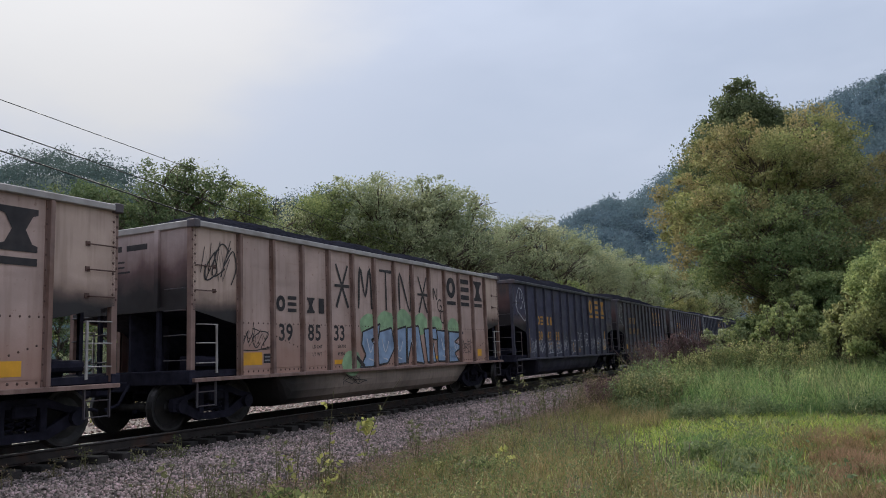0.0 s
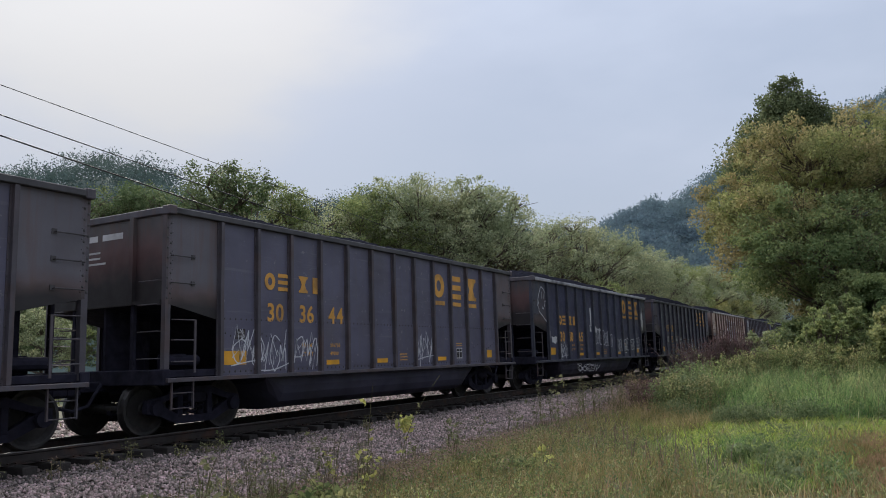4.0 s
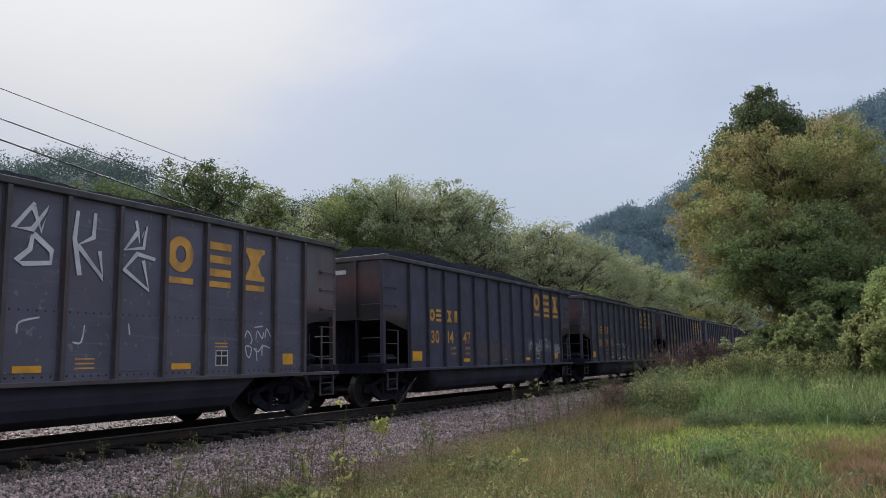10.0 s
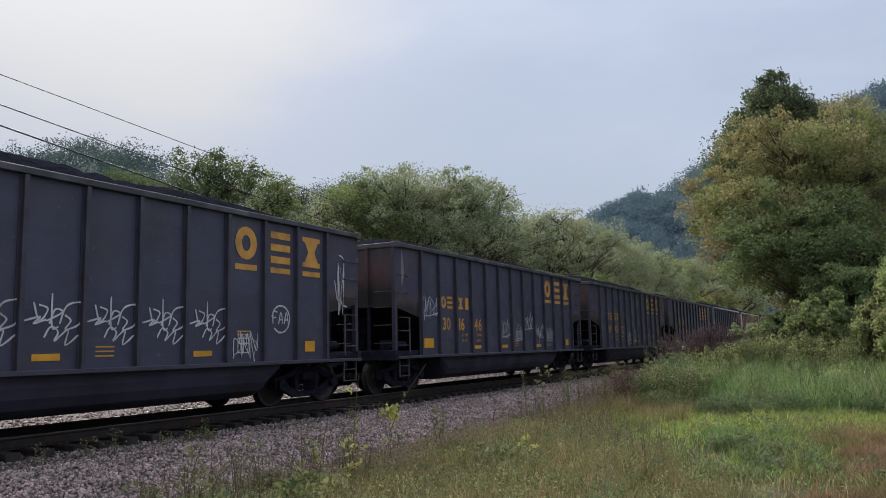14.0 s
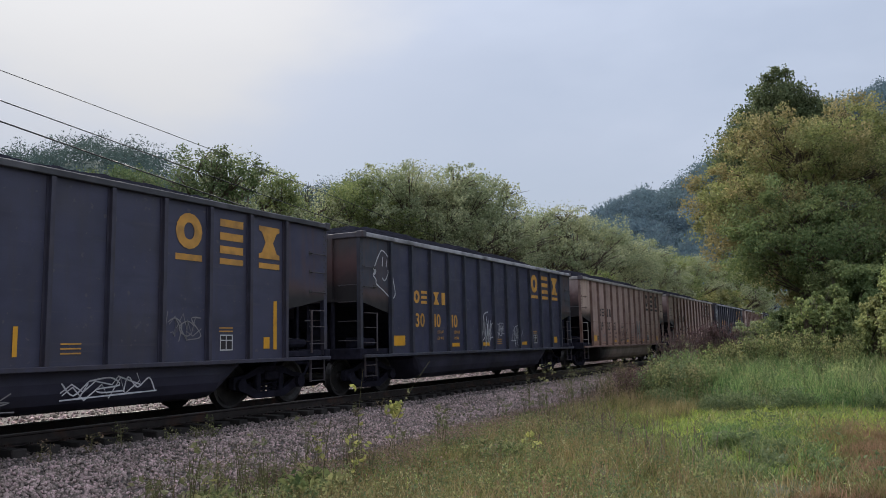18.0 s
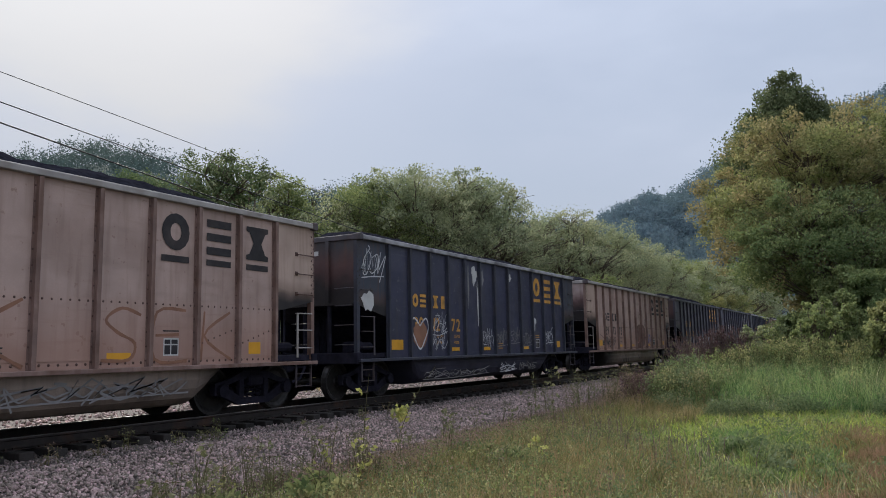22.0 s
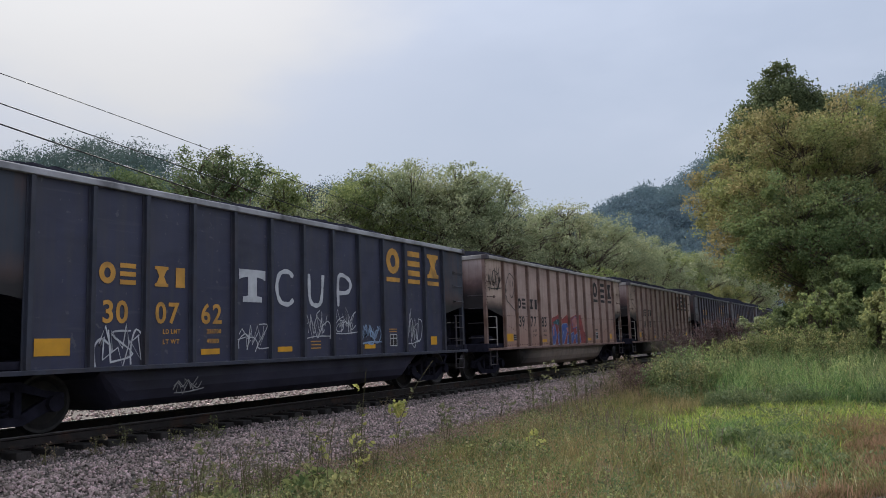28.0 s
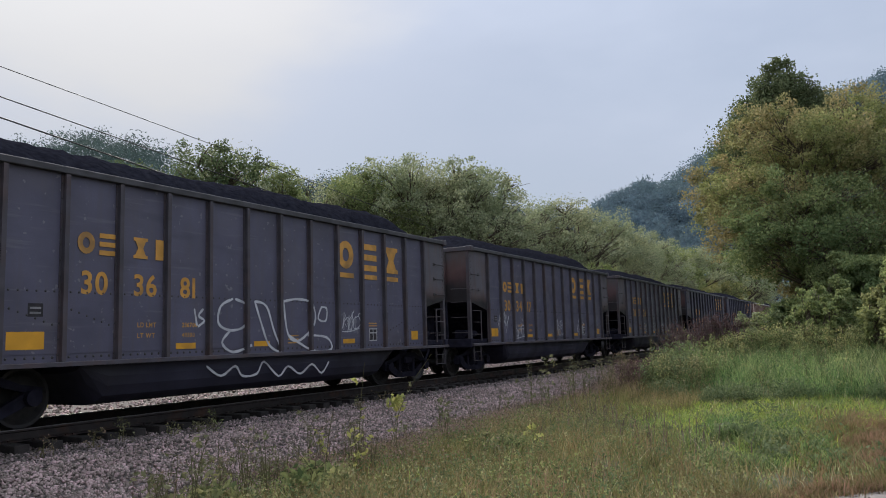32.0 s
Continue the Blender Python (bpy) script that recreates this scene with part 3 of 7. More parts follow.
    y = side * (RAIL_IN + 0.035)
    web = Build().bar([(y - 0.075, -0.18), (y + 0.075, -0.18), (y + 0.075, -0.165), (y + 0.012, -0.15), (y + 0.010, -0.05), (y + 0.034, -0.035), (y + 0.034, -0.012), (y - 0.034, -0.012), (y - 0.034, -0.035), (y - 0.010, -0.05), (y - 0.012, -0.15), (y - 0.075, -0.165)], -60, 240)
    rail = part("rail", web.mesh("rail", RAIL), track)
    part("rail_head", Build().bar([(y - 0.035, -0.012), (y + 0.035, -0.012), (y + 0.031, -0.001), (y + 0.02, 0.0), (y - 0.02, 0.0), (y - 0.031, -0.001)], -60, 240).mesh("rail_head", RAIL_HEAD), rail, "polished steel running surface")
tie_mesh = Build().box(-0.115, 0.115, -1.3, 1.3, -0.36, -0.184, 0.012).mesh("tie", TIE)
tie_plate = Build()
for side in (-1, 1):
    tie_plate.box(-0.1, 0.1, side * 0.7525 - 0.17, side * 0.7525 + 0.17, -0.185, -0.174, 0.003)
    for sx in (-0.06, 0.06):
        tie_plate.box(sx - 0.012, sx + 0.012, side * 0.7525 - 0.115, side * 0.7525 - 0.085, -0.175, -0.15)
tie_plate_mesh = tie_plate.mesh("tie_plate", RAIL)
for i in range(130):
    tie = part("tie", tie_mesh, track, at=(-4 + 0.495 * i, rng.normal(0, 0.03), rng.normal(0, 0.006)))
    tie.rotation_euler = (0, 0, rng.normal(0, 0.012))
    if 8 < i < 60:
        part("tie_plate", tie_plate_mesh, tie)
far_ties = Build()
for i in range(130, 400):
    far_ties.box(-4 + 0.495 * i - 0.115, -4 + 0.495 * i + 0.115, -1.3, 1.3, -0.36, -0.184)
for i in range(1, 110):
    far_ties.box(-4 - 0.495 * i - 0.115, -4 - 0.495 * i + 0.115, -1.3, 1.3, -0.36, -0.184)
tagged(part("far_ties", far_ties.mesh("far_ties", TIE), track), kind="stuff")

# ---- coal cars ----
HALF = 1.6
SIZES = {"tan": (14.493, 1.261, 0.998, 13), "black": (14.493, 1.261, 0.998, 13), "navy": (14.493, 1.261, 0.998, 13), "grey": (13.79, 1.202, 0.949, 13), "long": (14.184, 1.379, 1.036, 12)}  # body, first rib, rib spacing, ribs
SILL, TOP, PLATFORM = 0.95, 3.85, 1.10
OUT = -HALF  # the side that faces the path


def rivet(build, x, y, z, r=0.024):
    """A rivet head on a side sheet that faces -y."""
    ring = [(x + r * math.cos(a), y, z + r * math.sin(a)) for a in (0, 1.047, 2.094, 3.142, 4.189, 5.236)]
    build.add(ring + [(x, y - 0.013, z)], [(i, (i + 1) % 6, 6) for i in range(6)])


def side_panel(x0, x1, seam):
    """A side sheet between two ribs, with a lapped lower sheet and rivets on the riveted cars."""
    b = Build().box(x0, x1, OUT, OUT + 0.012, SILL + 0.02, TOP - 0.1)
    if seam:
        b.box(x0 + 0.002, x1 - 0.002, OUT - 0.008, OUT, SILL + 0.14, SILL + 1.09)
    return b


def rivet_rows(x0, x1, key, slant=0):
    """The rivets of one side sheet: along the lap, along the sill, and a slanting row."""
    b = Build()
    for i in range(6):
        x = x0 + 0.13 + (x1 - x0 - 0.26) * i / 5
        rivet(b, x, OUT - 0.008, SILL + 1.04, 0.02)
        rivet(b, x, OUT - 0.001, SILL + 0.09, 0.024)
    if slant:
        for i in range(6):
            u = i / 5
            rivet(b, x0 + 0.15 + (x1 - x0 - 0.3) * u, OUT - 0.008, SILL + (0.78 - 0.22 * u if slant < 0 else 0.40 + 0.22 * u), 0.02)
    return b.mesh("riveting", RIVET[key])


def rib_mesh(key, rivets):
    b = Build()
    w, d = 0.065, 0.085
    b.prism([(-w, SILL), (w, SILL), (w, TOP - 0.12), (-w, TOP - 0.12)], OUT - 0.014, OUT + 0.004)
    b.prism([(-w * 0.55, SILL + 0.03), (w * 0.55, SILL + 0.03), (w * 0.55, TOP - 0.12), (-w * 0.55, TOP - 0.12)], OUT - d, OUT - 0.014)
    heads = len(b.f)
    if rivets:
        for i in range(12):
            for sx in (-0.05, 0.05):
                rivet(b, sx, OUT - 0.014, SILL + 0.12 + i * 0.23, 0.017)
    me = b.mesh("rib", RIB[key])
    me.materials.append(RIVET[key])
    for p in me.polygons:
        p.material_index = int(p.index >= heads)
    return me


def end_panel(seam, RIB0):
    """The side sheet between a corner post and the first rib, cut away below over the platform."""
    outline = [(0.05, TOP - 0.1), (0.05, 2.20), (0.45, 2.12), (0.9, 2.02), (RIB0 - 0.005, 1.96), (RIB0 - 0.005, TOP - 0.1)]
    b = Build().prism(outline, OUT, OUT + 0.014)
    if seam:
        for z in np.arange(2.3, 3.7, 0.16):
            rivet(b, 0.13, OUT, z, 0.014)
    return b


def rung(b, x0, x1, z, y, drop=0.05):
    b.tube([(x0, y + drop, z), (x0, y, z), (x1, y, z), (x1, y + drop, z)], 0.011, 6)


def wheelset_mesh():
    b = Build()
    for side in (-1, 1):
        y = side * 0.74
        prof = [(0.0, -0.06), (0.10, -0.06), (0.13, -0.03), (0.33, -0.015), (0.40, -0.07), (0.448, -0.07), (0.457, 0.0), (0.47, 0.03), (0.485, 0.045), (0.47, 0.06), (0.40, 0.06), (0.34, 0.025), (0.14, 0.05), (0.10, 0.09), (0.0, 0.09)]
        n, base = 24, len(b.v)
        for rr, yy in prof:
            for k in range(n):
                a = 2 * math.pi * k / n
                b.v.append((rr * math.cos(a), y - yy * side, rr * math.sin(a)))
        for i in range(len(prof) - 1):
            for k in range(n):
                b.f.append((base + i * n + k, base + i * n + (k + 1) % n, base + (i + 1) * n + (k + 1) % n, base + (i + 1) * n + k))
    b.tube([(0, -0.98, 0), (0, 0.98, 0)], 0.085, 12)
    for side in (-1, 1):
        for k in range(3):
            a = 2 * math.pi * k / 3
            b.tube([(0.045 * math.cos(a), side * 0.98, 0.045 * math.sin(a)), (0.045 * math.cos(a), side * 1.0, 0.045 * math.sin(a))], 0.014, 6)
    me = b.mesh("wheelset", TREAD)
    me.materials.append(RIM)
    for p in me.polygons:
        ring = [math.hypot(me.vertices[i].co.x, me.vertices[i].co.z) for i in p.vertices]
        p.material_index = int(min(ring) > 0.39 and max(ring) < 0.46)
    return me


def side_frame_mesh():
    """A cast truck side frame with its two window openings, journal boxes and spring nest."""
    b = Build()
    y0, y1 = -1.06, -0.94
    b.prism([(-1.06, 0.38), (-1.06, 0.60), (-0.72, 0.66), (-0.36, 0.80), (0.36, 0.80), (0.72, 0.66), (1.06, 0.60), (1.06, 0.38), (0.86, 0.36), (0.80, 0.54), (0.36, 0.66), (-0.36, 0.66), (-0.80, 0.54), (-0.86, 0.36)], y0, y1)
    b.prism([(-0.80, 0.54), (-0.86, 0.36), (-0.42, 0.17), (0.42, 0.17), (0.86, 0.36), (0.80, 0.54), (0.34, 0.30), (-0.34, 0.30)], y0 + 0.01, y1 - 0.01)
    for sx in (-1, 1):
        b.box(sx * 0.34 - 0.06, sx * 0.34 + 0.06, y0 + 0.005, y1 - 0.005, 0.28, 0.70, 0.012)
        b.tube([(sx * 0.89, -1.14, 0.457), (sx * 0.89, -0.9, 0.457)], 0.125, 10)
    for sx in (-0.17, 0.0, 0.17):
        coil = [(sx + 0.065 * math.cos(a), -1.0 + 0.065 * math.sin(a), 0.31 + 0.022 * a / 1.5708) for a in np.arange(0, 25, 1.5708)]
        b.tube(coil[:14], 0.016, 5)
    return b.mesh("side_frame", GEAR)


WHEELSET, SIDE_FRAME = wheelset_mesh(), side_frame_mesh()
BOLSTER = Build().box(-0.2, 0.2, -1.12, 1.12, 0.52, 0.72, 0.03).box(-0.14, 0.14, -0.9, 0.9, 0.72, 0.86, 0.02).box(-1.0, 1.0, -0.06, 0.06, 0.34, 0.42, 0.01).mesh("truck", GEAR)
BRAKE_BEAM = Build().tube([(0, -0.75, 0.33), (0, 0.75, 0.33)], 0.035, 8).box(-0.05, 0.05, -0.82, -0.68, 0.24, 0.5, 0.012).box(-0.05, 0.05, 0.68, 0.82, 0.24, 0.5, 0.012).mesh("brake_beam", GEAR)


def coal_heap(seed, height, BODY=13.7):
    r = np.random.default_rng(seed)
    nx, nyy = 110, 16
    peaks = [(r.uniform(1.6, BODY - 1.6), r.uniform(0.6, 1.0)) for _ in range(5)]
    v = []
    for i in range(nx + 1):
        x = 0.12 + (BODY - 0.24) * i / nx
        along = min(1.0, (x - 0.1) / 1.3, (BODY - 0.1 - x) / 1.3)
        wave = 0.84 + 0.16 * max(math.exp(-((x - px) / 1.5) ** 2) * ph for px, ph in peaks)
        for j in range(nyy + 1):
            y = -1.5 + 3.0 * j / nyy
            across = 1 - abs(y / 1.5) ** 2.4
            z = 3.62 + (height - 3.62) * wave * max(0.0, along) ** 0.7 * across
            z += 0.05 * noise.noise(Vector((x * 3.1, y * 3.1, seed))) + 0.03 * noise.noise(Vector((x * 8.0, y * 8.0, seed)))
            v.append((x, y, z))
    f = [(i * (nyy + 1) + j, (i + 1) * (nyy + 1) + j, (i + 1) * (nyy + 1) + j + 1, i * (nyy + 1) + j + 1) for i in range(nx) for j in range(nyy)]
    return mesh_of("coal_load", v, f, COAL)


COAL_HEAPS = [coal_heap(s, h) for s, h in ((1, 4.36), (2, 4.46), (3, 4.28), (4, 4.6))]
CAR_WORDS = {
    "tan": "weathered beige riveted coal gondola, rust-streaked, heaped with coal",
    "grey": "faded charcoal riveted coal gondola heaped with coal",
    "black": "dull black coal gondola with scraped chord, heaped with coal",
    "navy": "blue-black coal gondola with peeling paint, heaped with coal",
    "long": "black coal gondola with upright yellow reflective strips, heaped with coal",
}


def build_car(key):
    """One loaded bathtub coal gondola; x from its front end, y across, z from the rail head."""
    seam = key in ("tan", "grey")
    BODY, RIB0, PITCH, RIBS = SIZES[key]
    car = thing("coal_gondola", CAR_WORDS[key], "railway car", group="coal cars of the train")
    paint = PAINT[key]
    rivets = [rivet_rows(0.0, PITCH, key, k) for k in (0, -1, 1)]
    panel = side_panel(0.0, PITCH, seam).mesh("side_panel", paint)
    for i in range(RIBS - 1):
        sheet = part("side_panel", panel, car, at=(RIB0 + PITCH * i, 0, 0))
        if seam:
            tagged(part("riveting", rivets[1 if i < 2 else 2 if i > RIBS - 4 else 0], sheet), kind="stuff")
    cut = end_panel(seam, RIB0)
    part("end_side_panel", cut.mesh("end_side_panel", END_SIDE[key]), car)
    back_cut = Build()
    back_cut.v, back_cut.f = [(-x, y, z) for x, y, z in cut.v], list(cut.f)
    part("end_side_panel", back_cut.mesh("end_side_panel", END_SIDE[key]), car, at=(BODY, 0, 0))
    rib = rib_mesh(key, seam)
    for i in range(RIBS):
        part("rib", rib, car, at=(RIB0 + PITCH * i, 0, 0))
    # the far side: one sheet, its cut ends and its ribs
    far = Build().box(RIB0, BODY - RIB0, HALF - 0.012, HALF, SILL + 0.02, TOP - 0.1)
    for m in (0, 1):
        out = [(abs(m * BODY - x), z) for x, z in [(0.05, TOP - 0.1), (0.05, 2.20), (0.9, 2.02), (RIB0, 1.96), (RIB0, TOP - 0.1)]]
        far.prism(out, HALF - 0.014, HALF)
    part("far_side_sheet", far.mesh("far_side_sheet", paint), car)
    far_rib = Build().box(-0.05, 0.05, HALF, HALF + 0.08, SILL, TOP - 0.12).mesh("far_rib", RIB[key])
    for i in range(RIBS):
        part("far_rib", far_rib, car, at=(RIB0 + PITCH * i, 0, 0))
    for side in (-1, 1):
        y = side * HALF
        s = 1 if side > 0 else -1
        part("top_chord", Build().bar([(y + s * 0.07, TOP - 0.11), (y + s * 0.085, TOP - 0.10), (y + s * 0.085, TOP - 0.015), (y + s * 0.07, TOP), (y - s * 0.06, TOP), (y - s * 0.07, TOP - 0.015), (y - s * 0.07, TOP - 0.11)], 0.06, BODY - 0.06).mesh("top_chord", CHORD[key]), car, "scuffed steel top rail")
        part("side_sill", Build().bar([(y + s * 0.10, SILL - 0.045), (y + s * 0.10, SILL + 0.012), (y + s * 0.085, SILL + 0.022), (y - s * 0.05, SILL + 0.022), (y - s * 0.05, SILL - 0.05)], 0.0, BODY).mesh("side_sill", RIB[key]), car)
    for m in (0, 1):
        e = m * BODY
        g = 1 if m == 0 else -1
        part("end_chord", Build().box(min(e, e + g * 0.13), max(e, e + g * 0.13), -HALF - 0.085, HALF + 0.085, TOP - 0.12, TOP + 0.012, 0.015).mesh("end_chord", CHORD["tan"] if key == "tan" else RIB["grey"]), car)
        wall = Build().box(min(e + g * 0.04, e + g * 0.055), max(e + g * 0.04, e + g * 0.055), -HALF + 0.02, HALF - 0.02, 2.22, TOP - 0.1)
        for yy in (-0.75, 0.75):
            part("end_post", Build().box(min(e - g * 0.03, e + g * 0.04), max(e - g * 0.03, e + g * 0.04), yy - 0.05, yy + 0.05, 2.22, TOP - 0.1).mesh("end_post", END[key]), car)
        wall.box(min(e - g * 0.02, e + g * 0.04), max(e - g * 0.02, e + g * 0.04), -HALF + 0.1, HALF - 0.1, 2.22, 2.28)
        for side in (-1, 1):
            cap_y = side * HALF
            part("corner_cap", Build().box(min(e - g * 0.02, e + g * 0.14), max(e - g * 0.02, e + g * 0.14), cap_y - 0.10, cap_y + 0.10, TOP - 0.135, TOP + 0.022, 0.014).mesh("corner_cap", RIB["grey"]), car)
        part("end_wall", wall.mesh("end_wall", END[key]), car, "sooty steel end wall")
        pts = [(0.05, 2.22), (0.6, 2.12), (1.28, 1.93), (2.35, PLATFORM)]
        bent = [(y_, e + g * x_, z_ + up_) for y_ in (-HALF + 0.02, HALF - 0.02) for x_, z_ in pts for up_ in (0.0, 0.02)]
        skin = [(2 * i_ + k_, 2 * i_ + k_ + 2, 2 * i_ + k_ + 10, 2 * i_ + k_ + 8) for i_ in range(3) for k_ in (0, 1)] + [(0, 1, 9, 8), (6, 7, 15, 14)] + [(2 * i_ + o_, 2 * i_ + o_ + 1, 2 * i_ + o_ + 3, 2 * i_ + o_ + 2) for i_ in range(3) for o_ in (0, 8)]
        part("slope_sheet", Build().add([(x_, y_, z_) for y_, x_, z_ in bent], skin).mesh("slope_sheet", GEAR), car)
        # added dark plate: blocks the view through, so the recess looks deeply shaded
        part("center_web", Build().prism([(e + g * 0.06, PLATFORM), (e + g * 0.95, PLATFORM), (e + g * 0.72, 2.08), (e + g * 0.06, 2.2)], -0.03, 0.03).mesh("center_web", GEAR), car, "dark plate added to fill the recess under the slope")
        deck = Build().box(min(e, e + g * 2.4), max(e, e + g * 2.4), -HALF + 0.05, HALF - 0.05, SILL + 0.03, PLATFORM, 0.01)
        deck.box(min(e - g * 0.06, e + g * 0.1), max(e - g * 0.06, e + g * 0.1), -HALF - 0.04, HALF + 0.04, SILL - 0.09, PLATFORM + 0.02, 0.015)
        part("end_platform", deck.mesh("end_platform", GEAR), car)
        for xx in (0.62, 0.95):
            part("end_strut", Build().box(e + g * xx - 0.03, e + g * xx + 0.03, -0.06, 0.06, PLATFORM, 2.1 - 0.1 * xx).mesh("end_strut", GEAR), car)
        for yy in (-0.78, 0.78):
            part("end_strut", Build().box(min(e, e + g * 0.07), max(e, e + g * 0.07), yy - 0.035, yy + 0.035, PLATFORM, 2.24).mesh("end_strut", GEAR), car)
        gearbox = Build().box(e + g * 0.75 - 0.2, e + g * 0.75 + 0.2, -1.1, -0.75, PLATFORM, PLATFORM + 0.28, 0.03)
        gearbox.tube([(e + g * 0.7 - 0.35, -1.2, PLATFORM + 0.16), (e + g * 0.7 + 0.35, -1.2, PLATFORM + 0.16)], 0.1, 10)
        part("brake_reservoir", gearbox.mesh("brake_reservoir", GEAR), car)
        for side in (-1, 1):
            y = side * HALF
            post = Build()
            post.prism([(e + g * 0.0, PLATFORM - 0.1), (e + g * 0.1, PLATFORM - 0.1), (e + g * 0.12, TOP - 0.1), (e + g * 0.0, TOP - 0.1)], min(y, y - side * 0.1), max(y, y - side * 0.1))
            if side < 0:
                for z in np.arange(2.3, 3.72, 0.17):
                    rivet(post, e + g * 0.03, OUT - 0.001, z, 0.024)
                    rivet(post, e + g * 0.095, OUT - 0.001, z + 0.08, 0.024)
            me = post.mesh("corner_post", RIB[key])
            me.materials.append(RIVET[key])
            for p in me.polygons:
                p.material_index = int(p.index > 5)
            part("corner_post", me, car)
            if side < 0:
                for z in ((2.56, 3.02) if m == 0 else (2.33, 2.75, 3.15)):
                    grab = Build().tube([(e + g * 0.1, OUT, z), (e + g * 0.1, OUT - 0.06, z), (e + g * 0.58, OUT - 0.06, z), (e + g * 0.58, OUT, z)], 0.011, 6)
                    grab.box(e + g * 0.58 - 0.04, e + g * 0.58 + 0.04, OUT - 0.012, OUT, z - 0.03, z + 0.05)
                    part("grab_iron", grab.mesh("grab_iron", RIVET[key]), car)
            yl = y + side * 0.055
            xa, xb = e + g * 0.14, e + g * 0.60
            steel = CHORD["tan"] if key == "tan" else RIB["grey"]
            step = Build()
            rung(step, xa, xb, 0, yl, -side * 0.055)
            step = step.mesh("ladder_rung", steel)
            for z in (1.24, 1.60, 1.94):
                part("ladder_rung", step, car, at=(0, 0, z))
            part("ladder_rail", Build().box(xb - 0.02, xb + 0.02, yl - 0.012, yl + 0.012, PLATFORM - 0.05, 1.95).mesh("ladder_rail", steel), car)
            stirrup = Build()
            for z in (0.72, 0.47):
                stirrup.tube([(xa, y + side * 0.02, z), (xb, y + side * 0.02, z)], 0.011, 6)
            for xx in (xa, xb):
                stirrup.box(xx - 0.012, xx + 0.012, y + side * 0.02 - 0.02, y + side * 0.02 + 0.02, 0.45, SILL)
            part("stirrup_step", stirrup.mesh("stirrup_step", RIB["grey"]), car)
            ya, yb = side * (HALF - 0.12), side * (HALF - 0.6)
            step = Build().tube([(e + g * 0.02, ya, 0), (e - g * 0.06, ya, 0), (e - g * 0.06, yb, 0), (e + g * 0.02, yb, 0)], 0.011, 6).mesh("end_rung", RIB["grey"])
            for z in (1.3, 1.75, 2.2, 2.6):
                part("end_rung", step, car, at=(0, 0, z))
        coupler = Build().box(min(e - g * 0.55, e + g * 0.4), max(e - g * 0.55, e + g * 0.4), -0.09, 0.09, 0.76, 0.94, 0.02)
        coupler.box(min(e - g * 0.73, e - g * 0.42), max(e - g * 0.73, e - g * 0.42), -0.17 if m else -0.12, 0.12 if m else 0.17, 0.70, 1.0, 0.04)
        coupler.tube([(e - g * 0.2, -0.3, 0.9), (e - g * 0.45, -0.3, 0.55), (e - g * 0.728, -0.3, 0.48)], 0.03, 6)
        part("coupler", coupler.mesh("coupler", GEAR), car)
        truck = part("truck", BOLSTER, car, "greasy cast-steel two-axle truck", at=(e + g * 1.19, 0, 0))
        part("side_frame", SIDE_FRAME, truck)
        other = part("side_frame", SIDE_FRAME, truck)
        other.rotation_euler = (0, 0, math.pi)
        for sx in (-1, 1):
            part("wheelset", WHEELSET, truck, "steel wheels on their axle", at=(sx * 0.89, 0, 0.457))
            part("brake_beam", BRAKE_BEAM, truck, at=(sx * 0.36, 0, 0))
    section = [(-1.50, SILL + 0.02), (-1.50, 0.72), (-1.46, 0.57), (-1.36, 0.41), (-1.18, 0.31), (-0.9, 0.26), (0.9, 0.26), (1.18, 0.31), (1.36, 0.41), (1.46, 0.57), (1.50, 0.72), (1.50, SILL + 0.02)]
    tub = Build()
    n = len(section)
    stations = [(2.55, 0.25), (2.75, 0.6), (3.05, 1.0), (BODY - 3.05, 1.0), (BODY - 2.75, 0.6), (BODY - 2.55, 0.25)]
    rings = [(x, y, SILL + (z - SILL) * k) for x, k in stations for y, z in section]
    faces = [(i * n + j, i * n + j + 1, (i + 1) * n + j + 1, (i + 1) * n + j) for i in range(len(stations) - 1) for j in range(n - 1)]
    tub.add(rings, faces + [tuple(range(n)), tuple(range(5 * n, 6 * n))])
    part("tub", tub.mesh("tub", TUB[key]), car, "rounded steel tub hanging below the sill")
    part("center_sill", Build().box(0.3, BODY - 0.3, -0.18, 0.18, 0.70, PLATFORM, 0.02).box(2.3, BODY - 2.3, -1.45, 1.45, PLATFORM - 0.02, PLATFORM + 0.02).mesh("center_sill", GEAR), car)
    return car


# ---- markings and graffiti ----
STROKES = {
    "T": [[(0, 1), (1, 1)], [(0.5, 1), (0.5, 0)]], "C": [[(1, 0.85), (0.7, 1), (0.2, 0.92), (0, 0.5), (0.2, 0.08), (0.7, 0), (1, 0.15)]],
    "U": [[(0, 1), (0.05, 0.2), (0.4, 0), (0.8, 0.15), (0.95, 1)]], "P": [[(0, 0), (0.05, 1), (0.7, 0.98), (0.95, 0.75), (0.7, 0.5), (0.05, 0.45)]],
    "M": [[(0, 0), (0.15, 1), (0.5, 0.3), (0.85, 1), (1, 0)]], "N": [[(0, 0), (0.05, 1), (0.9, 0), (1, 1)]],
    "H": [[(0.1, 1), (0, 0)], [(0.95, 1), (0.9, -0.05)], [(0.05, 0.5), (0.92, 0.5)]],
    "S": [[(1, 0.88), (0.5, 1), (0.1, 0.78), (0.4, 0.55), (0.85, 0.35), (0.7, 0.05), (0.0, 0.05)]],
    "K": [[(0.1, 1), (0, 0)], [(0.95, 1), (0.1, 0.5), (1, 0)]], "E": [[(0.9, 1), (0.05, 0.95), (0, 0.05), (0.95, 0)], [(0.02, 0.5), (0.7, 0.52)]],
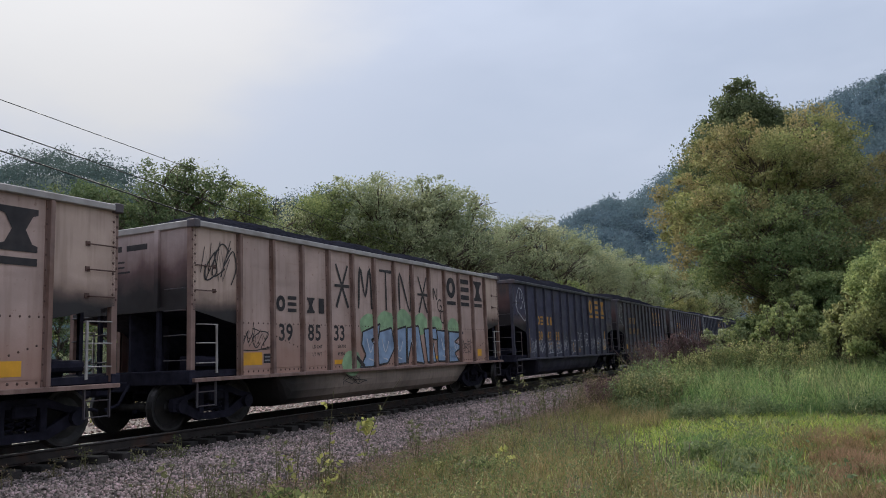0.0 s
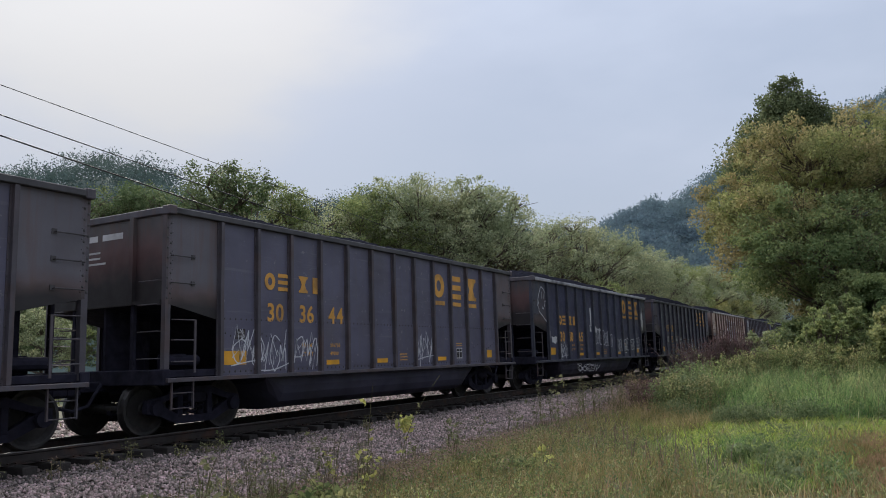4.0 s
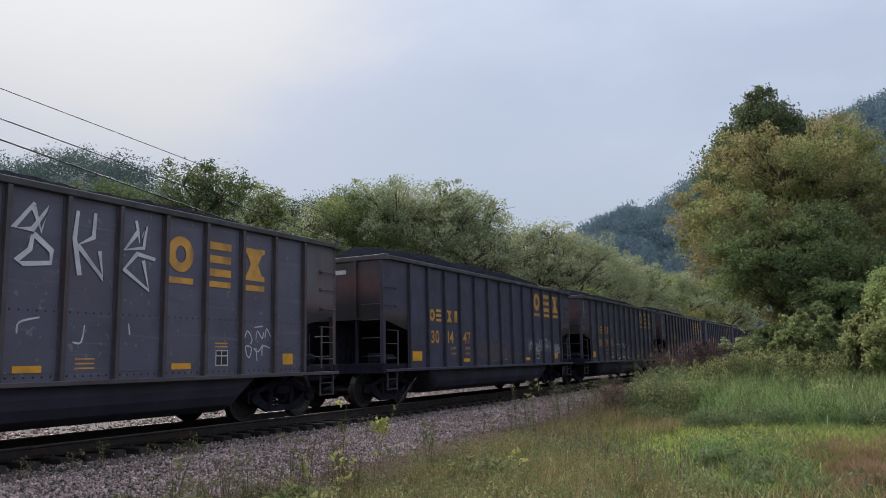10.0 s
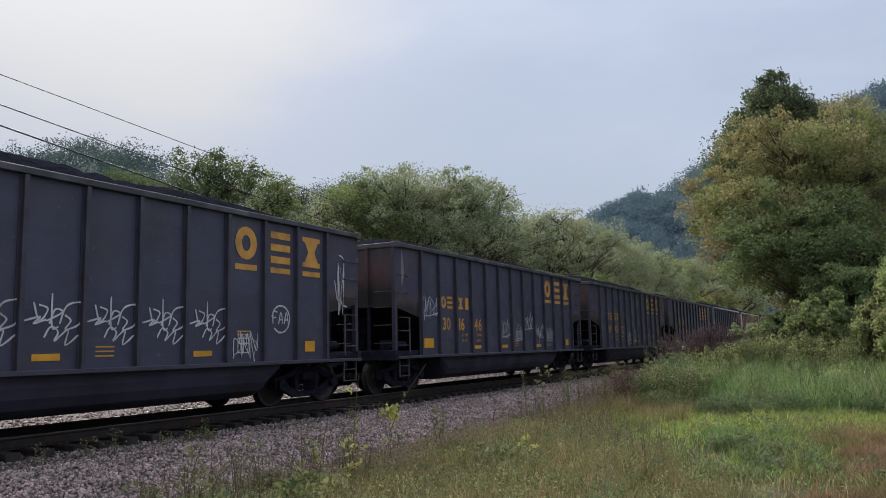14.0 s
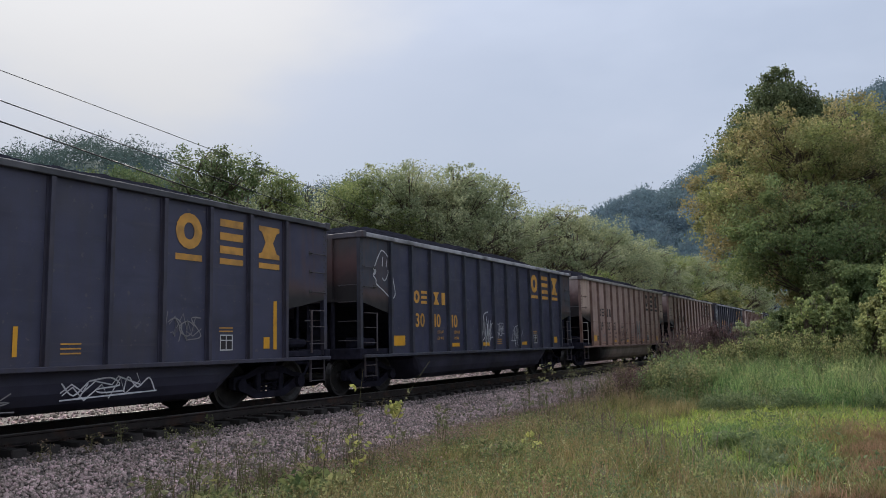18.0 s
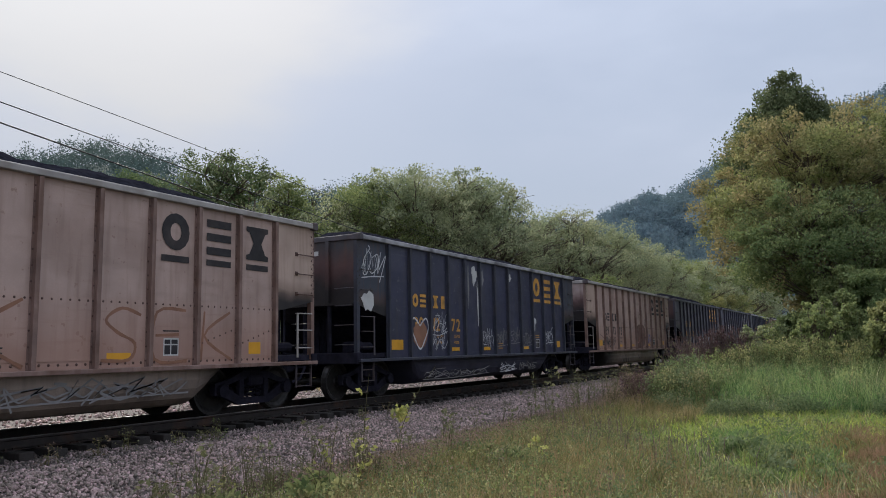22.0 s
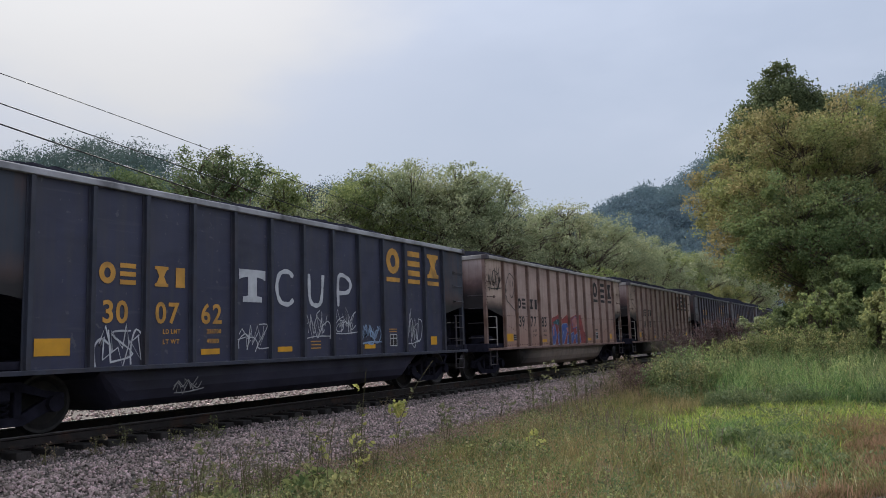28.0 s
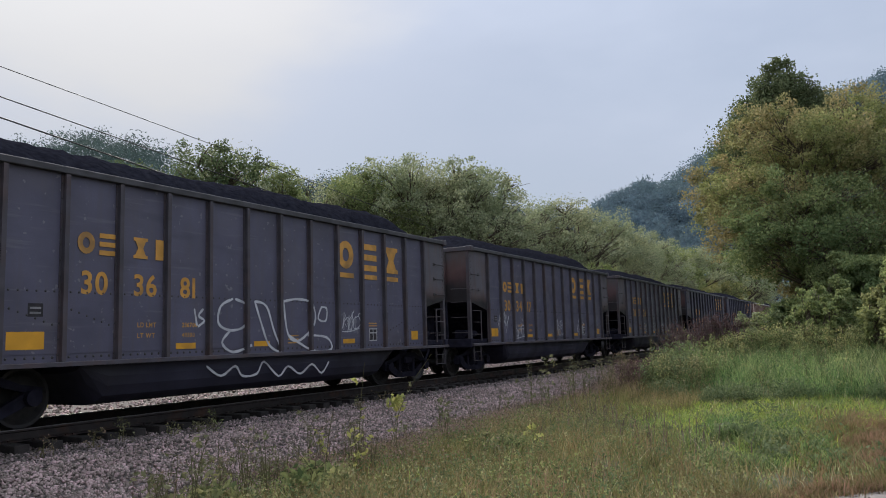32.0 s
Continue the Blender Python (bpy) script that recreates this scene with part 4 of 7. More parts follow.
    "A": [[(0, 0), (0.5, 1), (1, 0)], [(0.2, 0.35), (0.85, 0.38)]], "R": [[(0, 0), (0.05, 1), (0.8, 0.9), (0.7, 0.55), (0.05, 0.5), (1, 0)]],
    "F": [[(0, 0), (0.05, 1), (1, 1)], [(0.03, 0.52), (0.7, 0.55)]], "I": [[(0.5, 1), (0.5, 0)]], "L": [[(0.1, 1), (0, 0), (0.9, 0)]],
    "G": [[(1, 0.85), (0.6, 1), (0.1, 0.8), (0, 0.3), (0.4, 0), (0.95, 0.15), (0.95, 0.45), (0.55, 0.45)]],
    "*": [[(0.1, 1), (0.9, 0)], [(0.9, 1), (0.1, 0)], [(0, 0.5), (1, 0.5)]],
}


def stroke_mesh(lines, width, material):
    """Paint lines in the plane of a side sheet: flat ribbons of even width; lines: lists of (x, z), rounded off, or tuples, kept angular."""
    v, f = [], []
    for k, line in enumerate(lines):
        pts = [Vector((x, z)) for x, z in line]
        if len(pts) > 2 and not isinstance(line, tuple):
            fine = []
            for i in range(len(pts) - 1):
                p0, p1, p2, p3 = pts[max(i - 1, 0)], pts[i], pts[i + 1], pts[min(i + 2, len(pts) - 1)]
                for u in (0, 0.25, 0.5, 0.75):
                    fine.append(0.5 * ((2 * p1) + (p2 - p0) * u + (2 * p0 - 5 * p1 + 4 * p2 - p3) * u * u + (3 * p1 - p0 - 3 * p2 + p3) * u ** 3))
            pts = fine + [pts[-1]]
        n = len(v)
        for i, p in enumerate(pts):
            way = pts[min(i + 1, len(pts) - 1)] - pts[max(i - 1, 0)]
            side = Vector((-way.y, way.x)).normalized() * width / 2 * (0.8 + 0.4 * abs(math.sin(i * 0.9)))
            y = -0.0008 * (k % 9) - 0.0006 * i / len(pts)  # later coats lie over earlier ones
            v += [(p.x + side.x, y, p.y + side.y), (p.x - side.x, y, p.y - side.y)]
        f += [(n + 2 * i, n + 2 * i + 1, n + 2 * i + 3, n + 2 * i + 2) for i in range(len(pts) - 1)]
    return mesh_of("paint", v, f, material)


FACE = OUT - 0.0105  # just proud of the lapped side sheets


def on_side(name, mesh, car, x, z, label="", y=FACE):
    return part(name, mesh, car, label, at=(x, y, z))


def letters(car, text, x, z, w, h, step, width, material, label, slant=0.0):
    """Sprayed capitals one by one."""
    for i, ch in enumerate(text):
        if ch in STROKES:
            lines = [[(a * w + slant * b, b * h) for a, b in line] for line in STROKES[ch]]
            on_side("sprayed_letter", stroke_mesh(lines, width, material), car, x + i * step, z, label)


SCRIBBLES = (
    [[(1, 0.9), (0.5, 1), (0.05, 0.7), (0.1, 0.2), (0.55, 0), (1, 0.25)]], [[(0, 0), (0.22, 1), (0.5, 0.35), (0.75, 1.05), (1, 0)]],
    [[(0.95, 0.9), (0.4, 1), (0.12, 0.75), (0.8, 0.4), (0.6, 0.02), (-0.1, 0.1)]], [[(0.1, 1.1), (0.05, 0)], [(0.05, 0.5), (0.55, 0.78), (0.95, 0.4), (0.9, -0.1)]],
    [[(0.5, 1), (0.05, 0.6), (0.3, 0.05), (0.85, 0.1), (0.95, 0.6), (0.5, 1), (0.8, 1.2)]], [[(0, 1), (0.95, 0.88), (0.1, 0.12), (1.1, 0)]], [[(0, 0.9), (0.42, 0.1), (0.9, 1), (0.55, -0.3)]],
)


def scrawl(car, x, z, w, h, material, seed, width=0.028, label="unreadable sprayed tag", loops=3, y=FACE):
    """An unreadable tag: hasty scribbles that run into one another, at times underlined."""
    r = np.random.default_rng(seed)
    n = max(2, loops - 1)
    slot, lean = w / n, r.uniform(-0.15, 0.35) * h
    lines = []
    for k in range(n):
        x0, z0, ww, hh = slot * k - 0.15 * slot, h * r.uniform(-0.1, 0.15), slot * r.uniform(0.9, 1.35), h * r.uniform(0.6, 1.05)
        turn = r.uniform() < 0.5
        for stroke in SCRIBBLES[r.integers(len(SCRIBBLES))]:
            lines.append([(x0 + ww * (1 - a if turn else a) + lean * b + r.normal(0, 0.09) * slot, z0 + hh * b + r.normal(0, 0.08) * h) for a, b in stroke])
    m = 2 * n + 2
    for low, high in ((0.35, 0.95), (0.05, 0.6)):
        lines += jagged([[(w * (i / m + r.normal(0, 0.06)), h * ((high if i % 2 else low) + r.normal(0, 0.14))) for i in range(m)]])
    if r.uniform() < 0.5:
        lines.append([(-0.05 * w, -0.1 * h), (w * 0.45, h * r.uniform(-0.15, 0.02)), (w * 1.05, h * r.uniform(-0.05, 0.15))])
    on_side("sprayed_tag", stroke_mesh(lines, width * 0.9, material), car, x, z, label, y)


def blob(w, h, seed, n=11, jag=0.3):
    """A rough filled patch of paint, w by h, centred."""
    r = np.random.default_rng(seed)
    ring = [(w / 2 * (1 + r.uniform(-jag, jag)) * math.cos(2 * math.pi * i / n), h / 2 * (1 + r.uniform(-jag, jag)) * math.sin(2 * math.pi * i / n)) for i in range(n)]
    return ring


def patch(car, name, x, z, w, h, material, seed, label, y=FACE, jag=0.3, n=11):
    ring = blob(w, h, seed, n, jag)
    me = Build().add([(a, 0, b) for a, b in ring] + [(0, 0, 0)], [(i, (i + 1) % n, n) for i in range(n)]).mesh(name, material)
    return on_side(name, me, car, x, z, label, y)


def sketch(car, lines, width, material, label, y=FACE - 0.004):
    """Sprayed lines, in metres along the car and over the rail."""
    on_side("sprayed_outline", stroke_mesh(lines, width, material), car, 0, 0, label, y)


def strokes_apart(car, lines, width, material, label, y=FACE - 0.004):
    """Single sprayed strokes or runs, each a piece of its own."""
    for line in lines:
        sketch(car, [line], width, material, label, y)


def jagged(lines):
    """The same strokes, kept angular."""
    return [tuple(line) for line in lines]


def area(car, outline, material, label, y=FACE - 0.0015, edge=None, width=0.04):
    """A filled letter shape, with its outline where one is given."""
    on_side("mural_fill", Build().add([(x, 0, z) for x, z in outline], [tuple(range(len(outline)))]).mesh("mural_fill", material), car, 0, 0, label, y)
    if edge is not None:
        sides = [[a, b] for a, b in zip(outline, outline[1:] + outline[:1])]
        on_side("mural_outline", stroke_mesh(sides, width, edge), car, 0, 0, "", y - 0.002)


def doodle(car, x, z, h, material):
    """The looping outline with a few dashes inside that one hand has left on many cars."""
    k = h
    loop = [(0.05, 0.59), (0.18, 0.81), (0.32, 0.98), (0.42, 0.97), (0.53, 0.91), (0.67, 0.76), (0.76, 0.42), (0.83, 0.17), (0.80, 0.06), (0.67, 0.02), (0.39, 0.17), (0.14, 0.29), (0.12, 0.38), (0.02, 0.47), (0.12, 0.54), (0.05, 0.59)]
    lines = [[(a * k, b * k) for a, b in line] for line in (loop, ((0.376, 0.86), (0.355, 0.66)), ((0.53, 0.81), (0.50, 0.66)), ((0.36, 0.43), (0.40, 0.38), (0.48, 0.40), (0.60, 0.59)), ((0.55, 0.58), (0.63, 0.61)), ((0.02, 0.6), (0.1, 0.52), (0.04, 0.5), (0.1, 0.6), (0.06, 0.47)))]
    on_side("sprayed_doodle", stroke_mesh(lines, 0.03, material), car, x, z, "looping outline doodle in spray paint")


def glyph_outline(text):
    """The mesh of a text in the built-in font, 1 m high capitals, in the x, z plane."""
    cu = bpy.data.curves.new("lettering", "FONT")
    cu.body = text
    cu.size = 1.0
    cu.fill_mode = "FRONT"
    cu.resolution_u = 4
    cu.offset = 0.022
    ob = bpy.data.objects.new("lettering", cu)
    scene.collection.objects.link(ob)
    bpy.context.view_layer.update()
    me = bpy.data.meshes.new_from_object(ob.evaluated_get(bpy.context.evaluated_depsgraph_get()))
    bpy.data.objects.remove(ob)
    bpy.data.curves.remove(cu)
    v = [(p.co.x / 0.7, 0.0, p.co.y / 0.7) for p in me.vertices]
    f = [tuple(p.vertices) for p in me.polygons]
    bpy.data.meshes.remove(me)
    return v, f


GLYPHS = {}


def text_mesh(text, height, material, squeeze=0.95):
    key = (text, height, material.name)
    if key not in GLYPHS:
        x, v, f = 0.0, [], []
        for ch in text:
            if ch == " ":
                x += 0.45
                continue
            if ch not in GLYPHS:
                GLYPHS[ch] = glyph_outline(ch)
            gv_, gf_ = GLYPHS[ch]
            lo, hi = min(p[0] for p in gv_), max(p[0] for p in gv_)
            f += [tuple(i + len(v) for i in face) for face in gf_]
            v += [((p[0] - lo + x) * height * squeeze, 0.0, p[2] * height) for p in gv_]
            x += hi - lo + 0.16
        GLYPHS[key] = Build().add(v, f).mesh("number", material)
    return GLYPHS[key]


def mark_shapes(kind, w, h, material):
    """Plain shapes in place of the road's initials: ring, bars or hourglass."""
    b = Build()
    if kind == "ring":
        n = 16
        outer = [(w / 2 + w / 2 * math.cos(2 * math.pi * i / n), h / 2 + h / 2 * math.sin(2 * math.pi * i / n)) for i in range(n)]
        inner = [(w / 2 + w * 0.2 * math.cos(2 * math.pi * i / n), h / 2 + h * 0.24 * math.sin(2 * math.pi * i / n)) for i in range(n)]
        b.add([(x, 0, z) for x, z in outer + inner], [(i, (i + 1) % n, (i + 1) % n + n, i + n) for i in range(n)])
    elif kind == "bars":
        for z0, z1, x0, x1 in ((0.78, 1.0, 0.0, 1.0), (0.39, 0.61, 0.0, 1.0), (0.0, 0.22, 0.0, 1.0)):
            b.add([(x0 * w, 0, z0 * h), (x1 * w, 0, z0 * h), (x1 * w, 0, z1 * h), (x0 * w, 0, z1 * h)], [(0, 1, 2, 3)])
    else:
        p = [(0, 0), (1, 0), (1, 0.14), (0.86, 0.18), (0.68, 0.5), (0.86, 0.82), (1, 0.86), (1, 1), (0, 1), (0, 0.86), (0.14, 0.82), (0.32, 0.5), (0.14, 0.18), (0, 0.14)]
        b.add([(x * w, 0, z * h) for x, z in p], [tuple(range(len(p)))])
        b.f = [(0, 1, 2, 3, 12, 13), (3, 4, 11, 12), (4, 5, 10, 11), (5, 6, 7, 8, 9, 10)]
    return b.mesh("mark", material)


def plate(w, h, material):
    return Build().add([(0, 0, 0), (w, 0, 0), (w, 0, h), (0, 0, h)], [(0, 1, 2, 3)]).mesh("plate", material)


def frame_box(w, h, t, material):
    b = Build()
    for x0, x1, z0, z1 in ((0, w, 0, t), (0, w, h - t, h), (0, t, t, h - t), (w - t, w, t, h - t), (w * 0.45, w * 0.45 + t, t, h - t), (t, w - t, h * 0.6, h * 0.6 + t)):
        b.add([(x0, 0, z0), (x1, 0, z0), (x1, 0, z1), (x0, 0, z1)], [(0, 1, 2, 3)])
    return b.mesh("stencil_box", material)


MARKS = {}


def shared(key, make):
    if key not in MARKS:
        MARKS[key] = make()
    return MARKS[key]


def rib_x(i, key="tan"):
    """The x of rib i, counted from 1."""
    return SIZES[key][1] + SIZES[key][2] * (i - 1)


def mark_car(car, key, digits, weights=("", ""), upright=False, redone=()):
    """The road's marks, number, weights, reflective panels and stencils on the side that faces the path."""
    white = digits == "39 10 32"
    ink = LETTER_BLACK if key == "tan" else LETTER_WHITE if white else LETTER_YELLOW
    tag = "tan" if key == "tan" else "white" if white else "dark"
    first = 9 if key in ("grey", "long") else 10
    low = 2.78 if key == "grey" else 2.92
    up = 0.33 if key == "grey" else 0.0
    along = 0.08 if key == "grey" else 0.0
    for i, kind in enumerate(("ring", "bars", "hourglass")):
        w = 0.60
        on_side("logo_shape", shared((kind, tag), lambda: mark_shapes(kind, w, 0.64, ink)), car, rib_x(first + i, key) + (0.27 if key == "long" else 0.06 if key == "grey" else 0.21), low, "bold plain logo shape")
        on_side("logo_underline", shared(("bar", tag), lambda: plate(w, 0.11, ink)), car, rib_x(first + i, key) + (0.27 if key == "long" else 0.06 if key == "grey" else 0.21), low - 0.2)
    for i, (kind, dx) in enumerate((("ring", 0.14), ("bars", 0.52))):
        on_side("mark_shape", shared((kind, tag, "s"), lambda: mark_shapes(kind, 0.30, 0.34, ink)), car, rib_x(2, key) + dx + along, 2.25 + up)
    on_side("mark_shape", shared(("hourglass", tag, "s"), lambda: mark_shapes("hourglass", 0.28, 0.34, ink)), car, rib_x(3, key) + 0.2 + along, 2.25 + up)
    on_side("mark_shape", shared(("tee", tag, "s"), lambda: plate(0.2, 0.34, ink)), car, rib_x(3, key) + 0.64 + along, 2.25 + up)
    for i, pair in enumerate(digits.split()):
        on_side("car_number", text_mesh(pair, 0.34, LETTER_WHITE if i in redone else ink), car, rib_x(2 + i, key) + 0.22 + along, 1.65 + up, "stencilled number")
        if i in redone:
            on_side("touched_up_patch", shared("touch_up", lambda: plate(0.72, 0.5, RIB["grey"])), car, rib_x(2 + i, key) + 0.14, 1.57 + up, "patch of grey touch-up paint", FACE + 0.001)
    if weights[0]:
        for i, w in enumerate(("LD LMT", "LT WT")):
            on_side("weight_marking", text_mesh(w, 0.075, ink), car, rib_x(3, key) + 0.38, 1.47 - 0.17 * i)
            on_side("weight_marking", text_mesh(weights[i], 0.075, ink), car, rib_x(4, key) + 0.35, 1.47 - 0.17 * i)
    big = shared("yellow_big", lambda: plate(0.56, 0.25, YELLOW))
    small = shared("yellow_small", lambda: plate(0.44, 0.10, YELLOW))
    mid = shared("yellow_mid", lambda: plate(0.32, 0.22, YELLOW))
    if upright:
        tall = shared("yellow_tall", lambda: plate(0.10, 0.95, YELLOW))
        short = shared("yellow_short", lambda: plate(0.07, 0.42, YELLOW))
        on_side("reflector_panel", tall, car, rib_x(1, key) + 0.15, 1.14, "upright yellow reflective strip")
        on_side("reflector_panel", tall, car, rib_x(11, key) + 0.70, 1.14, "upright yellow reflective strip")
        on_side("reflector_panel", shared("yellow_square", lambda: plate(0.17, 0.22, YELLOW)), car, rib_x(11, key) + 0.42, 1.16, "small yellow reflective panel")
        for x in (4.62, 7.12, 9.66):
            on_side("reflector_panel", short, car, x, 1.12, "upright yellow reflective strip")
    else:
        on_side("reflector_panel", big, car, rib_x(1, key) + 0.12, 1.16, "yellow reflective panel")
        for i in (4, 6, 9):
            on_side("reflector_panel", small, car, rib_x(i, key) + 0.22, 1.10, "yellow reflective strip")
        on_side("reflector_panel", mid, car, rib_x(SIZES[key][3] - 1, key) + 0.3, 1.14, "yellow reflective panel")
    # a small dark data plate with pale ruled lines by the first panel
    if key in ("tan", "grey"):
        px, pz = (rib_x(1, key) + 0.72, 1.19) if key == "tan" else (rib_x(1, key) + 0.42, 1.62)
        on_side("data_plate", shared("data_plate", lambda: plate(0.23, 0.19, LETTER_BLACK)), car, px, pz, "small black data plate")
        for i in range(2):
            on_side("data_line", shared(("data_line", key), lambda: plate(0.17, 0.03, SPRAY_GREY)), car, px + 0.03, pz + 0.04 + 0.07 * i, "", FACE - 0.002)
    on_side("stencil_box", shared(("stencil", tag), lambda: frame_box(0.32, 0.29, 0.022, LETTER_WHITE)), car, rib_x(10, key) + 0.3, 1.14, "white-framed stencil box", FACE - 0.002)
    on_side("stencil_ground", shared("stencil_ground", lambda: plate(0.32, 0.29, LETTER_BLACK)), car, rib_x(10, key) + 0.3, 1.14)
    line = shared(("line", tag), lambda: plate(0.34, 0.022, ink))
    for i in range(3):
        on_side("stencil_line", line, car, rib_x(7, key) + 0.25, 1.14 + 0.07 * i)
    for i in range(2):
        on_side("stencil_line", line, car, rib_x(10, key) + 0.28, 1.48 + 0.06 * i)
    # the end that leads: its number as bars, and lines of small writing
    pale = LETTER_BLACK if key == "tan" else LETTER_WHITE
    for yy, zz, ww, hh in ((-1.15, 3.42, 0.42, 0.11), (-0.6, 3.42, 0.55, 0.11), (-0.75, 3.2, 0.4, 0.035), (-0.75, 3.1, 0.4, 0.035), (-0.95, 3.0, 0.75, 0.035)):
        me = shared(("endbar", tag, ww, hh), lambda: Build().add([(0, 0, 0), (0, ww, 0), (0, ww, hh), (0, 0, hh)], [(0, 1, 2, 3)]).mesh("end_marking", pale))
        part("end_marking", me, car, at=(0.036, -yy - ww - (0.5 if hh > 0.1 else 0.2), zz))


TEMPLATES = {key: build_car(key) for key in ("tan", "grey", "black", "navy", "long")}
ROSTER = (
    ("tan", "39 84 12", 0), ("tan", "39 85 33", 0), ("long", "39 43 98", 1), ("grey", "30 37 37", 1), ("grey", "30 36 44", 2), ("navy", "30 10 65", 0), ("black", "30 05 64", 1),
    ("tan", "39 85 45", 1), ("grey", "30 56 45", 2), ("black", "30 14 47", 1), ("black", "30 09 85", 0), ("black", "30 28 75", 0), ("black", "30 16 46", 2), ("long", "39 43 32", 0),
    ("long", "39 43 54", 2), ("navy", "30 10 10", 0), ("tan", "39 83 51", 0), ("tan", "39 75 60", 0), ("navy", "30 12 72", 2), ("tan", "39 73 75", 2), ("black", "30 25 72", 0),
    ("black", "39 10 32", 2), ("navy", "30 07 62", 2), ("tan", "39 77 83", 2), ("tan", "39 78 93", 0), ("grey", "30 36 81", 3), ("grey", "30 34 17", 3), ("grey", "30 31 20", 1),
    ("black", "30 22 08", 0), ("black", "30 18 51", 1), ("tan", "39 72 40", 2), ("black", "30 27 33", 0), ("grey", "30 55 19", 1), ("black", "30 04 46", 0), ("black", "30 13 90", 2),
)
CARS, used = [], set()
for key, digits, heap in ROSTER:
    car = TEMPLATES[key] if key not in used else copy_thing(TEMPLATES[key], Matrix.Identity(4))
    used.add(key)
    CARS.append(car)
for car, (key, digits, heap) in zip(CARS, ROSTER):
    part("coal_load", COAL_HEAPS[heap], car, "heaped black coal")
    mark_car(car, key, digits, ("236700", "49300"), key == "long", (0, 2) if digits == "30 05 64" else ())

# what taggers and weather have left on each car
W_TAG, B_TAG = "unreadable white sprayed tag", "unreadable black sprayed tag"
TUB_FACE = -1.512


def tags(car, key, spots, material, label, w=0.75, h=0.42, width=0.022, seed=0):
    """A row of small tags, one a panel: (rib, height) pairs."""
    for i, (r, z) in enumerate(spots):
        scrawl(car, rib_x(r, key) + 0.14, z, w, h, material, seed + i, width, label, 4)


def peeling(car, key, spots, seed):
    """Bare patches where the top coat has peeled: (rib, height, width, drop)."""
    for i, (r, z, w, h) in enumerate(spots):
        patch(car, "peeled_patch", rib_x(r, key), z, w, h, LETTER_WHITE if i % 3 else SPRAY_GREY, seed + i, "bare peeled primer", FACE + 0.0015, 0.45, 13)


def crossed_out(car, spots, w, h, seed):
    """Hollow block characters that cannot be made out: lopsided boxes with a stroke inside; spots: x, z."""
    r = np.random.default_rng(seed)
    for x, z in spots:
        a, b, d, e = r.uniform(-0.05, 0.05, 4)
        lines = [[(x + a, z), (x + w + b, z + d), (x + w + a, z + h + e), (x + e, z + h + b), (x + a, z)], [(x + 0.35 * w, z + 0.3 * h + b), (x + 0.62 * w, z + 0.5 * h), (x + 0.4 * w, z + 0.75 * h + d)]]
        sketch(car, lines, 0.03, SPRAY_WHITE, W_TAG)


c = CARS
tags(c[0], "tan", [(10, 1.6), (11, 1.5)], SPRAY_GREY, "faint grey tag", seed=5)
letters(c[1], "*MTN*", rib_x(5) - 0.72, 2.42, 0.62, 1.02, 1.013, 0.075, SPRAY_BLACK, "black sprayed capital")
for ch, x, z in (("N", 9.56, 2.82), ("G", 9.82, 2.5), ("C", 9.98, 2.16)):
    letters(c[1], ch, x, z, 0.24, 0.34, 0.26, 0.04, SPRAY_BLACK, "small black sprayed capital")
for i, (x, z) in enumerate(((6.0, 2.0), (6.83, 2.1), (7.75, 2.16), (8.71, 2.1), (9.63, 2.06), (10.8, 2.0), (5.2, 1.1))):
    patch(c[1], "mural_halo", x, z, 0.85, 0.62, SPRAY_GREEN, 300 + i, "pale green spray bubble", FACE - 0.0005, 0.08, 14)
for shape in (
    [(5.68, 1.85), (6.53, 2.06), (6.43, 1.73), (6.09, 1.66), (6.37, 1.4), (6.18, 1.0), (5.54, 0.98), (5.81, 1.29), (5.63, 1.54)],
    [(6.48, 1.86), (7.09, 1.97), (7.24, 1.46), (6.87, 1.07), (6.42, 1.02), (6.38, 1.6)],
    [(7.2, 1.9), (7.86, 2.02), (7.84, 1.04), (7.29, 1.02), (7.25, 1.73)],
    [(7.92, 1.98), (8.58, 2.05), (8.86, 1.0), (8.31, 1.06), (8.14, 1.59), (7.9, 1.03)],
    [(8.89, 1.96), (9.62, 2.01), (9.75, 1.67), (9.41, 1.67), (9.59, 1.02), (9.06, 1.03)],
    [(9.69, 1.94), (10.48, 1.91), (10.32, 1.67), (10.17, 1.59), (10.29, 1.03), (9.72, 1.04)],
    [(10.48, 1.91), (11.5, 1.88), (10.84, 1.59), (11.39, 1.46), (10.83, 1.26), (11.13, 1.01), (10.44, 0.99)],
):
    area(c[1], shape, SPRAY_BLUE, "silver-blue block letter shape", FACE - 0.002, SPRAY_BLACK, 0.05)
    mid = sum(x for x, z in shape) / len(shape)
    sketch(c[1], [[(mid - 0.15, 1.7), (mid, 1.35), (mid + 0.18, 1.62)], [(mid - 0.1, 1.2), (mid + 0.12, 1.15)]], 0.03, SPRAY_WHITE, "white highlight in the mural", FACE - 0.006)
sketch(c[1], [[(5.38, 1.24), (5.72, 0.99)], [(5.42, 1.27), (5.76, 1.02)]], 0.06, SPRAY_BLACK, "black arrow stroke")
scrawl(c[1], 0.22, 2.75, 0.85, 0.75, SPRAY_BLACK, 31, 0.03, B_TAG, 4)
tags(c[1], "tan", [(1, 1.5), (11, 1.25)], SPRAY_BLACK, B_TAG, seed=33)
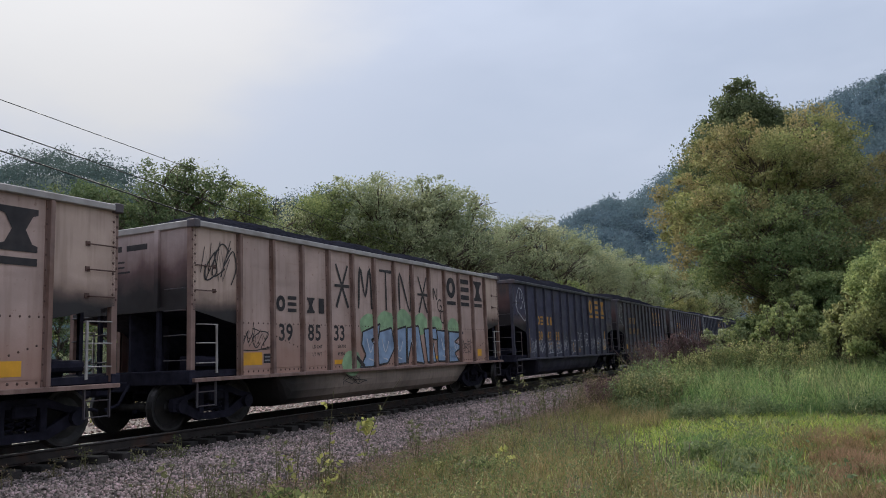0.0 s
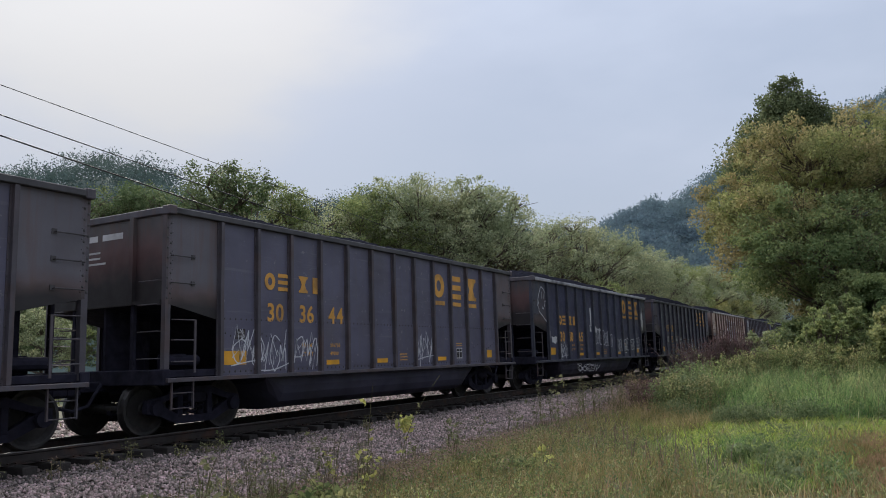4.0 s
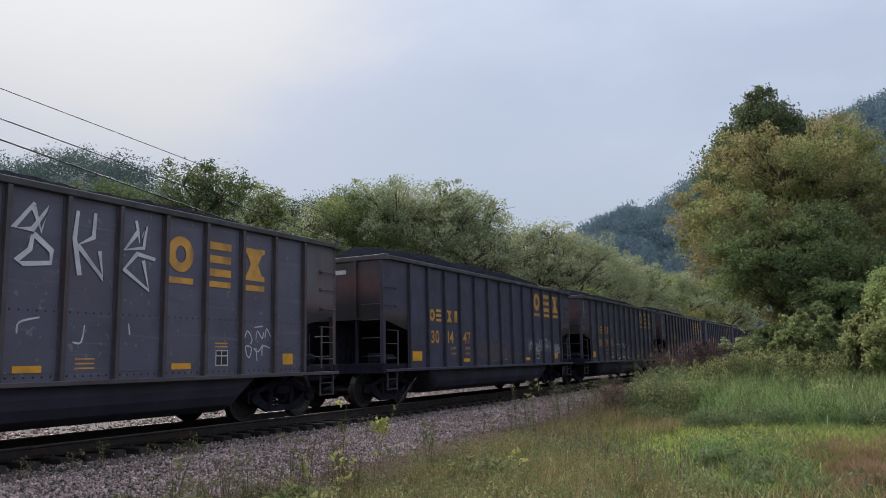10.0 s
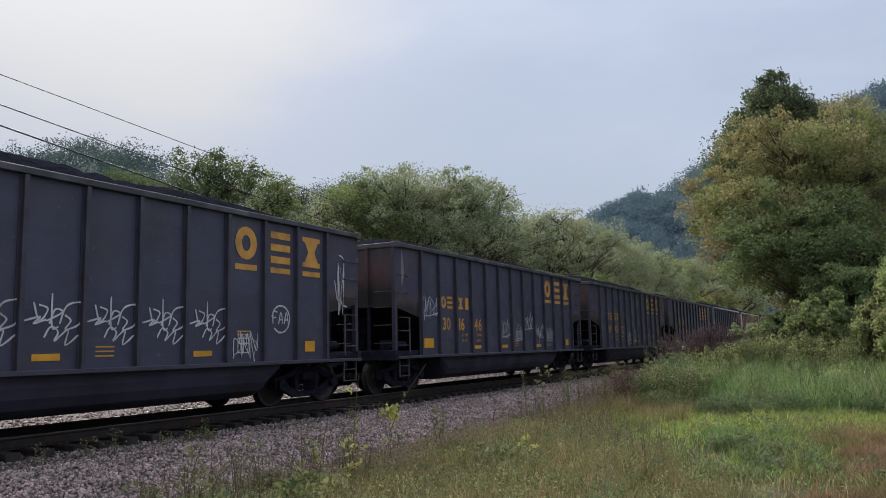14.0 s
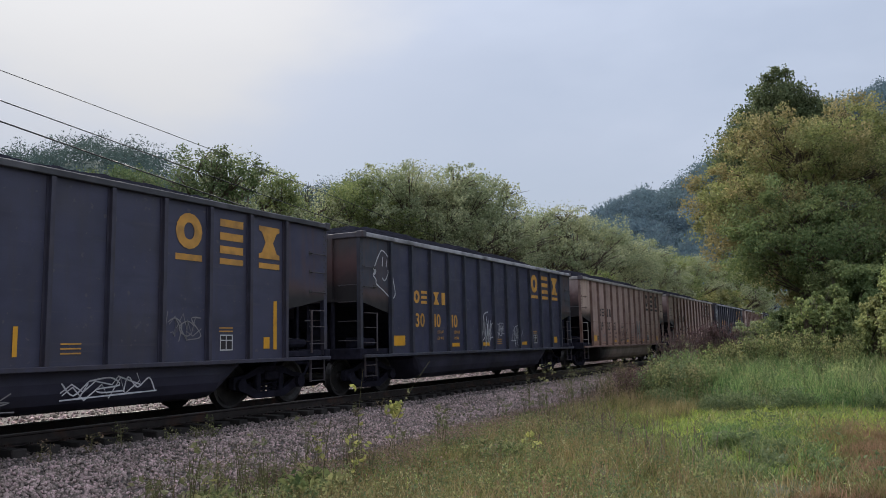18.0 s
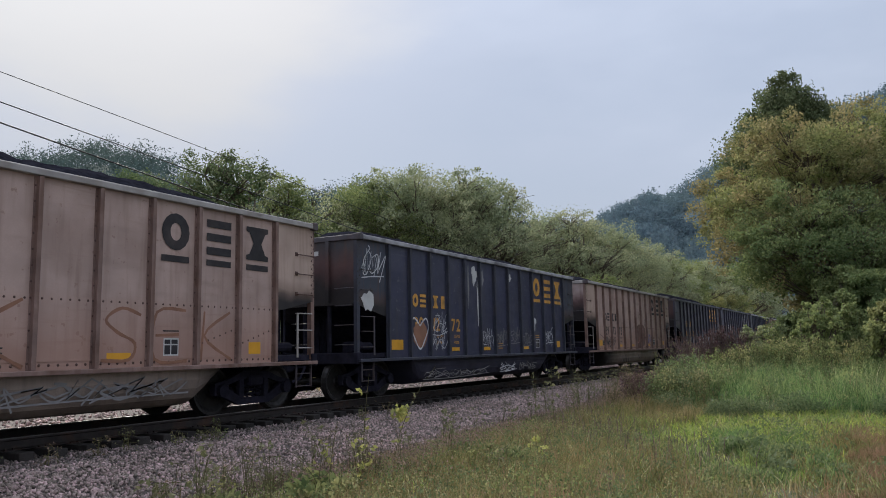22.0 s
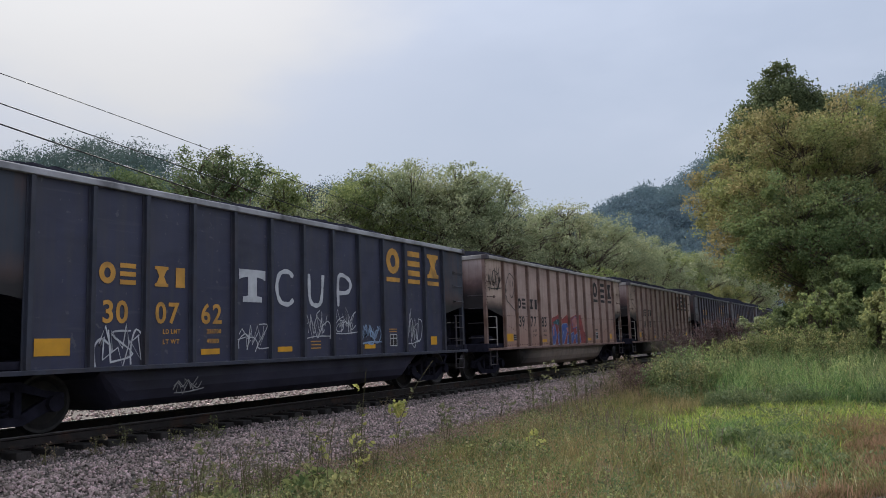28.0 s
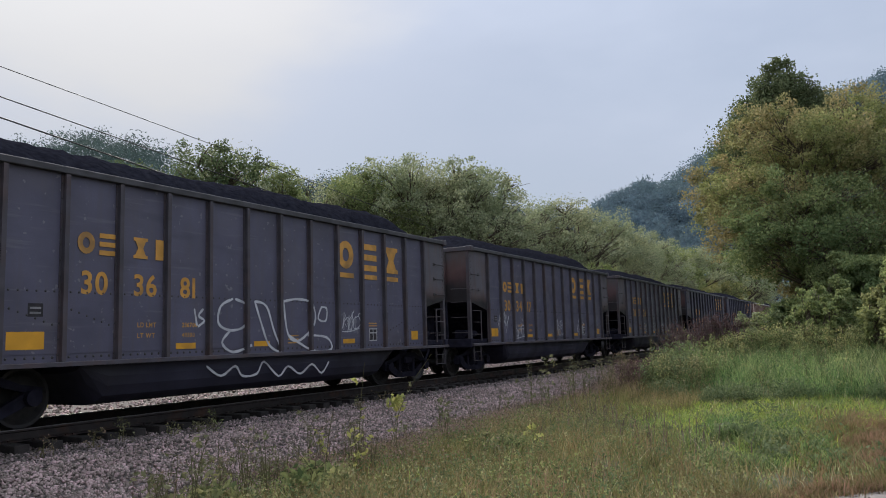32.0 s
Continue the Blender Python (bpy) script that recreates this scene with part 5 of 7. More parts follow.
scrawl(c[1], 5.0, 0.62, 0.9, 0.18, SPRAY_BLACK, 35, 0.018, B_TAG, 3, TUB_FACE)
doodle(c[2], 0.28, 2.35, 1.25, SPRAY_WHITE)
tags(c[2], "long", [(1.2, 1.2), (2, 1.12), (3, 1.15), (4.1, 1.15), (5, 1.15), (6, 1.12), (9.1, 1.3), (10, 1.25), (11.1, 1.25)], SPRAY_WHITE, W_TAG, h=0.5, seed=40)
letters(c[2], "PEAR", rib_x(7, "long") + 0.2, 1.35, 0.36, 0.6, 0.46, 0.03, SPRAY_WHITE, "white sprayed capital")
doodle(c[3], 0.35, 2.4, 1.2, SPRAY_WHITE)
strokes_apart(c[3], [[(4.64, 1.93), (4.37, 1.91), (4.31, 1.38)], [(4.84, 1.62), (4.71, 1.84), (4.67, 1.59), (4.58, 1.65), (4.64, 1.24)], [(5.51, 1.95), (5.28, 1.85), (5.25, 1.62)], [(5.72, 1.82), (5.56, 1.76), (5.78, 1.66), (5.42, 1.53), (5.4, 1.27), (5.28, 1.25)], [(6.66, 1.91), (6.27, 1.87), (6.22, 1.36)], [(9.09, 1.88), (9.29, 1.64), (9.08, 1.52)], [(9.99, 1.85), (10.26, 1.94), (10.45, 1.73)]], 0.028, SPRAY_GREY, "faint grey outline letters")
sketch(c[3], [[(3.97, 0.74), (4.48, 0.75)], [(4.16, 0.73), (4.05, 0.56), (4.29, 0.52)], [(4.33, 0.58), (4.25, 0.52), (4.41, 0.48), (4.47, 0.63), (4.32, 0.66)], [(4.67, 0.68), (4.5, 0.65), (4.67, 0.54), (4.52, 0.46)], [(4.92, 0.69), (4.73, 0.63), (4.95, 0.54), (4.75, 0.46)], [(4.86, 0.74), (4.82, 0.4)], [(5.03, 0.72), (5.01, 0.47), (5.3, 0.47), (5.34, 0.67), (5.39, 0.46), (5.51, 0.48)]], 0.022, SPRAY_WHITE, W_TAG, TUB_FACE)
tags(c[4], "grey", [(1.2, 1.2), (2, 1.1), (3, 1.15), (8, 1.2)], SPRAY_WHITE, W_TAG, h=0.6, seed=57)
doodle(c[5], 0.4, 2.3, 1.25, SPRAY_WHITE)
tags(c[5], "navy", [(2, 1.1)], SPRAY_WHITE, W_TAG, h=0.5, width=0.03, seed=60)
crossed_out(c[5], [(6.33 + 0.36 * i, 1.6 - 0.03 * i + 0.05 * (i % 2)) for i in range(7)], 0.28, 0.5, 63)
crossed_out(c[5], [(9.4 + 0.38 * i, 1.24 + 0.01 * i) for i in range(10)], 0.27, 0.45, 64)
for shape in ([(5.91, 3.0), (6.06, 3.02), (6.06, 2.29), (5.94, 2.24)], [(6.3, 2.6), (6.43, 2.61), (6.51, 2.28), (6.77, 2.17), (6.73, 2.02), (6.37, 1.99)], [(6.95, 2.18), (7.07, 2.21), (7.28, 2.11), (6.96, 1.99)], [(5.81, 2.32), (5.94, 2.24), (6.05, 2.05), (5.83, 2.04)]):
    area(c[5], shape, LETTER_WHITE, "bare peeled primer", FACE + 0.001)
scrawl(c[5], 4.4, 0.45, 2.6, 0.3, SPRAY_WHITE, 78, 0.025, W_TAG, 6, TUB_FACE)
peeling(c[5], "navy", [(1.2, 1.9, 0.16, 0.6), (1.6, 1.7, 0.5, 0.3), (13.5, 2.7, 0.26, 1.1), (9.2, 3.5, 0.2, 0.3), (5.2, 2.3, 0.1, 0.6)], 80)
for x, z in ((5.75, 1.12), (6.72, 1.12), (7.85, 1.25)):
    patch(c[6], "mural_fill", x, z, 0.5, 0.3, SPRAY_PLUM, int(10 * x), "dull red spray fill", FACE + 0.0005, 0.15, 13)
sketch(c[6], [[(5.31, 1.72), (5.54, 1.88), (5.79, 1.89), (5.95, 1.83), (6.1, 1.92), (6.37, 1.95), (6.6, 1.82), (6.7, 1.54), (6.63, 1.27), (6.47, 1.06)], [(5.32, 1.6), (5.38, 1.7), (5.65, 1.75)], [(5.67, 1.8), (6.08, 1.8)], [(6.08, 1.8), (6.15, 1.12)], [(6.15, 1.12), (5.76, 1.0)], [(5.76, 1.0), (5.67, 1.8)], [(5.32, 1.53), (5.44, 1.24)], [(5.31, 0.98), (5.39, 1.13), (5.58, 1.21), (5.75, 1.23)], [(6.36, 1.68), (6.38, 1.29)], [(5.89, 0.98), (5.91, 1.03), (6.33, 1.1)], [(6.57, 1.22), (6.74, 1.29), (6.89, 1.17), (6.93, 0.98)], [(5.43, 1.49), (5.48, 1.66), (5.56, 1.47), (5.6, 1.64)]], 0.035, SPRAY_WHITE, "white bubble outline in spray paint")
sketch(c[6], [[(7.11, 0.99), (7.13, 1.31), (7.27, 1.5)], [(7.17, 0.99), (7.22, 1.35), (7.37, 1.52)], [(7.39, 1.82), (7.71, 1.78), (7.92, 1.55), (7.97, 0.99)], [(7.57, 1.08), (7.46, 1.45), (7.52, 1.62), (7.69, 1.55), (7.74, 1.08)], [(7.75, 1.75), (7.85, 1.83), (8.12, 1.82), (8.2, 1.66), (8.41, 1.62)], [(7.99, 1.5), (8.41, 1.58), (8.64, 1.29), (8.61, 0.99)], [(8.13, 1.45), (8.16, 1.04)]], 0.035, SPRAY_WHITE, "white bubble outline in spray paint")
for i, (x, z, w) in enumerate(((8.42, 1.66, 0.72), (8.55, 1.42, 0.5), (8.68, 1.12, 0.42))):
    scrawl(c[6], x, z, w, 0.22, SPRAY_WHITE, 93 + i, 0.022, W_TAG, 2)
peeling(c[6], "black", [(1.0, 3.5, 0.2, 0.3)], 95)
doodle(c[7], 0.3, 2.3, 1.25, SPRAY_BLACK)
for shape in (
    [(5.36, 3.35), (6.07, 3.45), (6.36, 2.81), (5.4, 2.68)], [(5.43, 2.63), (5.99, 2.7), (6.32, 1.99), (5.74, 1.53), (5.51, 2.19)],
    [(6.17, 2.65), (6.4, 3.22), (7.1, 3.32), (7.1, 1.88), (6.42, 1.74), (6.27, 1.98)], [(7.1, 3.29), (7.69, 3.31), (7.96, 1.84), (7.1, 1.82)],
    [(7.85, 3.26), (8.49, 3.29), (8.66, 2.68), (8.6, 2.4), (8.07, 2.31), (7.96, 1.77)], [(8.55, 3.26), (9.68, 3.32), (9.88, 2.97), (9.47, 2.58), (9.26, 1.72), (8.77, 1.54), (8.6, 2.47)],
    [(9.54, 2.62), (10.0, 2.46), (10.06, 1.95), (9.71, 1.66), (9.39, 1.79), (9.27, 2.22)],
):
    area(c[7], shape, SPRAY_PLUM, "plum block letter shape", FACE - 0.002, SPRAY_WHITE, 0.045)
area(c[7], [(6.5, 3.11), (6.46, 2.67), (6.6, 2.18), (6.8, 2.31), (6.8, 3.13)], SPRAY_TEAL, "dark teal letter core", FACE - 0.005, SPRAY_WHITE, 0.035)
sketch(c[7], [[(7.58, 2.94), (7.47, 2.6), (7.68, 2.52)], [(8.2, 3.0), (8.3, 2.6)], [(9.0, 3.1), (9.1, 2.5), (9.0, 2.0)]], 0.03, SPRAY_WHITE, "white inner stroke", FACE - 0.006)
for i, (x, z, w, h) in enumerate(((5.3, 2.2, 0.5, 0.65), (10.2, 2.35, 0.42, 0.6))):
    patch(c[7], "mural_shade", x, z, w, h, SPRAY_TEAL, 160 + i, "dark teal spray cloud", FACE - 0.0005, 0.2)
tags(c[7], "tan", [(11, 1.6), (11.8, 1.6)], SPRAY_BLACK, B_TAG, h=0.35, seed=110)
scrawl(c[7], 8.4, 0.45, 2.4, 0.25, SPRAY_BLACK, 113, 0.02, B_TAG, 7, TUB_FACE)
scrawl(c[8], 0.2, 3.0, 0.9, 0.55, SPRAY_WHITE, 115, 0.045, W_TAG, 4)
doodle(c[8], 0.45, 2.0, 0.95, SPRAY_WHITE)
letters(c[8], "HU", rib_x(4, "grey") + 0.2, 2.45, 0.5, 1.1, 0.9635, 0.06, SPRAY_WHITE, "white sprayed capital", 0.05)
on_side("sprayed_flourish", stroke_mesh([[(0, 0.05), (0.4, 0.0), (0.75, -0.1)], [(0.35, 0.3), (0.3, 0.0), (0.45, -0.3), (0.25, -0.35)]], 0.045, SPRAY_WHITE), c[8], rib_x(1, "grey") + 0.1, 3.05, "white sprayed flourish")
on_side("sprayed_flourish", stroke_mesh([[(0, 0), (0.3, 0.08), (0.6, -0.02), (0.85, 0.0)]], 0.045, SPRAY_WHITE), c[8], rib_x(2, "grey") + 0.08, 3.1, "white sprayed flourish")
for shape in (
    [[(6.37, 3.54), (6.06, 3.14), (6.35, 3.15), (6.59, 3.51), (6.49, 3.14), (6.35, 3.48)], [(6.36, 3.07), (6.33, 2.86), (6.13, 2.68), (6.24, 2.64), (6.66, 2.69), (6.67, 2.87), (6.37, 3.09)]],
    [[(7.08, 3.54), (7.04, 3.11), (7.15, 2.55)], [(7.39, 3.55), (7.37, 3.16), (7.1, 3.01), (7.58, 2.52), (7.49, 2.96)]],
    [[(8.17, 3.55), (8.26, 3.21), (8.38, 3.47), (8.34, 3.11), (7.96, 3.04), (8.21, 3.36)], [(8.59, 2.94), (8.21, 3.0), (7.96, 2.72), (8.47, 2.41), (8.34, 2.9)]],
):
    sketch(c[8], jagged(shape), 0.072, SPRAY_WHITE, "angular white sprayed capital")
strokes_apart(c[8], [[(6.2, 1.65), (6.23, 1.81), (6.53, 1.89)], [(7.09, 1.54), (7.23, 1.54), (7.28, 1.8)], [(8.09, 1.85), (8.12, 1.67)]], 0.025, SPRAY_WHITE, "stray white scratch")
sketch(c[8], [[(10.8, 1.65), (10.88, 1.8), (11.01, 1.65), (10.97, 1.54)], [(11.07, 1.87), (11.32, 1.9)], [(11.12, 1.63), (11.16, 1.8), (11.3, 1.66), (11.34, 1.78)], [(11.38, 1.66), (11.43, 1.85), (11.55, 1.7)], [(10.87, 1.32), (10.83, 1.5), (10.99, 1.47), (10.94, 1.29), (10.85, 1.35)], [(11.05, 1.47), (11.18, 1.4), (11.32, 1.54)], [(11.3, 1.32), (11.32, 1.51), (11.53, 1.47)], [(11.16, 1.21), (11.12, 1.47)]], 0.024, SPRAY_WHITE, W_TAG)
patch(c[9], "buffed_patch", rib_x(5) + 1.4, 1.42, 2.7, 0.7, BUFF, 125, "buffed-over brownish patch", FACE - 0.0005, 0.12, 16)
tags(c[9], "black", [(9.4, 1.5), (10.2, 1.5), (11, 1.5), (12, 1.35)], SPRAY_WHITE, W_TAG, h=0.35, seed=130)
sketch(c[10], [[(5.47, 1.69), (5.61, 1.18)], [(5.44, 1.76), (6.05, 1.76), (6.26, 1.43), (6.11, 1.1), (5.61, 1.05)], [(6.5, 1.73), (6.77, 1.81), (6.87, 1.5)], [(7.21, 1.78), (6.87, 1.5), (7.0, 1.24), (7.06, 1.01)], [(6.47, 1.62), (6.56, 1.24)], [(7.49, 1.77), (7.6, 1.15), (7.97, 1.11), (8.06, 1.75)], [(8.14, 1.81), (8.44, 1.47), (8.2, 1.11)], [(7.76, 1.71), (7.82, 1.27)], [(8.52, 1.35), (8.7, 1.02)]], 0.036, SPRAY_WHITE, "white sprayed outline letters")
sketch(c[10], [[(5.53, 0.79), (5.57, 0.61), (5.75, 0.64), (5.77, 0.5)], [(6.96, 0.52), (7.1, 0.7), (7.2, 0.54)], [(7.28, 0.43), (7.45, 0.73), (7.67, 0.53), (7.82, 0.76)]], 0.022, SPRAY_GREY, "faint grey tag", TUB_FACE)
scrawl(c[10], 6.4, 0.5, 2.4, 0.35, SPRAY_GREY, 137, 0.022, "faint grey tag", 4, TUB_FACE)
tags(c[10], "black", [(9.6, 1.3)], SPRAY_GREEN, "pale green tag", h=0.35, seed=140)
patch(c[10], "peeled_patch", 0.42, 3.2, 0.14, 0.9, SPRAY_GREY, 141, "bare peeled primer", FACE + 0.0015)
SPIKY = [[(0.0, 0.36), (0.24, 0.42), (0.13, 0.32), (0.33, 0.38)], [(0.13, 0.62), (0.22, 0.36), (0.35, 0.53), (0.21, 0.59)], [(0.41, 0.76), (0.42, 0.28), (0.52, 0.28)], [(0.33, 0.36), (0.58, 0.49), (0.46, 0.53), (0.38, 0.32)], [(0.54, 0.32), (0.64, 0.58), (0.85, 0.65), (0.93, 0.61)], [(0.93, 0.59), (0.87, 0.33), (0.63, 0.24), (0.72, 0.37), (0.62, 0.45)], [(0.3, 0.12), (0.4, 0.28), (0.52, 0.2), (0.46, 0.07), (0.68, 0.24), (0.64, 0.01), (0.85, 0.16)]]
for x in (5.36, 6.34, 7.34, 8.36, 9.36):
    sketch(c[11], [[(x + a, 1.31 + b) for a, b in stroke] for stroke in SPIKY], 0.026, SPRAY_WHITE, W_TAG)
sketch(c[11], [[(11.76 + 0.27 * math.cos(0.6 * k), 1.8 + 0.27 * math.sin(0.6 * k)) for k in range(-4, 6)]], 0.03, SPRAY_WHITE, "white sprayed ring")
letters(c[11], "FAA", 11.53, 1.7, 0.13, 0.24, 0.17, 0.026, SPRAY_WHITE, "white sprayed capital")
scrawl(c[11], 10.46, 1.1, 0.72, 0.42, SPRAY_WHITE, 149, 0.022, W_TAG, 4)
tags(c[11], "black", [(1, 1.45)], SPRAY_WHITE, W_TAG, w=0.5, h=0.35, seed=150)
scrawl(c[11], 4.3, 0.5, 1.2, 0.2, SPRAY_WHITE, 151, 0.02, W_TAG, 5, TUB_FACE)
scrawl(c[11], 13.65, 2.15, 0.35, 1.1, SPRAY_WHITE, 152, 0.03, W_TAG, 3)
tags(c[12], "black", [(1, 2.05)], SPRAY_WHITE, W_TAG, w=0.85, h=0.5, seed=153)
tags(c[12], "black", [(6, 1.5), (7.2, 1.4), (8.1, 1.75), (9, 1.4), (10, 1.35)], SPRAY_WHITE, W_TAG, h=0.45, seed=155)
patch(c[12], "peeled_patch", 0.35, 3.2, 0.16, 0.8, SPRAY_GREY, 159, "bare peeled primer", FACE + 0.0015)
tags(c[13], "long", [(5.2, 1.15), (6.5, 1.3)], SPRAY_WHITE, W_TAG, h=0.55, width=0.03, seed=161)
tags(c[14], "long", [(9, 1.35)], SPRAY_GREY, "faint grey tag", seed=165)
scrawl(c[14], 4.0, 0.4, 3.2, 0.2, SPRAY_GREY, 166, 0.02, "faint grey tag", 8, TUB_FACE)
scrawl(c[14], 8.0, 0.5, 1.6, 0.3, SPRAY_WHITE, 167, 0.025, W_TAG, 4, TUB_FACE)
tags(c[15], "navy", [(6.0, 1.2)], SPRAY_WHITE, W_TAG, w=0.8, h=0.75, width=0.035, seed=170)
tags(c[15], "navy", [(7.2, 1.42)], SPRAY_WHITE, W_TAG, w=0.42, h=0.4, seed=172)
tags(c[15], "navy", [(8.3, 1.15)], SPRAY_WHITE, W_TAG, w=0.75, h=0.65, seed=174)
doodle(c[15], 0.5, 2.3, 1.2, SPRAY_WHITE)
scrawl(c[16], rib_x(5) + 0.1, 1.2, 1.5, 0.65, SPRAY_BLACK, 176, 0.035, B_TAG, 5)
tags(c[16], "tan", [(7, 1.45), (1.5, 1.5), (2.3, 1.2)], SPRAY_GREY, "faint grey tag", h=0.4, seed=178)
for dx in (0.3, 0.95):
    patch(c[16], "buffed_patch", rib_x(8) + dx, 1.65, 0.6, 1.0, SPRAY_GREY, 181, "rounded grey painted-over patch")
doodle(c[17], rib_x(1) + 0.1, 2.25, 1.2, SPRAY_BLACK)
letters(c[17], "MEK", rib_x(5) + 0.1, 1.02, 0.78, 0.95, 0.998, 0.055, SPRAY_ORANGE, "faded brown outline capital")
letters(c[17], "SEK", rib_x(9) + 0.12, 1.05, 0.72, 0.85, 0.998, 0.05, SPRAY_ORANGE, "faded brown outline capital")
scrawl(c[17], 0.25, 2.6, 0.8, 0.9, SPRAY_GREY, 192, 0.016, "faint grey tag", 4)
scrawl(c[17], 5.2, 0.5, 1.5, 0.25, SPRAY_BLACK, 193, 0.022, B_TAG, 4, TUB_FACE)
scrawl(c[17], 7.4, 0.5, 3.6, 0.28, SPRAY_GREY, 194, 0.03, "faint grey tag", 8, TUB_FACE)
scrawl(c[18], 0.2, 2.9, 0.85, 0.6, SPRAY_WHITE, 196, 0.028, W_TAG, 4)
patch(c[18], "painted_heart", rib_x(2) + 0.5, 1.55, 0.7, 0.7, SPRAY_ORANGE, 197, "faded orange painted heart", FACE - 0.001, 0.12, 12)
on_side("heart_outline", stroke_mesh([[(0, 0.55), (-0.3, 0.75), (-0.42, 0.5), (-0.25, 0.2), (0, -0.05), (0.25, 0.2), (0.42, 0.5), (0.3, 0.75), (0, 0.55)]], 0.04, SPRAY_WHITE), c[18], rib_x(2) + 0.5, 1.22, "white sprayed heart outline", FACE - 0.003)
tags(c[18], "navy", [(3, 1.15), (3.05, 1.6), (6, 1.2), (11, 1.3)], SPRAY_WHITE, W_TAG, h=0.5, seed=200)
tags(c[18], "navy", [(7, 1.25), (8, 1.35), (9, 1.25)], SPRAY_GREY, "faint grey tag", h=0.45, seed=204)
scrawl(c[18], 3.2, 0.4, 3.6, 0.2, SPRAY_GREY, 208, 0.018, "faint grey tag", 9, TUB_FACE)
scrawl(c[18], 7.8, 0.45, 1.2, 0.25, SPRAY_WHITE, 209, 0.022, W_TAG, 4, TUB_FACE)
scrawl(c[18], 9.3, 0.45, 1.4, 0.22, SPRAY_GREY, 210, 0.022, "faint grey tag", 5, TUB_FACE)
peeling(c[18], "navy", [(5.3, 3.0, 0.1, 1.1), (5.7, 3.3, 0.35, 0.5), (5.9, 2.6, 0.12, 1.2), (6.2, 3.3, 0.25, 0.45), (7.1, 2.5, 0.1, 0.5), (8.2, 3.4, 0.3, 0.25), (9.1, 2.6, 0.1, 0.7), (10.2, 2.0, 0.3, 0.5), (0.1, 2.3, 0.5, 0.5), (12.9, 2.8, 0.15, 0.4)], 211)
for shape in ([(7.47, 2.06), (7.97, 2.19), (8.19, 2.13), (8.13, 1.01), (7.41, 0.98)], [(8.24, 2.18), (8.73, 2.17), (9.05, 1.89), (9.07, 1.44), (8.79, 1.13), (8.25, 1.02)]):
    area(c[19], shape, SPRAY_RUST, "rust-brown sprayed letter block", FACE - 0.001)
strokes_apart(c[19], [[(7.53, 1.34), (7.64, 1.27), (7.78, 1.37)], [(7.85, 2.03), (7.89, 1.05)], [(8.57, 2.06), (8.75, 1.61), (8.63, 1.08), (8.95, 1.26), (9.11, 1.71)]], 0.022, SPRAY_PINK, "pale outline in the letter block")
strokes_apart(c[19], [[(8.01, 2.78), (7.95, 2.47)], [(5.18, 2.4), (5.13, 1.95), (5.16, 1.36)], [(9.06, 2.48), (8.97, 2.07)], [(5.63, 1.34), (5.65, 1.09)]], 0.04, SPRAY_BLACK, "black run of tar")
strokes_apart(c[19], [[(5.21, 0.7), (5.25, 0.52), (5.36, 0.4), (5.41, 0.62)], [(5.63, 0.76), (5.69, 0.42)], [(5.8, 0.75), (5.75, 0.38)], [(6.22, 0.62), (6.04, 0.38)], [(7.94, 0.67), (8.05, 0.5)], [(9.2, 0.81), (9.12, 0.36)]], 0.05, SPRAY_BLACK, "black run of tar", TUB_FACE)
sketch(c[19], [[(2.37, 1.36), (2.49, 1.56), (2.6, 1.37), (2.44, 1.21), (2.4, 1.31)], [(2.59, 1.31), (2.66, 1.56), (2.74, 1.08)], [(2.74, 1.08), (2.84, 1.5), (2.92, 1.11)], [(2.91, 1.3), (3.07, 1.5), (3.04, 1.3), (3.15, 1.17), (2.96, 1.11)], [(2.41, 1.12), (2.75, 1.31), (3.15, 1.35)], [(2.45, 1.4), (2.9, 1.2), (3.1, 1.1)]], 0.036, SPRAY_BLACK, B_TAG)
sketch(c[19], [[(3.43, 1.17), (3.47, 1.4), (3.64, 1.42), (3.56, 1.3), (3.69, 1.2), (3.44, 1.17)], [(3.69, 1.37), (3.83, 1.43), (3.77, 1.26)]], 0.03, SPRAY_BLACK, B_TAG)
sketch(c[19], [[(9.58, 1.76), (9.67, 1.3), (9.89, 1.67), (10.05, 1.3), (10.2, 1.63)]], 0.05, SPRAY_DEEP, "small deep blue tag")

letters(c[20], "FISH", rib_x(2) + 0.12, 1.12, 0.15, 0.44, 0.205, 0.028, SPRAY_WHITE, "white sprayed capital")
letters(c[20], "GLUE", rib_x(3) + 0.12, 1.12, 0.15, 0.44, 0.205, 0.028, SPRAY_WHITE, "white sprayed capital")
tags(c[20], "black", [(4, 1.2), (5, 1.2), (6, 1.25), (7, 1.25), (8, 1.3), (9, 1.2), (10.8, 1.3), (12, 1.3)], SPRAY_WHITE, W_TAG, h=0.5, seed=230)
scrawl(c[20], 3.2, 0.3, 6.5, 0.5, SPRAY_GREY, 239, 0.022, "faint grey strokes", 9, TUB_FACE)
tags(c[21], "black", [(6, 1.1), (7, 1.15), (9, 1.2), (11.3, 1.2)], SPRAY_WHITE, W_TAG, h=0.75, width=0.04, seed=240)
on_side("sprayed_letter", Build().add([(x, 0, z) for x, z in ((0, 0.62), (0, 0.42), (0.1, 0.46), (0.24, 0.48), (0.24, 0.12), (0.1, 0.1), (0.1, 0.0), (0.62, 0.0), (0.62, 0.1), (0.48, 0.12), (0.48, 0.48), (0.62, 0.46), (0.72, 0.42), (0.72, 0.62))], [tuple(range(14))]).mesh("letter", SPRAY_WHITE), c[22], rib_x(5) + 0.15, 2.06, "bold white sprayed capital")
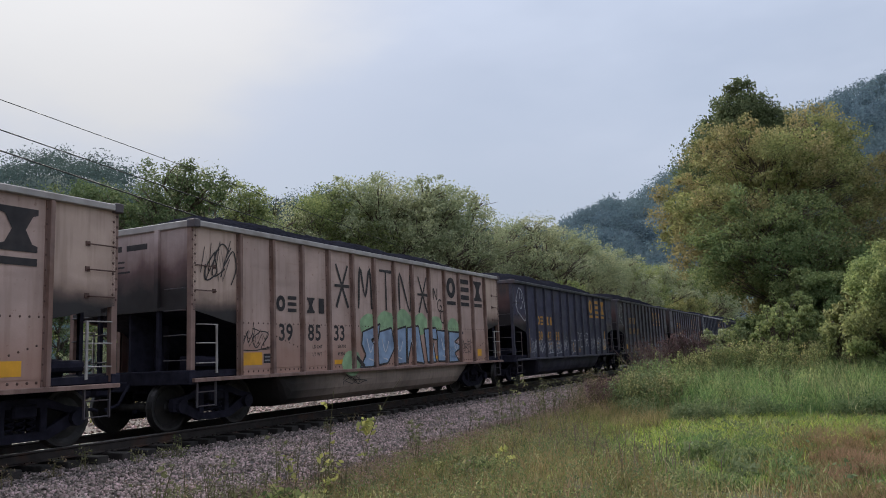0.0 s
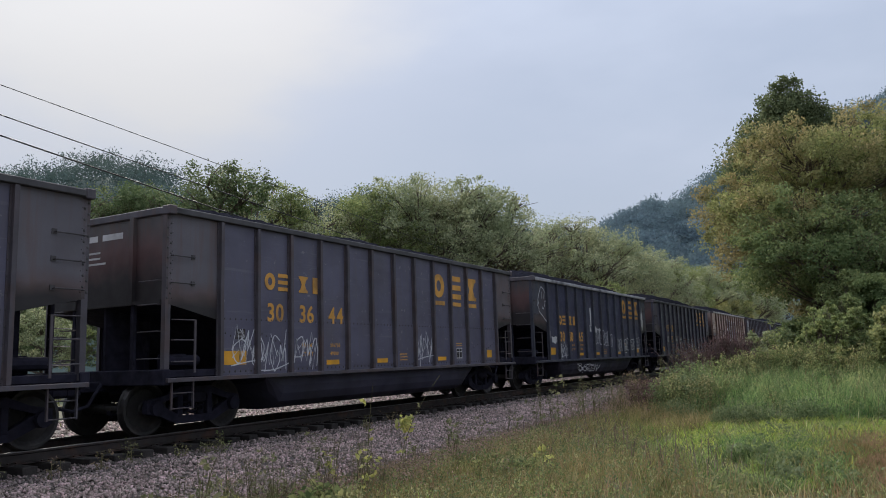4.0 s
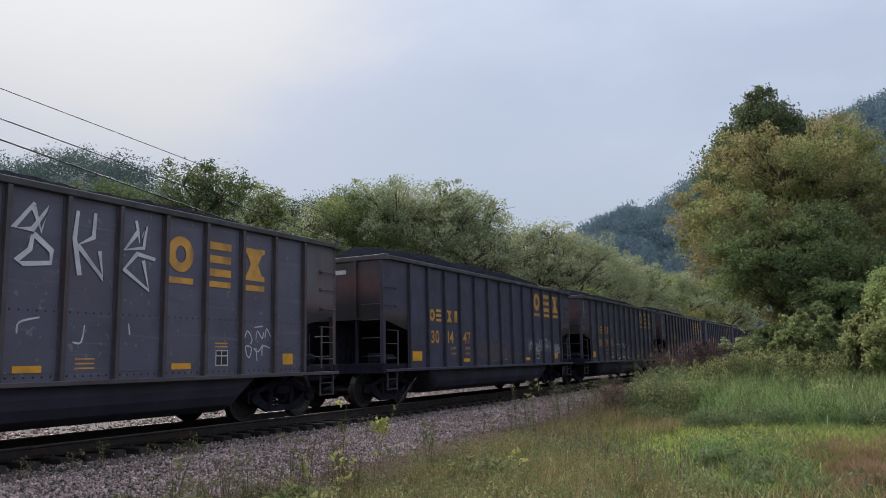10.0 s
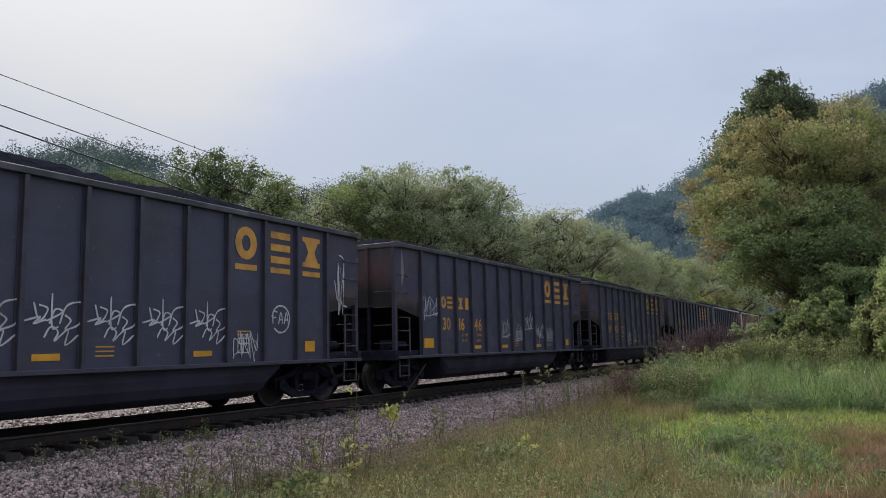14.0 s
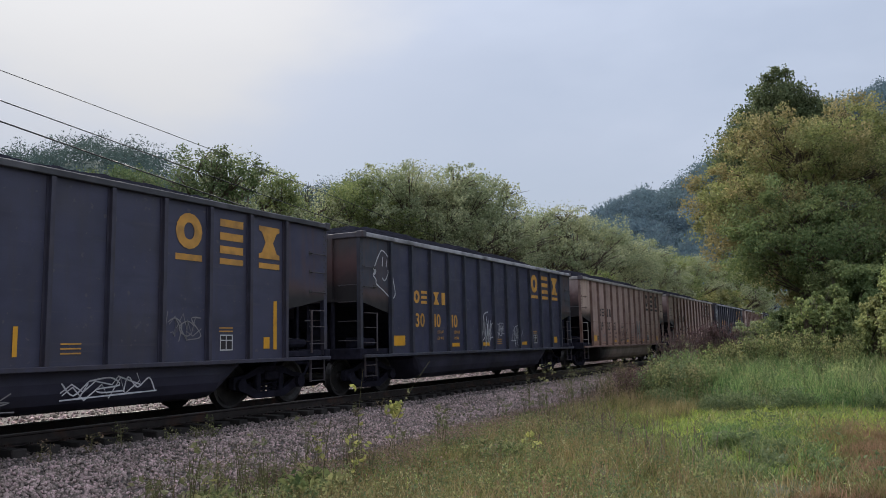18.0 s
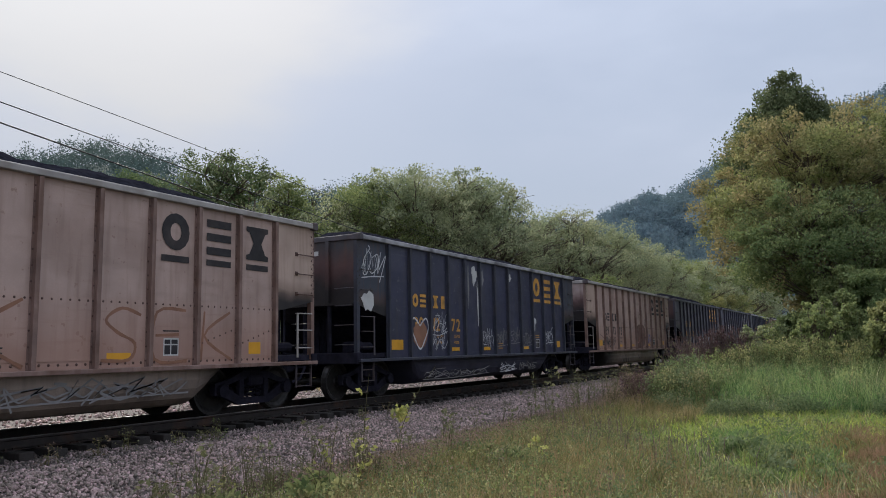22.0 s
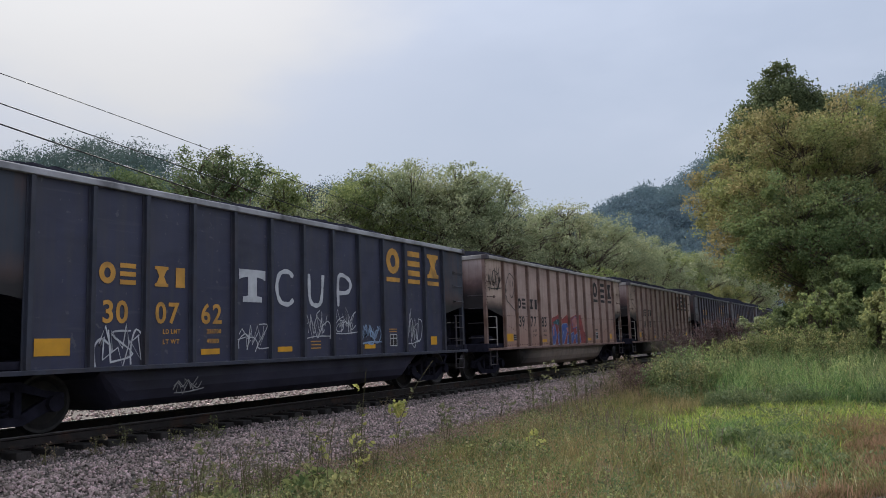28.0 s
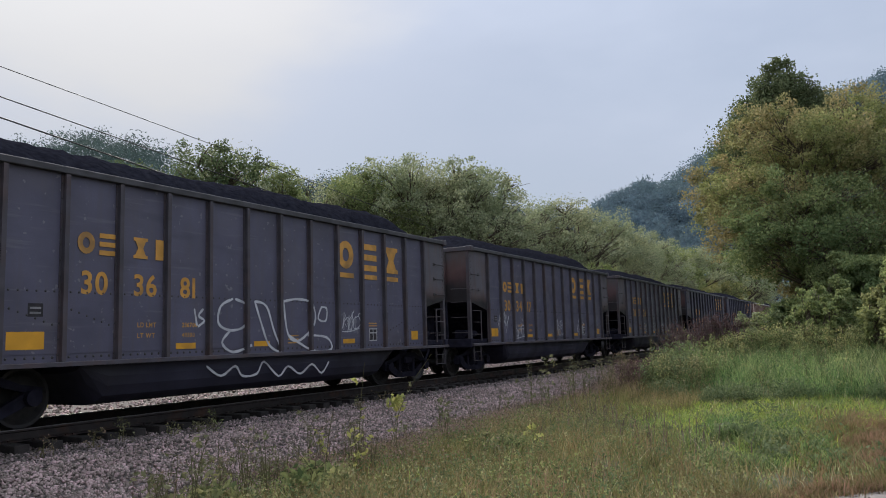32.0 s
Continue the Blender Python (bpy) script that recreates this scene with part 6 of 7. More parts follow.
letters(c[22], "CUP", rib_x(6) + 0.2, 2.05, 0.5, 0.66, 1.013, 0.085, SPRAY_WHITE, "white sprayed capital")
tags(c[22], "navy", [(2, 1.05)], SPRAY_WHITE, W_TAG, w=0.9, h=0.62, width=0.032, seed=250)
tags(c[22], "navy", [(5, 1.2), (7, 1.4), (8, 1.5)], SPRAY_WHITE, W_TAG, h=0.42, seed=252)
tags(c[22], "navy", [(9, 1.25)], SPRAY_BLUE, "pale blue tag", h=0.38, width=0.04, seed=256)
tags(c[22], "navy", [(11, 1.25)], SPRAY_WHITE, W_TAG, w=0.6, h=0.65, seed=257)
scrawl(c[22], 4.0, 0.5, 0.6, 0.22, SPRAY_GREY, 258, 0.02, "faint grey tag", 2, TUB_FACE)
scrawl(c[23], 0.2, 2.9, 0.95, 0.55, SPRAY_BLACK, 260, 0.032, B_TAG, 5)
doodle(c[23], rib_x(1) + 0.12, 2.1, 1.3, SPRAY_BLACK)
area(c[23], [(5.22, 1.91), (5.77, 2.01), (6.27, 2.12), (6.57, 1.94), (7.11, 2.11), (7.44, 1.99), (8.15, 2.13), (8.71, 2.13), (9.01, 1.45), (9.41, 1.38), (9.47, 1.01), (5.3, 0.99)], SPRAY_RED, "dull red mural ground")
for shape in ([(5.44, 1.52), (5.77, 1.7), (5.91, 1.34), (5.71, 1.0), (5.46, 1.0)], [(6.01, 1.33), (6.31, 1.52), (6.57, 1.76), (7.1, 1.77), (6.93, 1.33), (6.6, 1.0), (6.05, 1.0)], [(7.09, 1.32), (7.77, 1.45), (7.88, 1.25), (7.64, 1.02), (6.97, 1.0)], [(7.94, 1.32), (8.5, 1.52), (8.61, 1.03), (7.99, 1.01)]):
    area(c[23], shape, SPRAY_DEEP, "deep blue letter shape", FACE - 0.003, SPRAY_BLUE, 0.035)
for shape in ([(7.61, 1.92), (8.03, 2.06), (8.39, 1.98), (8.44, 1.66), (7.72, 1.59)], [(5.5, 1.66), (5.72, 1.74), (5.66, 1.3), (5.54, 1.3)], [(6.9, 1.6), (7.5, 1.75), (7.4, 1.5), (7.1, 1.42)]):
    area(c[23], shape, SPRAY_PINK, "salmon letter shape", FACE - 0.0035, SPRAY_DEEP, 0.03)
area(c[23], [(5.49, 1.79), (6.06, 1.94), (6.49, 1.87), (6.44, 1.52), (6.16, 1.71), (5.77, 1.75)], SPRAY_TEAL, "dark green letter stroke", FACE - 0.0045)
sketch(c[23], [[(5.95, 1.9), (6.1, 1.6), (6.0, 1.2)], [(6.4, 1.2), (6.7, 1.5)], [(8.1, 1.75), (8.2, 1.3), (8.4, 1.15)], [(7.5, 1.2), (7.7, 1.35)]], 0.035, SPRAY_BLUE, "pale blue inner stroke", FACE - 0.006)
doodle(c[24], 0.3, 2.55, 1.2, SPRAY_BLACK)
tags(c[24], "tan", [(8.2, 1.1)], SPRAY_GREY, "faint grey tag", h=0.6, seed=320)
sketch(c[25], [[(5.6, 1.99), (5.3, 1.85), (5.24, 1.54), (5.54, 1.41), (5.92, 1.5), (5.98, 1.86), (5.66, 1.99)], [(5.54, 1.41), (5.33, 1.19), (5.61, 1.01), (6.11, 1.13)], [(6.18, 1.96), (6.38, 1.5), (6.58, 1.12), (6.93, 0.99), (6.72, 1.4), (6.51, 1.87), (6.18, 1.96)], [(7.01, 1.98), (7.15, 1.31), (7.52, 1.2), (8.0, 1.55), (7.93, 1.95), (7.46, 2.04), (7.01, 1.98)], [(7.15, 1.31), (7.91, 0.98), (8.57, 0.99), (8.41, 1.24), (7.76, 1.3)]], 0.045, SPRAY_WHITE, "loose white bubble lettering")
sketch(c[25], [[(4.67, 1.79), (4.73, 1.5)], [(4.88, 1.79), (4.77, 1.67), (4.9, 1.58), (4.75, 1.48)], [(8.25, 1.91), (8.12, 1.65), (8.38, 1.6), (8.42, 1.86), (8.22, 1.89)]], 0.04, SPRAY_WHITE, "small white sprayed figures")
scrawl(c[25], 9.0, 1.4, 0.6, 0.34, SPRAY_WHITE, 328, 0.02, W_TAG, 4)
sketch(c[25], [[(5.06, 0.78), (5.41, 0.59), (5.77, 0.75), (5.96, 0.56), (6.35, 0.58), (6.55, 0.8), (6.97, 0.5), (7.26, 0.68), (7.64, 0.51), (8.03, 0.69), (8.35, 0.49), (8.61, 0.72)]], 0.04, SPRAY_WHITE, "white sprayed scallops", TUB_FACE)
tags(c[26], "grey", [(1.6, 1.4), (3, 1.1), (7, 1.2), (9.5, 1.15)], SPRAY_WHITE, W_TAG, h=0.5, seed=330)
for k in (27, 29, 31, 34):
    tags(c[k], ROSTER[k][0], [(4, 1.2), (6, 1.25), (8, 1.2)], SPRAY_WHITE, W_TAG, seed=340 + 5 * k)


# ---- woods, hills, weeds ----
def leaf_cloud(centres, spread, per, size, r, flat=0.75):
    """Leaves as small bent diamonds scattered round clump centres: vertices and faces."""
    n = len(centres) * per
    c = np.repeat(centres, per, axis=0) + r.normal(size=(n, 3)).clip(-1.5, 1.5) * np.repeat(np.asarray(spread, float).reshape(-1, 1) * np.ones((len(centres), 1)), per, axis=0) * (1, 1, flat)
    a = r.normal(size=(n, 3))
    a /= np.linalg.norm(a, axis=1, keepdims=True)
    b = np.cross(a, r.normal(size=(n, 3)))
    b /= np.linalg.norm(b, axis=1, keepdims=True)
    s = (size * r.uniform(0.6, 1.4, n))[:, None]
    v = np.stack([c - a * s, c + b * s * 0.55, c + a * s, c - b * s * 0.55], 1).reshape(-1, 3)
    return v, np.arange(4 * n).reshape(-1, 4)


def tree_meshes(seed, height, lobes, leaf, clumps, per, size, trunk_r, trunk_top=0.75, bushy=False, loose=(0.12, 0.34), limb=0.42):
    """Trunk with limbs to each lobe, and a crown of leaf clumps in the lobes; lobes: x, y, z, rx, rz."""
    r = np.random.default_rng(seed)
    wood = Build()
    top = height * trunk_top
    bend = r.normal(0, 0.02 * height, 2)
    spine = [(bend[0] * u * u, bend[1] * u * u, top * u) for u in np.linspace(0, 1, 7)]
    spine[0] = (0, 0, -0.3)
    if not bushy:
        wood.tube(spine, [trunk_r * (1.15 - 0.95 * u) for u in np.linspace(0, 1, 7)], 8)
    centres, spread = [], []
    for x, y, z, rx, rz in lobes:
        start = spine[min(6, max(1, int(6 * max(0.15, (z - rz) / top))))] if not bushy else (x * 0.2, y * 0.2, 0)
        mid = ((start[0] + x) / 2 + r.normal(0, 0.2), (start[1] + y) / 2 + r.normal(0, 0.2), (start[2] + z) / 2 + 0.1 * rz)
        wood.tube([start, mid, (x, y, z)], [trunk_r * limb, trunk_r * limb * 0.65, trunk_r * limb * 0.3], 6)
        for _ in range(5):
            d = r.normal(size=3)
            d /= np.linalg.norm(d)
            tip = (x + d[0] * rx * 0.85, y + d[1] * rx * 0.85, z + abs(d[2]) * rz * 0.8)
            wood.tube([mid, ((mid[0] + tip[0]) / 2, (mid[1] + tip[1]) / 2, (mid[2] + tip[2]) / 2 + 0.2), tip], [trunk_r * limb * 0.38, trunk_r * limb * 0.24, trunk_r * limb * 0.1], 5)
        n = max(6, int(clumps * rx * rx * rz / 4.0))
        d = r.normal(size=(n, 3))
        d /= np.linalg.norm(d, axis=1, keepdims=True)
        rad = r.uniform(0.3, 1.12, n) ** 0.6
        centres.append(np.stack([x + d[:, 0] * rx * rad, y + d[:, 1] * rx * rad, z + d[:, 2] * rz * rad], -1))
        spread.append(r.uniform(*loose, n) * min(rx, rz))
    centres, spread = np.concatenate(centres), np.concatenate(spread)
    keep = centres[:, 2] > 0.15
    v, f = leaf_cloud(centres[keep], spread[keep], per, size, r)
    low = v[:, 2] < 0.05
    v[low, 2] = 0.05 + 0.1 * r.uniform(0, 1, low.sum())
    return wood.mesh("trunk", BARK, True), mesh_of("crown", v, f, LEAVES[leaf])


def plant(name, label, category, at, meshes, turn=0.0, size=1.0, group=""):
    ob = thing(name, label, category, group=group, at=at)
    ob.rotation_euler = (0, 0, turn)
    ob.scale = (size, size, size)
    part("trunk", meshes[0], ob)
    part("crown", meshes[1], ob)
    return ob


def round_lobes(seed, height, width, count, low=0.32):
    """Lobes of a broad crown, largest low down, with an uneven outline."""
    r = np.random.default_rng(seed)
    out = [(0, 0, height * 0.74, width * 0.2, height * 0.16)]
    for i in range(count):
        a, u = 2.4 * i + r.uniform(-0.4, 0.4), r.uniform(0, 1)
        z = height * (low + (0.86 - low) * u)
        reach = width * 0.5 * (0.72 - 0.45 * max(0, u - 0.4)) * r.uniform(0.7, 1.05)
        out.append((reach * math.cos(a), reach * math.sin(a), z, width * r.uniform(0.09, 0.17), height * r.uniform(0.055, 0.105)))
    return out


def spot(az, d):
    return d * math.cos(radians(az)), d * math.sin(radians(az))


# the big olive tree beside the track and the poplar behind it
def shell_lobes(seed, count, centre, reach, size, low=-0.8):
    """Many small lobes over the outside of a crown; centre z, reach (x, y, z), lobe size range."""
    r = np.random.default_rng(seed)
    out = []
    for i in range(count):
        up = 1 - 2 * (i + 0.5) / count
        d = np.array([math.sqrt(1 - up * up) * math.cos(2.39996 * i), math.sqrt(1 - up * up) * math.sin(2.39996 * i), up]) + r.normal(0, 0.07, 3)
        d /= (np.abs(d) ** 2.3).sum() ** (1 / 2.3)
        k = r.uniform(0.76, 1.06) if i % 4 else r.uniform(0.5, 0.75)
        out_y = d[1] * reach[1] * k
        clear = out_y > 1.1 and centre + d[2] * reach[2] * k < 4.0 + 0.72 * (out_y - 1.6)
        if d[2] > low and not clear:
            s = r.uniform(*size)
            out.append((d[0] * reach[0] * k, d[1] * reach[1] * k, centre + d[2] * reach[2] * k, s, s * r.uniform(0.65, 0.95)))
    return out


oak = tree_meshes(11, 14.0, shell_lobes(71, 210, 7.4, (4.6, 6.0, 6.3), (0.7, 1.25), -0.95), "olive", 46, 90, 0.07, 0.34, loose=(0.2, 0.46), limb=0.13)
plant("tree", "broad deciduous tree with olive and browning autumn leaves beside the track", "tree", (45.5, 2.0, -0.4), oak)
under = tree_meshes(12, 9.0, shell_lobes(72, 120, 4.6, (2.4, 4.3, 3.9), (0.5, 1.0)), "deep", 40, 85, 0.07, 0.2, loose=(0.26, 0.58), limb=0.2)
plant("tree", "younger green tree standing against the olive one", "tree", (40.3, 2.2, -0.4), under)
poplar = tree_meshes(13, 19.4, [(0, 0, 17.7, 0.9, 1.2), (0.2, 0.7, 16.6, 1.2, 1.2), (0, -0.8, 16.4, 1.2, 1.2), (0, 0, 16.0, 1.5, 1.4), (0.2, 1.7, 15.2, 1.4, 1.3), (0, -1.8, 15.0, 1.5, 1.4), (0, 0.2, 14.4, 2.2, 1.7), (0.2, 2.7, 13.4, 1.6, 1.5), (0, -3.0, 13.6, 1.6, 1.5), (0, -4.6, 12.4, 1.6, 1.5), (0, 1.2, 12.8, 2.2, 1.8), (0, -1.4, 12.6, 2.2, 1.8), (0, 0, 11.0, 2.9, 2.4)], "dull", 100, 90, 0.085, 0.3, 0.9, loose=(0.14, 0.4))
plant("tree", "tall green tulip poplar rising behind the olive tree", "tree", (52.5, 3.9, -0.4), poplar)

# the wood across the track: a few kinds, each tree a thing
def wood_kinds(clumps, per, leaf, loose):
    """Four kinds of tree with fuller or sparser crowns: meshes, height, words."""
    kinds = ((21, 15.0, 11.0, 26, "dull", 1.0, "dull green broad-leaved tree at the wood's edge, coloured darker as if backlit"), (22, 16.0, 12.5, 30, "dusty", 0.9, "dusty olive broad-leaved tree with a spreading crown"),
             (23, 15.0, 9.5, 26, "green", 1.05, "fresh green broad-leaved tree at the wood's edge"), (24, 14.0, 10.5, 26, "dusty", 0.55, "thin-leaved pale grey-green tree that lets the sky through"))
    return [(tree_meshes(seed, h, round_lobes(i + 1, h, w, n), hue, clumps * full, per, leaf, 0.25, loose=loose), h, words) for i, (seed, h, w, n, hue, full, words) in enumerate(kinds)]


KINDS = wood_kinds(27, 46, 0.085, (0.12, 0.3))
YOUNG = wood_kinds(18, 28, 0.15, (0.12, 0.3))
# left-hand trees take the darker leaf colour, painting in their backlit shade
EDGE_ROW = ((66, 58, 12.65, 0), (62, 58, 13.05, 0), (58.5, 58, 12.85, 0), (55, 60, 13.05, 0), (51.5, 62, 13.25, 0), (48.6, 60, 13.85, 0), (46.2, 58, 15.15, 0), (43.4, 59, 15.05, 3), (40.8, 62, 13.45, 2), (38.2, 64, 12.65, 3), (35.6, 64, 13.15, 2), (33.2, 66, 13.65, 2), (31.3, 66, 14.25, 1), (28.8, 68, 14.05, 1))
FAR_ROW = ((26.4, 68, 13.55, 1), (24.4, 70, 12.75, 3), (22.4, 74, 10.9, 3), (20.6, 76, 10.8, 3), (18.9, 76, 10.8, 3), (17.2, 80, 9.7, 1), (15.4, 84, 8, 1), (13.6, 90, 7.4, 1), (12.0, 96, 6.8, 2), (10.6, 104, 6.4, 1), (9.2, 112, 6, 2), (7.6, 122, 5.6, 1), (6.2, 135, 5, 1))
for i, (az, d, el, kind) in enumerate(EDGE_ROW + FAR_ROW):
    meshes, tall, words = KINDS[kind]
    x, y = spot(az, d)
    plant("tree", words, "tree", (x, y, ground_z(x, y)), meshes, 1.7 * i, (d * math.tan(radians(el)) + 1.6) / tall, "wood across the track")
for i in range(34):
    az = 66 - 1.85 * i
    d = (44 if az > 24 else 44 + 2.6 * (24 - az)) + 5 * math.sin(2.1 * i)
    meshes, tall, words = YOUNG[(i * 7 + 2) % 3 + (1 if az < 45 else 0)]
    x, y = spot(az, d)
    if y < 16.5:
        continue
    plant("small_tree", words.replace("tree", "young tree", 1), "tree", (x, y, ground_z(x, y)), meshes, 2.3 * i, (5.2 + 2.0 * math.sin(3.7 * i)) / tall, "young growth across the track")
LIME = tree_meshes(25, 16.0, round_lobes(6, 16.0, 12.5, 30, 0.2), "lime", 18, 28, 0.15, 0.25, loose=(0.12, 0.3))
for i, (x, y, h) in enumerate(((96, 17.0, 7.4), (104, 17.2, 8.6), (112, 17.4, 9.2), (124, 17.6, 9.6), (140, 17.8, 9.6), (86, 17.5, 5.4))):
    plant("small_tree", "yellow-green young tree close behind the track", "tree", (x, y, -0.3), LIME, 1.3 * i, h / 16.0, "young growth across the track")


def ridge(name, label, crest, near, far, seed, trees, leaf, sink, lump_size):
    """A wooded hill: a rough slope under a canopy of many crowns; crest: (azimuth, rise in degrees) points."""
    az = np.array([p[0] for p in crest])
    el = np.array([p[1] for p in crest])
    order = np.argsort(az)

    def surface(a, u):
        d = near + (far - near) * u
        top = far * math.tan(radians(float(np.interp(a, az[order], el[order])))) - sink
        n = 6.0 * noise.noise(Vector((a * 0.35, u * 4.0, seed)))
        x, y = spot(a, d)
        return x, y, max(-0.3, top * math.sin(u * math.pi / 2) ** 1.1 + n * u * (1.2 - u))

    na, nu = 60, 14
    lo, hi = az.min(), az.max()
    v = [surface(lo + (hi - lo) * i / na, j / nu * 1.15) for i in range(na + 1) for j in range(nu + 1)]
    f = [(i * (nu + 1) + j, (i + 1) * (nu + 1) + j, (i + 1) * (nu + 1) + j + 1, i * (nu + 1) + j + 1) for i in range(na) for j in range(nu)]
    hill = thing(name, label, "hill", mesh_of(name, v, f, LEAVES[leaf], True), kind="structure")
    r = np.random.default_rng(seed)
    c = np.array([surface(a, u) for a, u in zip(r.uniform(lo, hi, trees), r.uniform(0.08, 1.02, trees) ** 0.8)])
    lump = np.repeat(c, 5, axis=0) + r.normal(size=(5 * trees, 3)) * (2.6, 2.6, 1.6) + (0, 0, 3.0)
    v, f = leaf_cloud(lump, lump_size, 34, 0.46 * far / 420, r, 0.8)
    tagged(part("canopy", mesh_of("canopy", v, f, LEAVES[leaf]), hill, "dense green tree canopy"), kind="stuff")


ridge("wooded_hill", "far wooded mountainside, its blue-green haze painted into the leaf colour", ((22, 8.6), (18, 9.2), (14, 10.9), (12.6, 10.6), (11, 11.4), (9.5, 12.4), (6, 13.6), (2, 14.8), (-3, 16.2), (-7, 16.9)), 230, 420, 5, 1150, "far", 9.0, 1.5)
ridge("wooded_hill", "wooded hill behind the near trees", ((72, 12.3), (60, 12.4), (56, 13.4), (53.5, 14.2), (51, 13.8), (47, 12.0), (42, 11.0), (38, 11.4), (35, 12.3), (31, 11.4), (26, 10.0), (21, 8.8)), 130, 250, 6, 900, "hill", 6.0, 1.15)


# ---- grass and weeds ----
def blades(name, label, material, n, place, height, width, seed, lean=0.35):
    """Single grass blades, bent and tapered, each three triangles."""
    r = np.random.default_rng(seed)
    x, y = place(r, n)
    # tufts with gaps between them
    mask = np.array([noise.noise(Vector((a * 2.6, b * 2.6, seed + 0.5))) + 0.6 * noise.noise(Vector((a * 7.0, b * 7.0, seed))) for a, b in zip(x, y)]) > r.uniform(-0.5, 0.2, len(x))
    x, y = x[mask], y[mask]
    n = len(x)
    z = np.array([ground_z(a, b) for a, b in zip(x, y)]) - 0.01
    tuft = np.array([0.8 + 0.45 * noise.noise(Vector((a * 1.3, b * 1.3, seed))) + 0.35 * noise.noise(Vector((a * 4.1, b * 4.1, seed))) for a, b in zip(x, y)])
    if place is bank:
        height_fade = np.clip((5.6 + 0.19 * (x - 18.6) - y) / 2.2, 0.25, 1.0) * np.clip((x - 17.0) / 2.0, 0.45, 1.0)
    else:
        height_fade = 1.0
    near_stones = np.array([max(0.3, min(1.0, 0.3 + 0.5 * (toe(a) - b))) if a < 26 else 1.0 for a, b in zip(x, y)])
    h = r.uniform(*height, n) * tuft * height_fade * (near_stones if name != "dry_stalks" else 1.0)
    w = width * r.uniform(0.6, 1.3, n)
    a = r.uniform(0, 2 * math.pi, n)
    side = np.stack([np.cos(a), np.sin(a), 0 * a], -1) * w[:, None] / 2
    b = r.uniform(0, 2 * math.pi, n)
    bend = np.stack([np.cos(b), np.sin(b), 0 * b], -1) * (h * lean * r.uniform(0.2, 1.3, n))[:, None]
    base = np.stack([x, y, z], -1)
    mid = base + bend * 0.3 + np.stack([0 * h, 0 * h, 0.55 * h], -1)
    tip = base + bend + np.stack([0 * h, 0 * h, h], -1)
    v = np.stack([base - side, base + side, mid - side * 0.75, mid + side * 0.75, tip], 1).reshape(-1, 3)
    f = (np.array([(0, 1, 3), (0, 3, 2), (2, 3, 4)])[None] + 5 * np.arange(n)[:, None, None]).reshape(-1, 3)
    thing(name, label, "grass", mesh_of(name, v, f, material), kind="stuff")


def wobble(x, y, k):
    return np.array([noise.noise(Vector((a * 0.9, b * 0.9, k))) for a, b in zip(x, y)])


def lawn_edge(x, y, r):
    """The ragged line from which the mown verge takes over from the weeds."""
    return 1.75 + 0.53 * (x - 9.4) + 0.45 * wobble(x, y, 3.0) + r.normal(0, 0.22, len(x))


def verge(r, n):
    x = 4.2 + 15.5 * r.uniform(0, 1, n) ** 1.1
    y = np.array([r.uniform(0.2, toe(a) + 0.05) for a in x])
    ok = (y > lawn_edge(x, y, r)) & (y > 1.2 - 1.25 * np.maximum(0, x - 7.8) + 0.35 * wobble(x, y, 6.0) + r.normal(0, 0.12, n)) & ((x < 17.5) | (y > 4.6))
    return x[ok], y[ok]


def lawn(r, n):
    x = 7.6 + 11.7 * r.uniform(0, 1, n) ** 1.05
    y = r.uniform(-4.0, 5.6, n)
    ok = (x < 17.7 + 0.5 * np.maximum(0, 1.8 - y) + r.normal(0, 0.15, n)) & (y < lawn_edge(x, y, r)) & (y > 1.2 - 1.25 * (x - 7.8) + 0.35 * wobble(x, y, 6.0) + r.normal(0, 0.12, n))
    return x[ok], y[ok]


def bright_lawn(r, n):
    x, y = lawn(r, n)
    ok = x > 10.0 + 0.7 * wobble(x, y, 9.0) + r.normal(0, 0.35, len(x))
    return x[ok], y[ok]


def lush(r, n):
    """The brightest grass, in a belt along the foot of the bank."""
    x, y = lawn(r, n)
    ok = (x > 12.6 + 0.9 * wobble(x, y, 12.0) + r.normal(0, 0.4, len(x))) & (y > -0.4 + 0.5 * wobble(x, y, 13.0))
    return x[ok], y[ok]


def rank(r, n):
    """Darker, ranker patches in the mown grass."""
    x, y = r.normal(10.9, 1.3, n), r.normal(1.4, 0.6, n)
    u = r.uniform(0, 1, n) < 0.4
    x, y = np.where(u, r.normal(13.4, 0.7, n), x), np.where(u, r.normal(2.0, 0.25, n), y)
    ok = (x > 9.2) & (y < lawn_edge(x, y, r)) & (wobble(x * 1.6, y * 2.2, 15.0) > 0.02)
    return x[ok], y[ok]


def dry(r, n):
    x, y = r.normal(12.4, 1.5, n), r.normal(-0.05, 0.42, n)
    ok = (y > 1.0 - 1.25 * (x - 7.8)) & (x < 17.5)
    return x[ok], y[ok]


def bank(r, n):
    x = 17.0 + 25.0 * r.uniform(0, 1, n) ** 1.5
    y = r.uniform(-6.0, 8.6, n)
    ok = (x > 17.5 + 0.5 * np.maximum(0, 1.8 - y) + 0.6 * np.maximum(0, y - 3.0) + 0.5 * wobble(x, y, 8.0) + np.abs(r.normal(0, 0.25, n))) & (y < 5.0 + 0.19 * (x - 18.6) + 0.6 * wobble(x, y, 7.0) + r.normal(-0.1, 0.5, n))
    return x[ok], y[ok]


def foot(r, n):
    y = r.uniform(-3.0, 5.0, n)
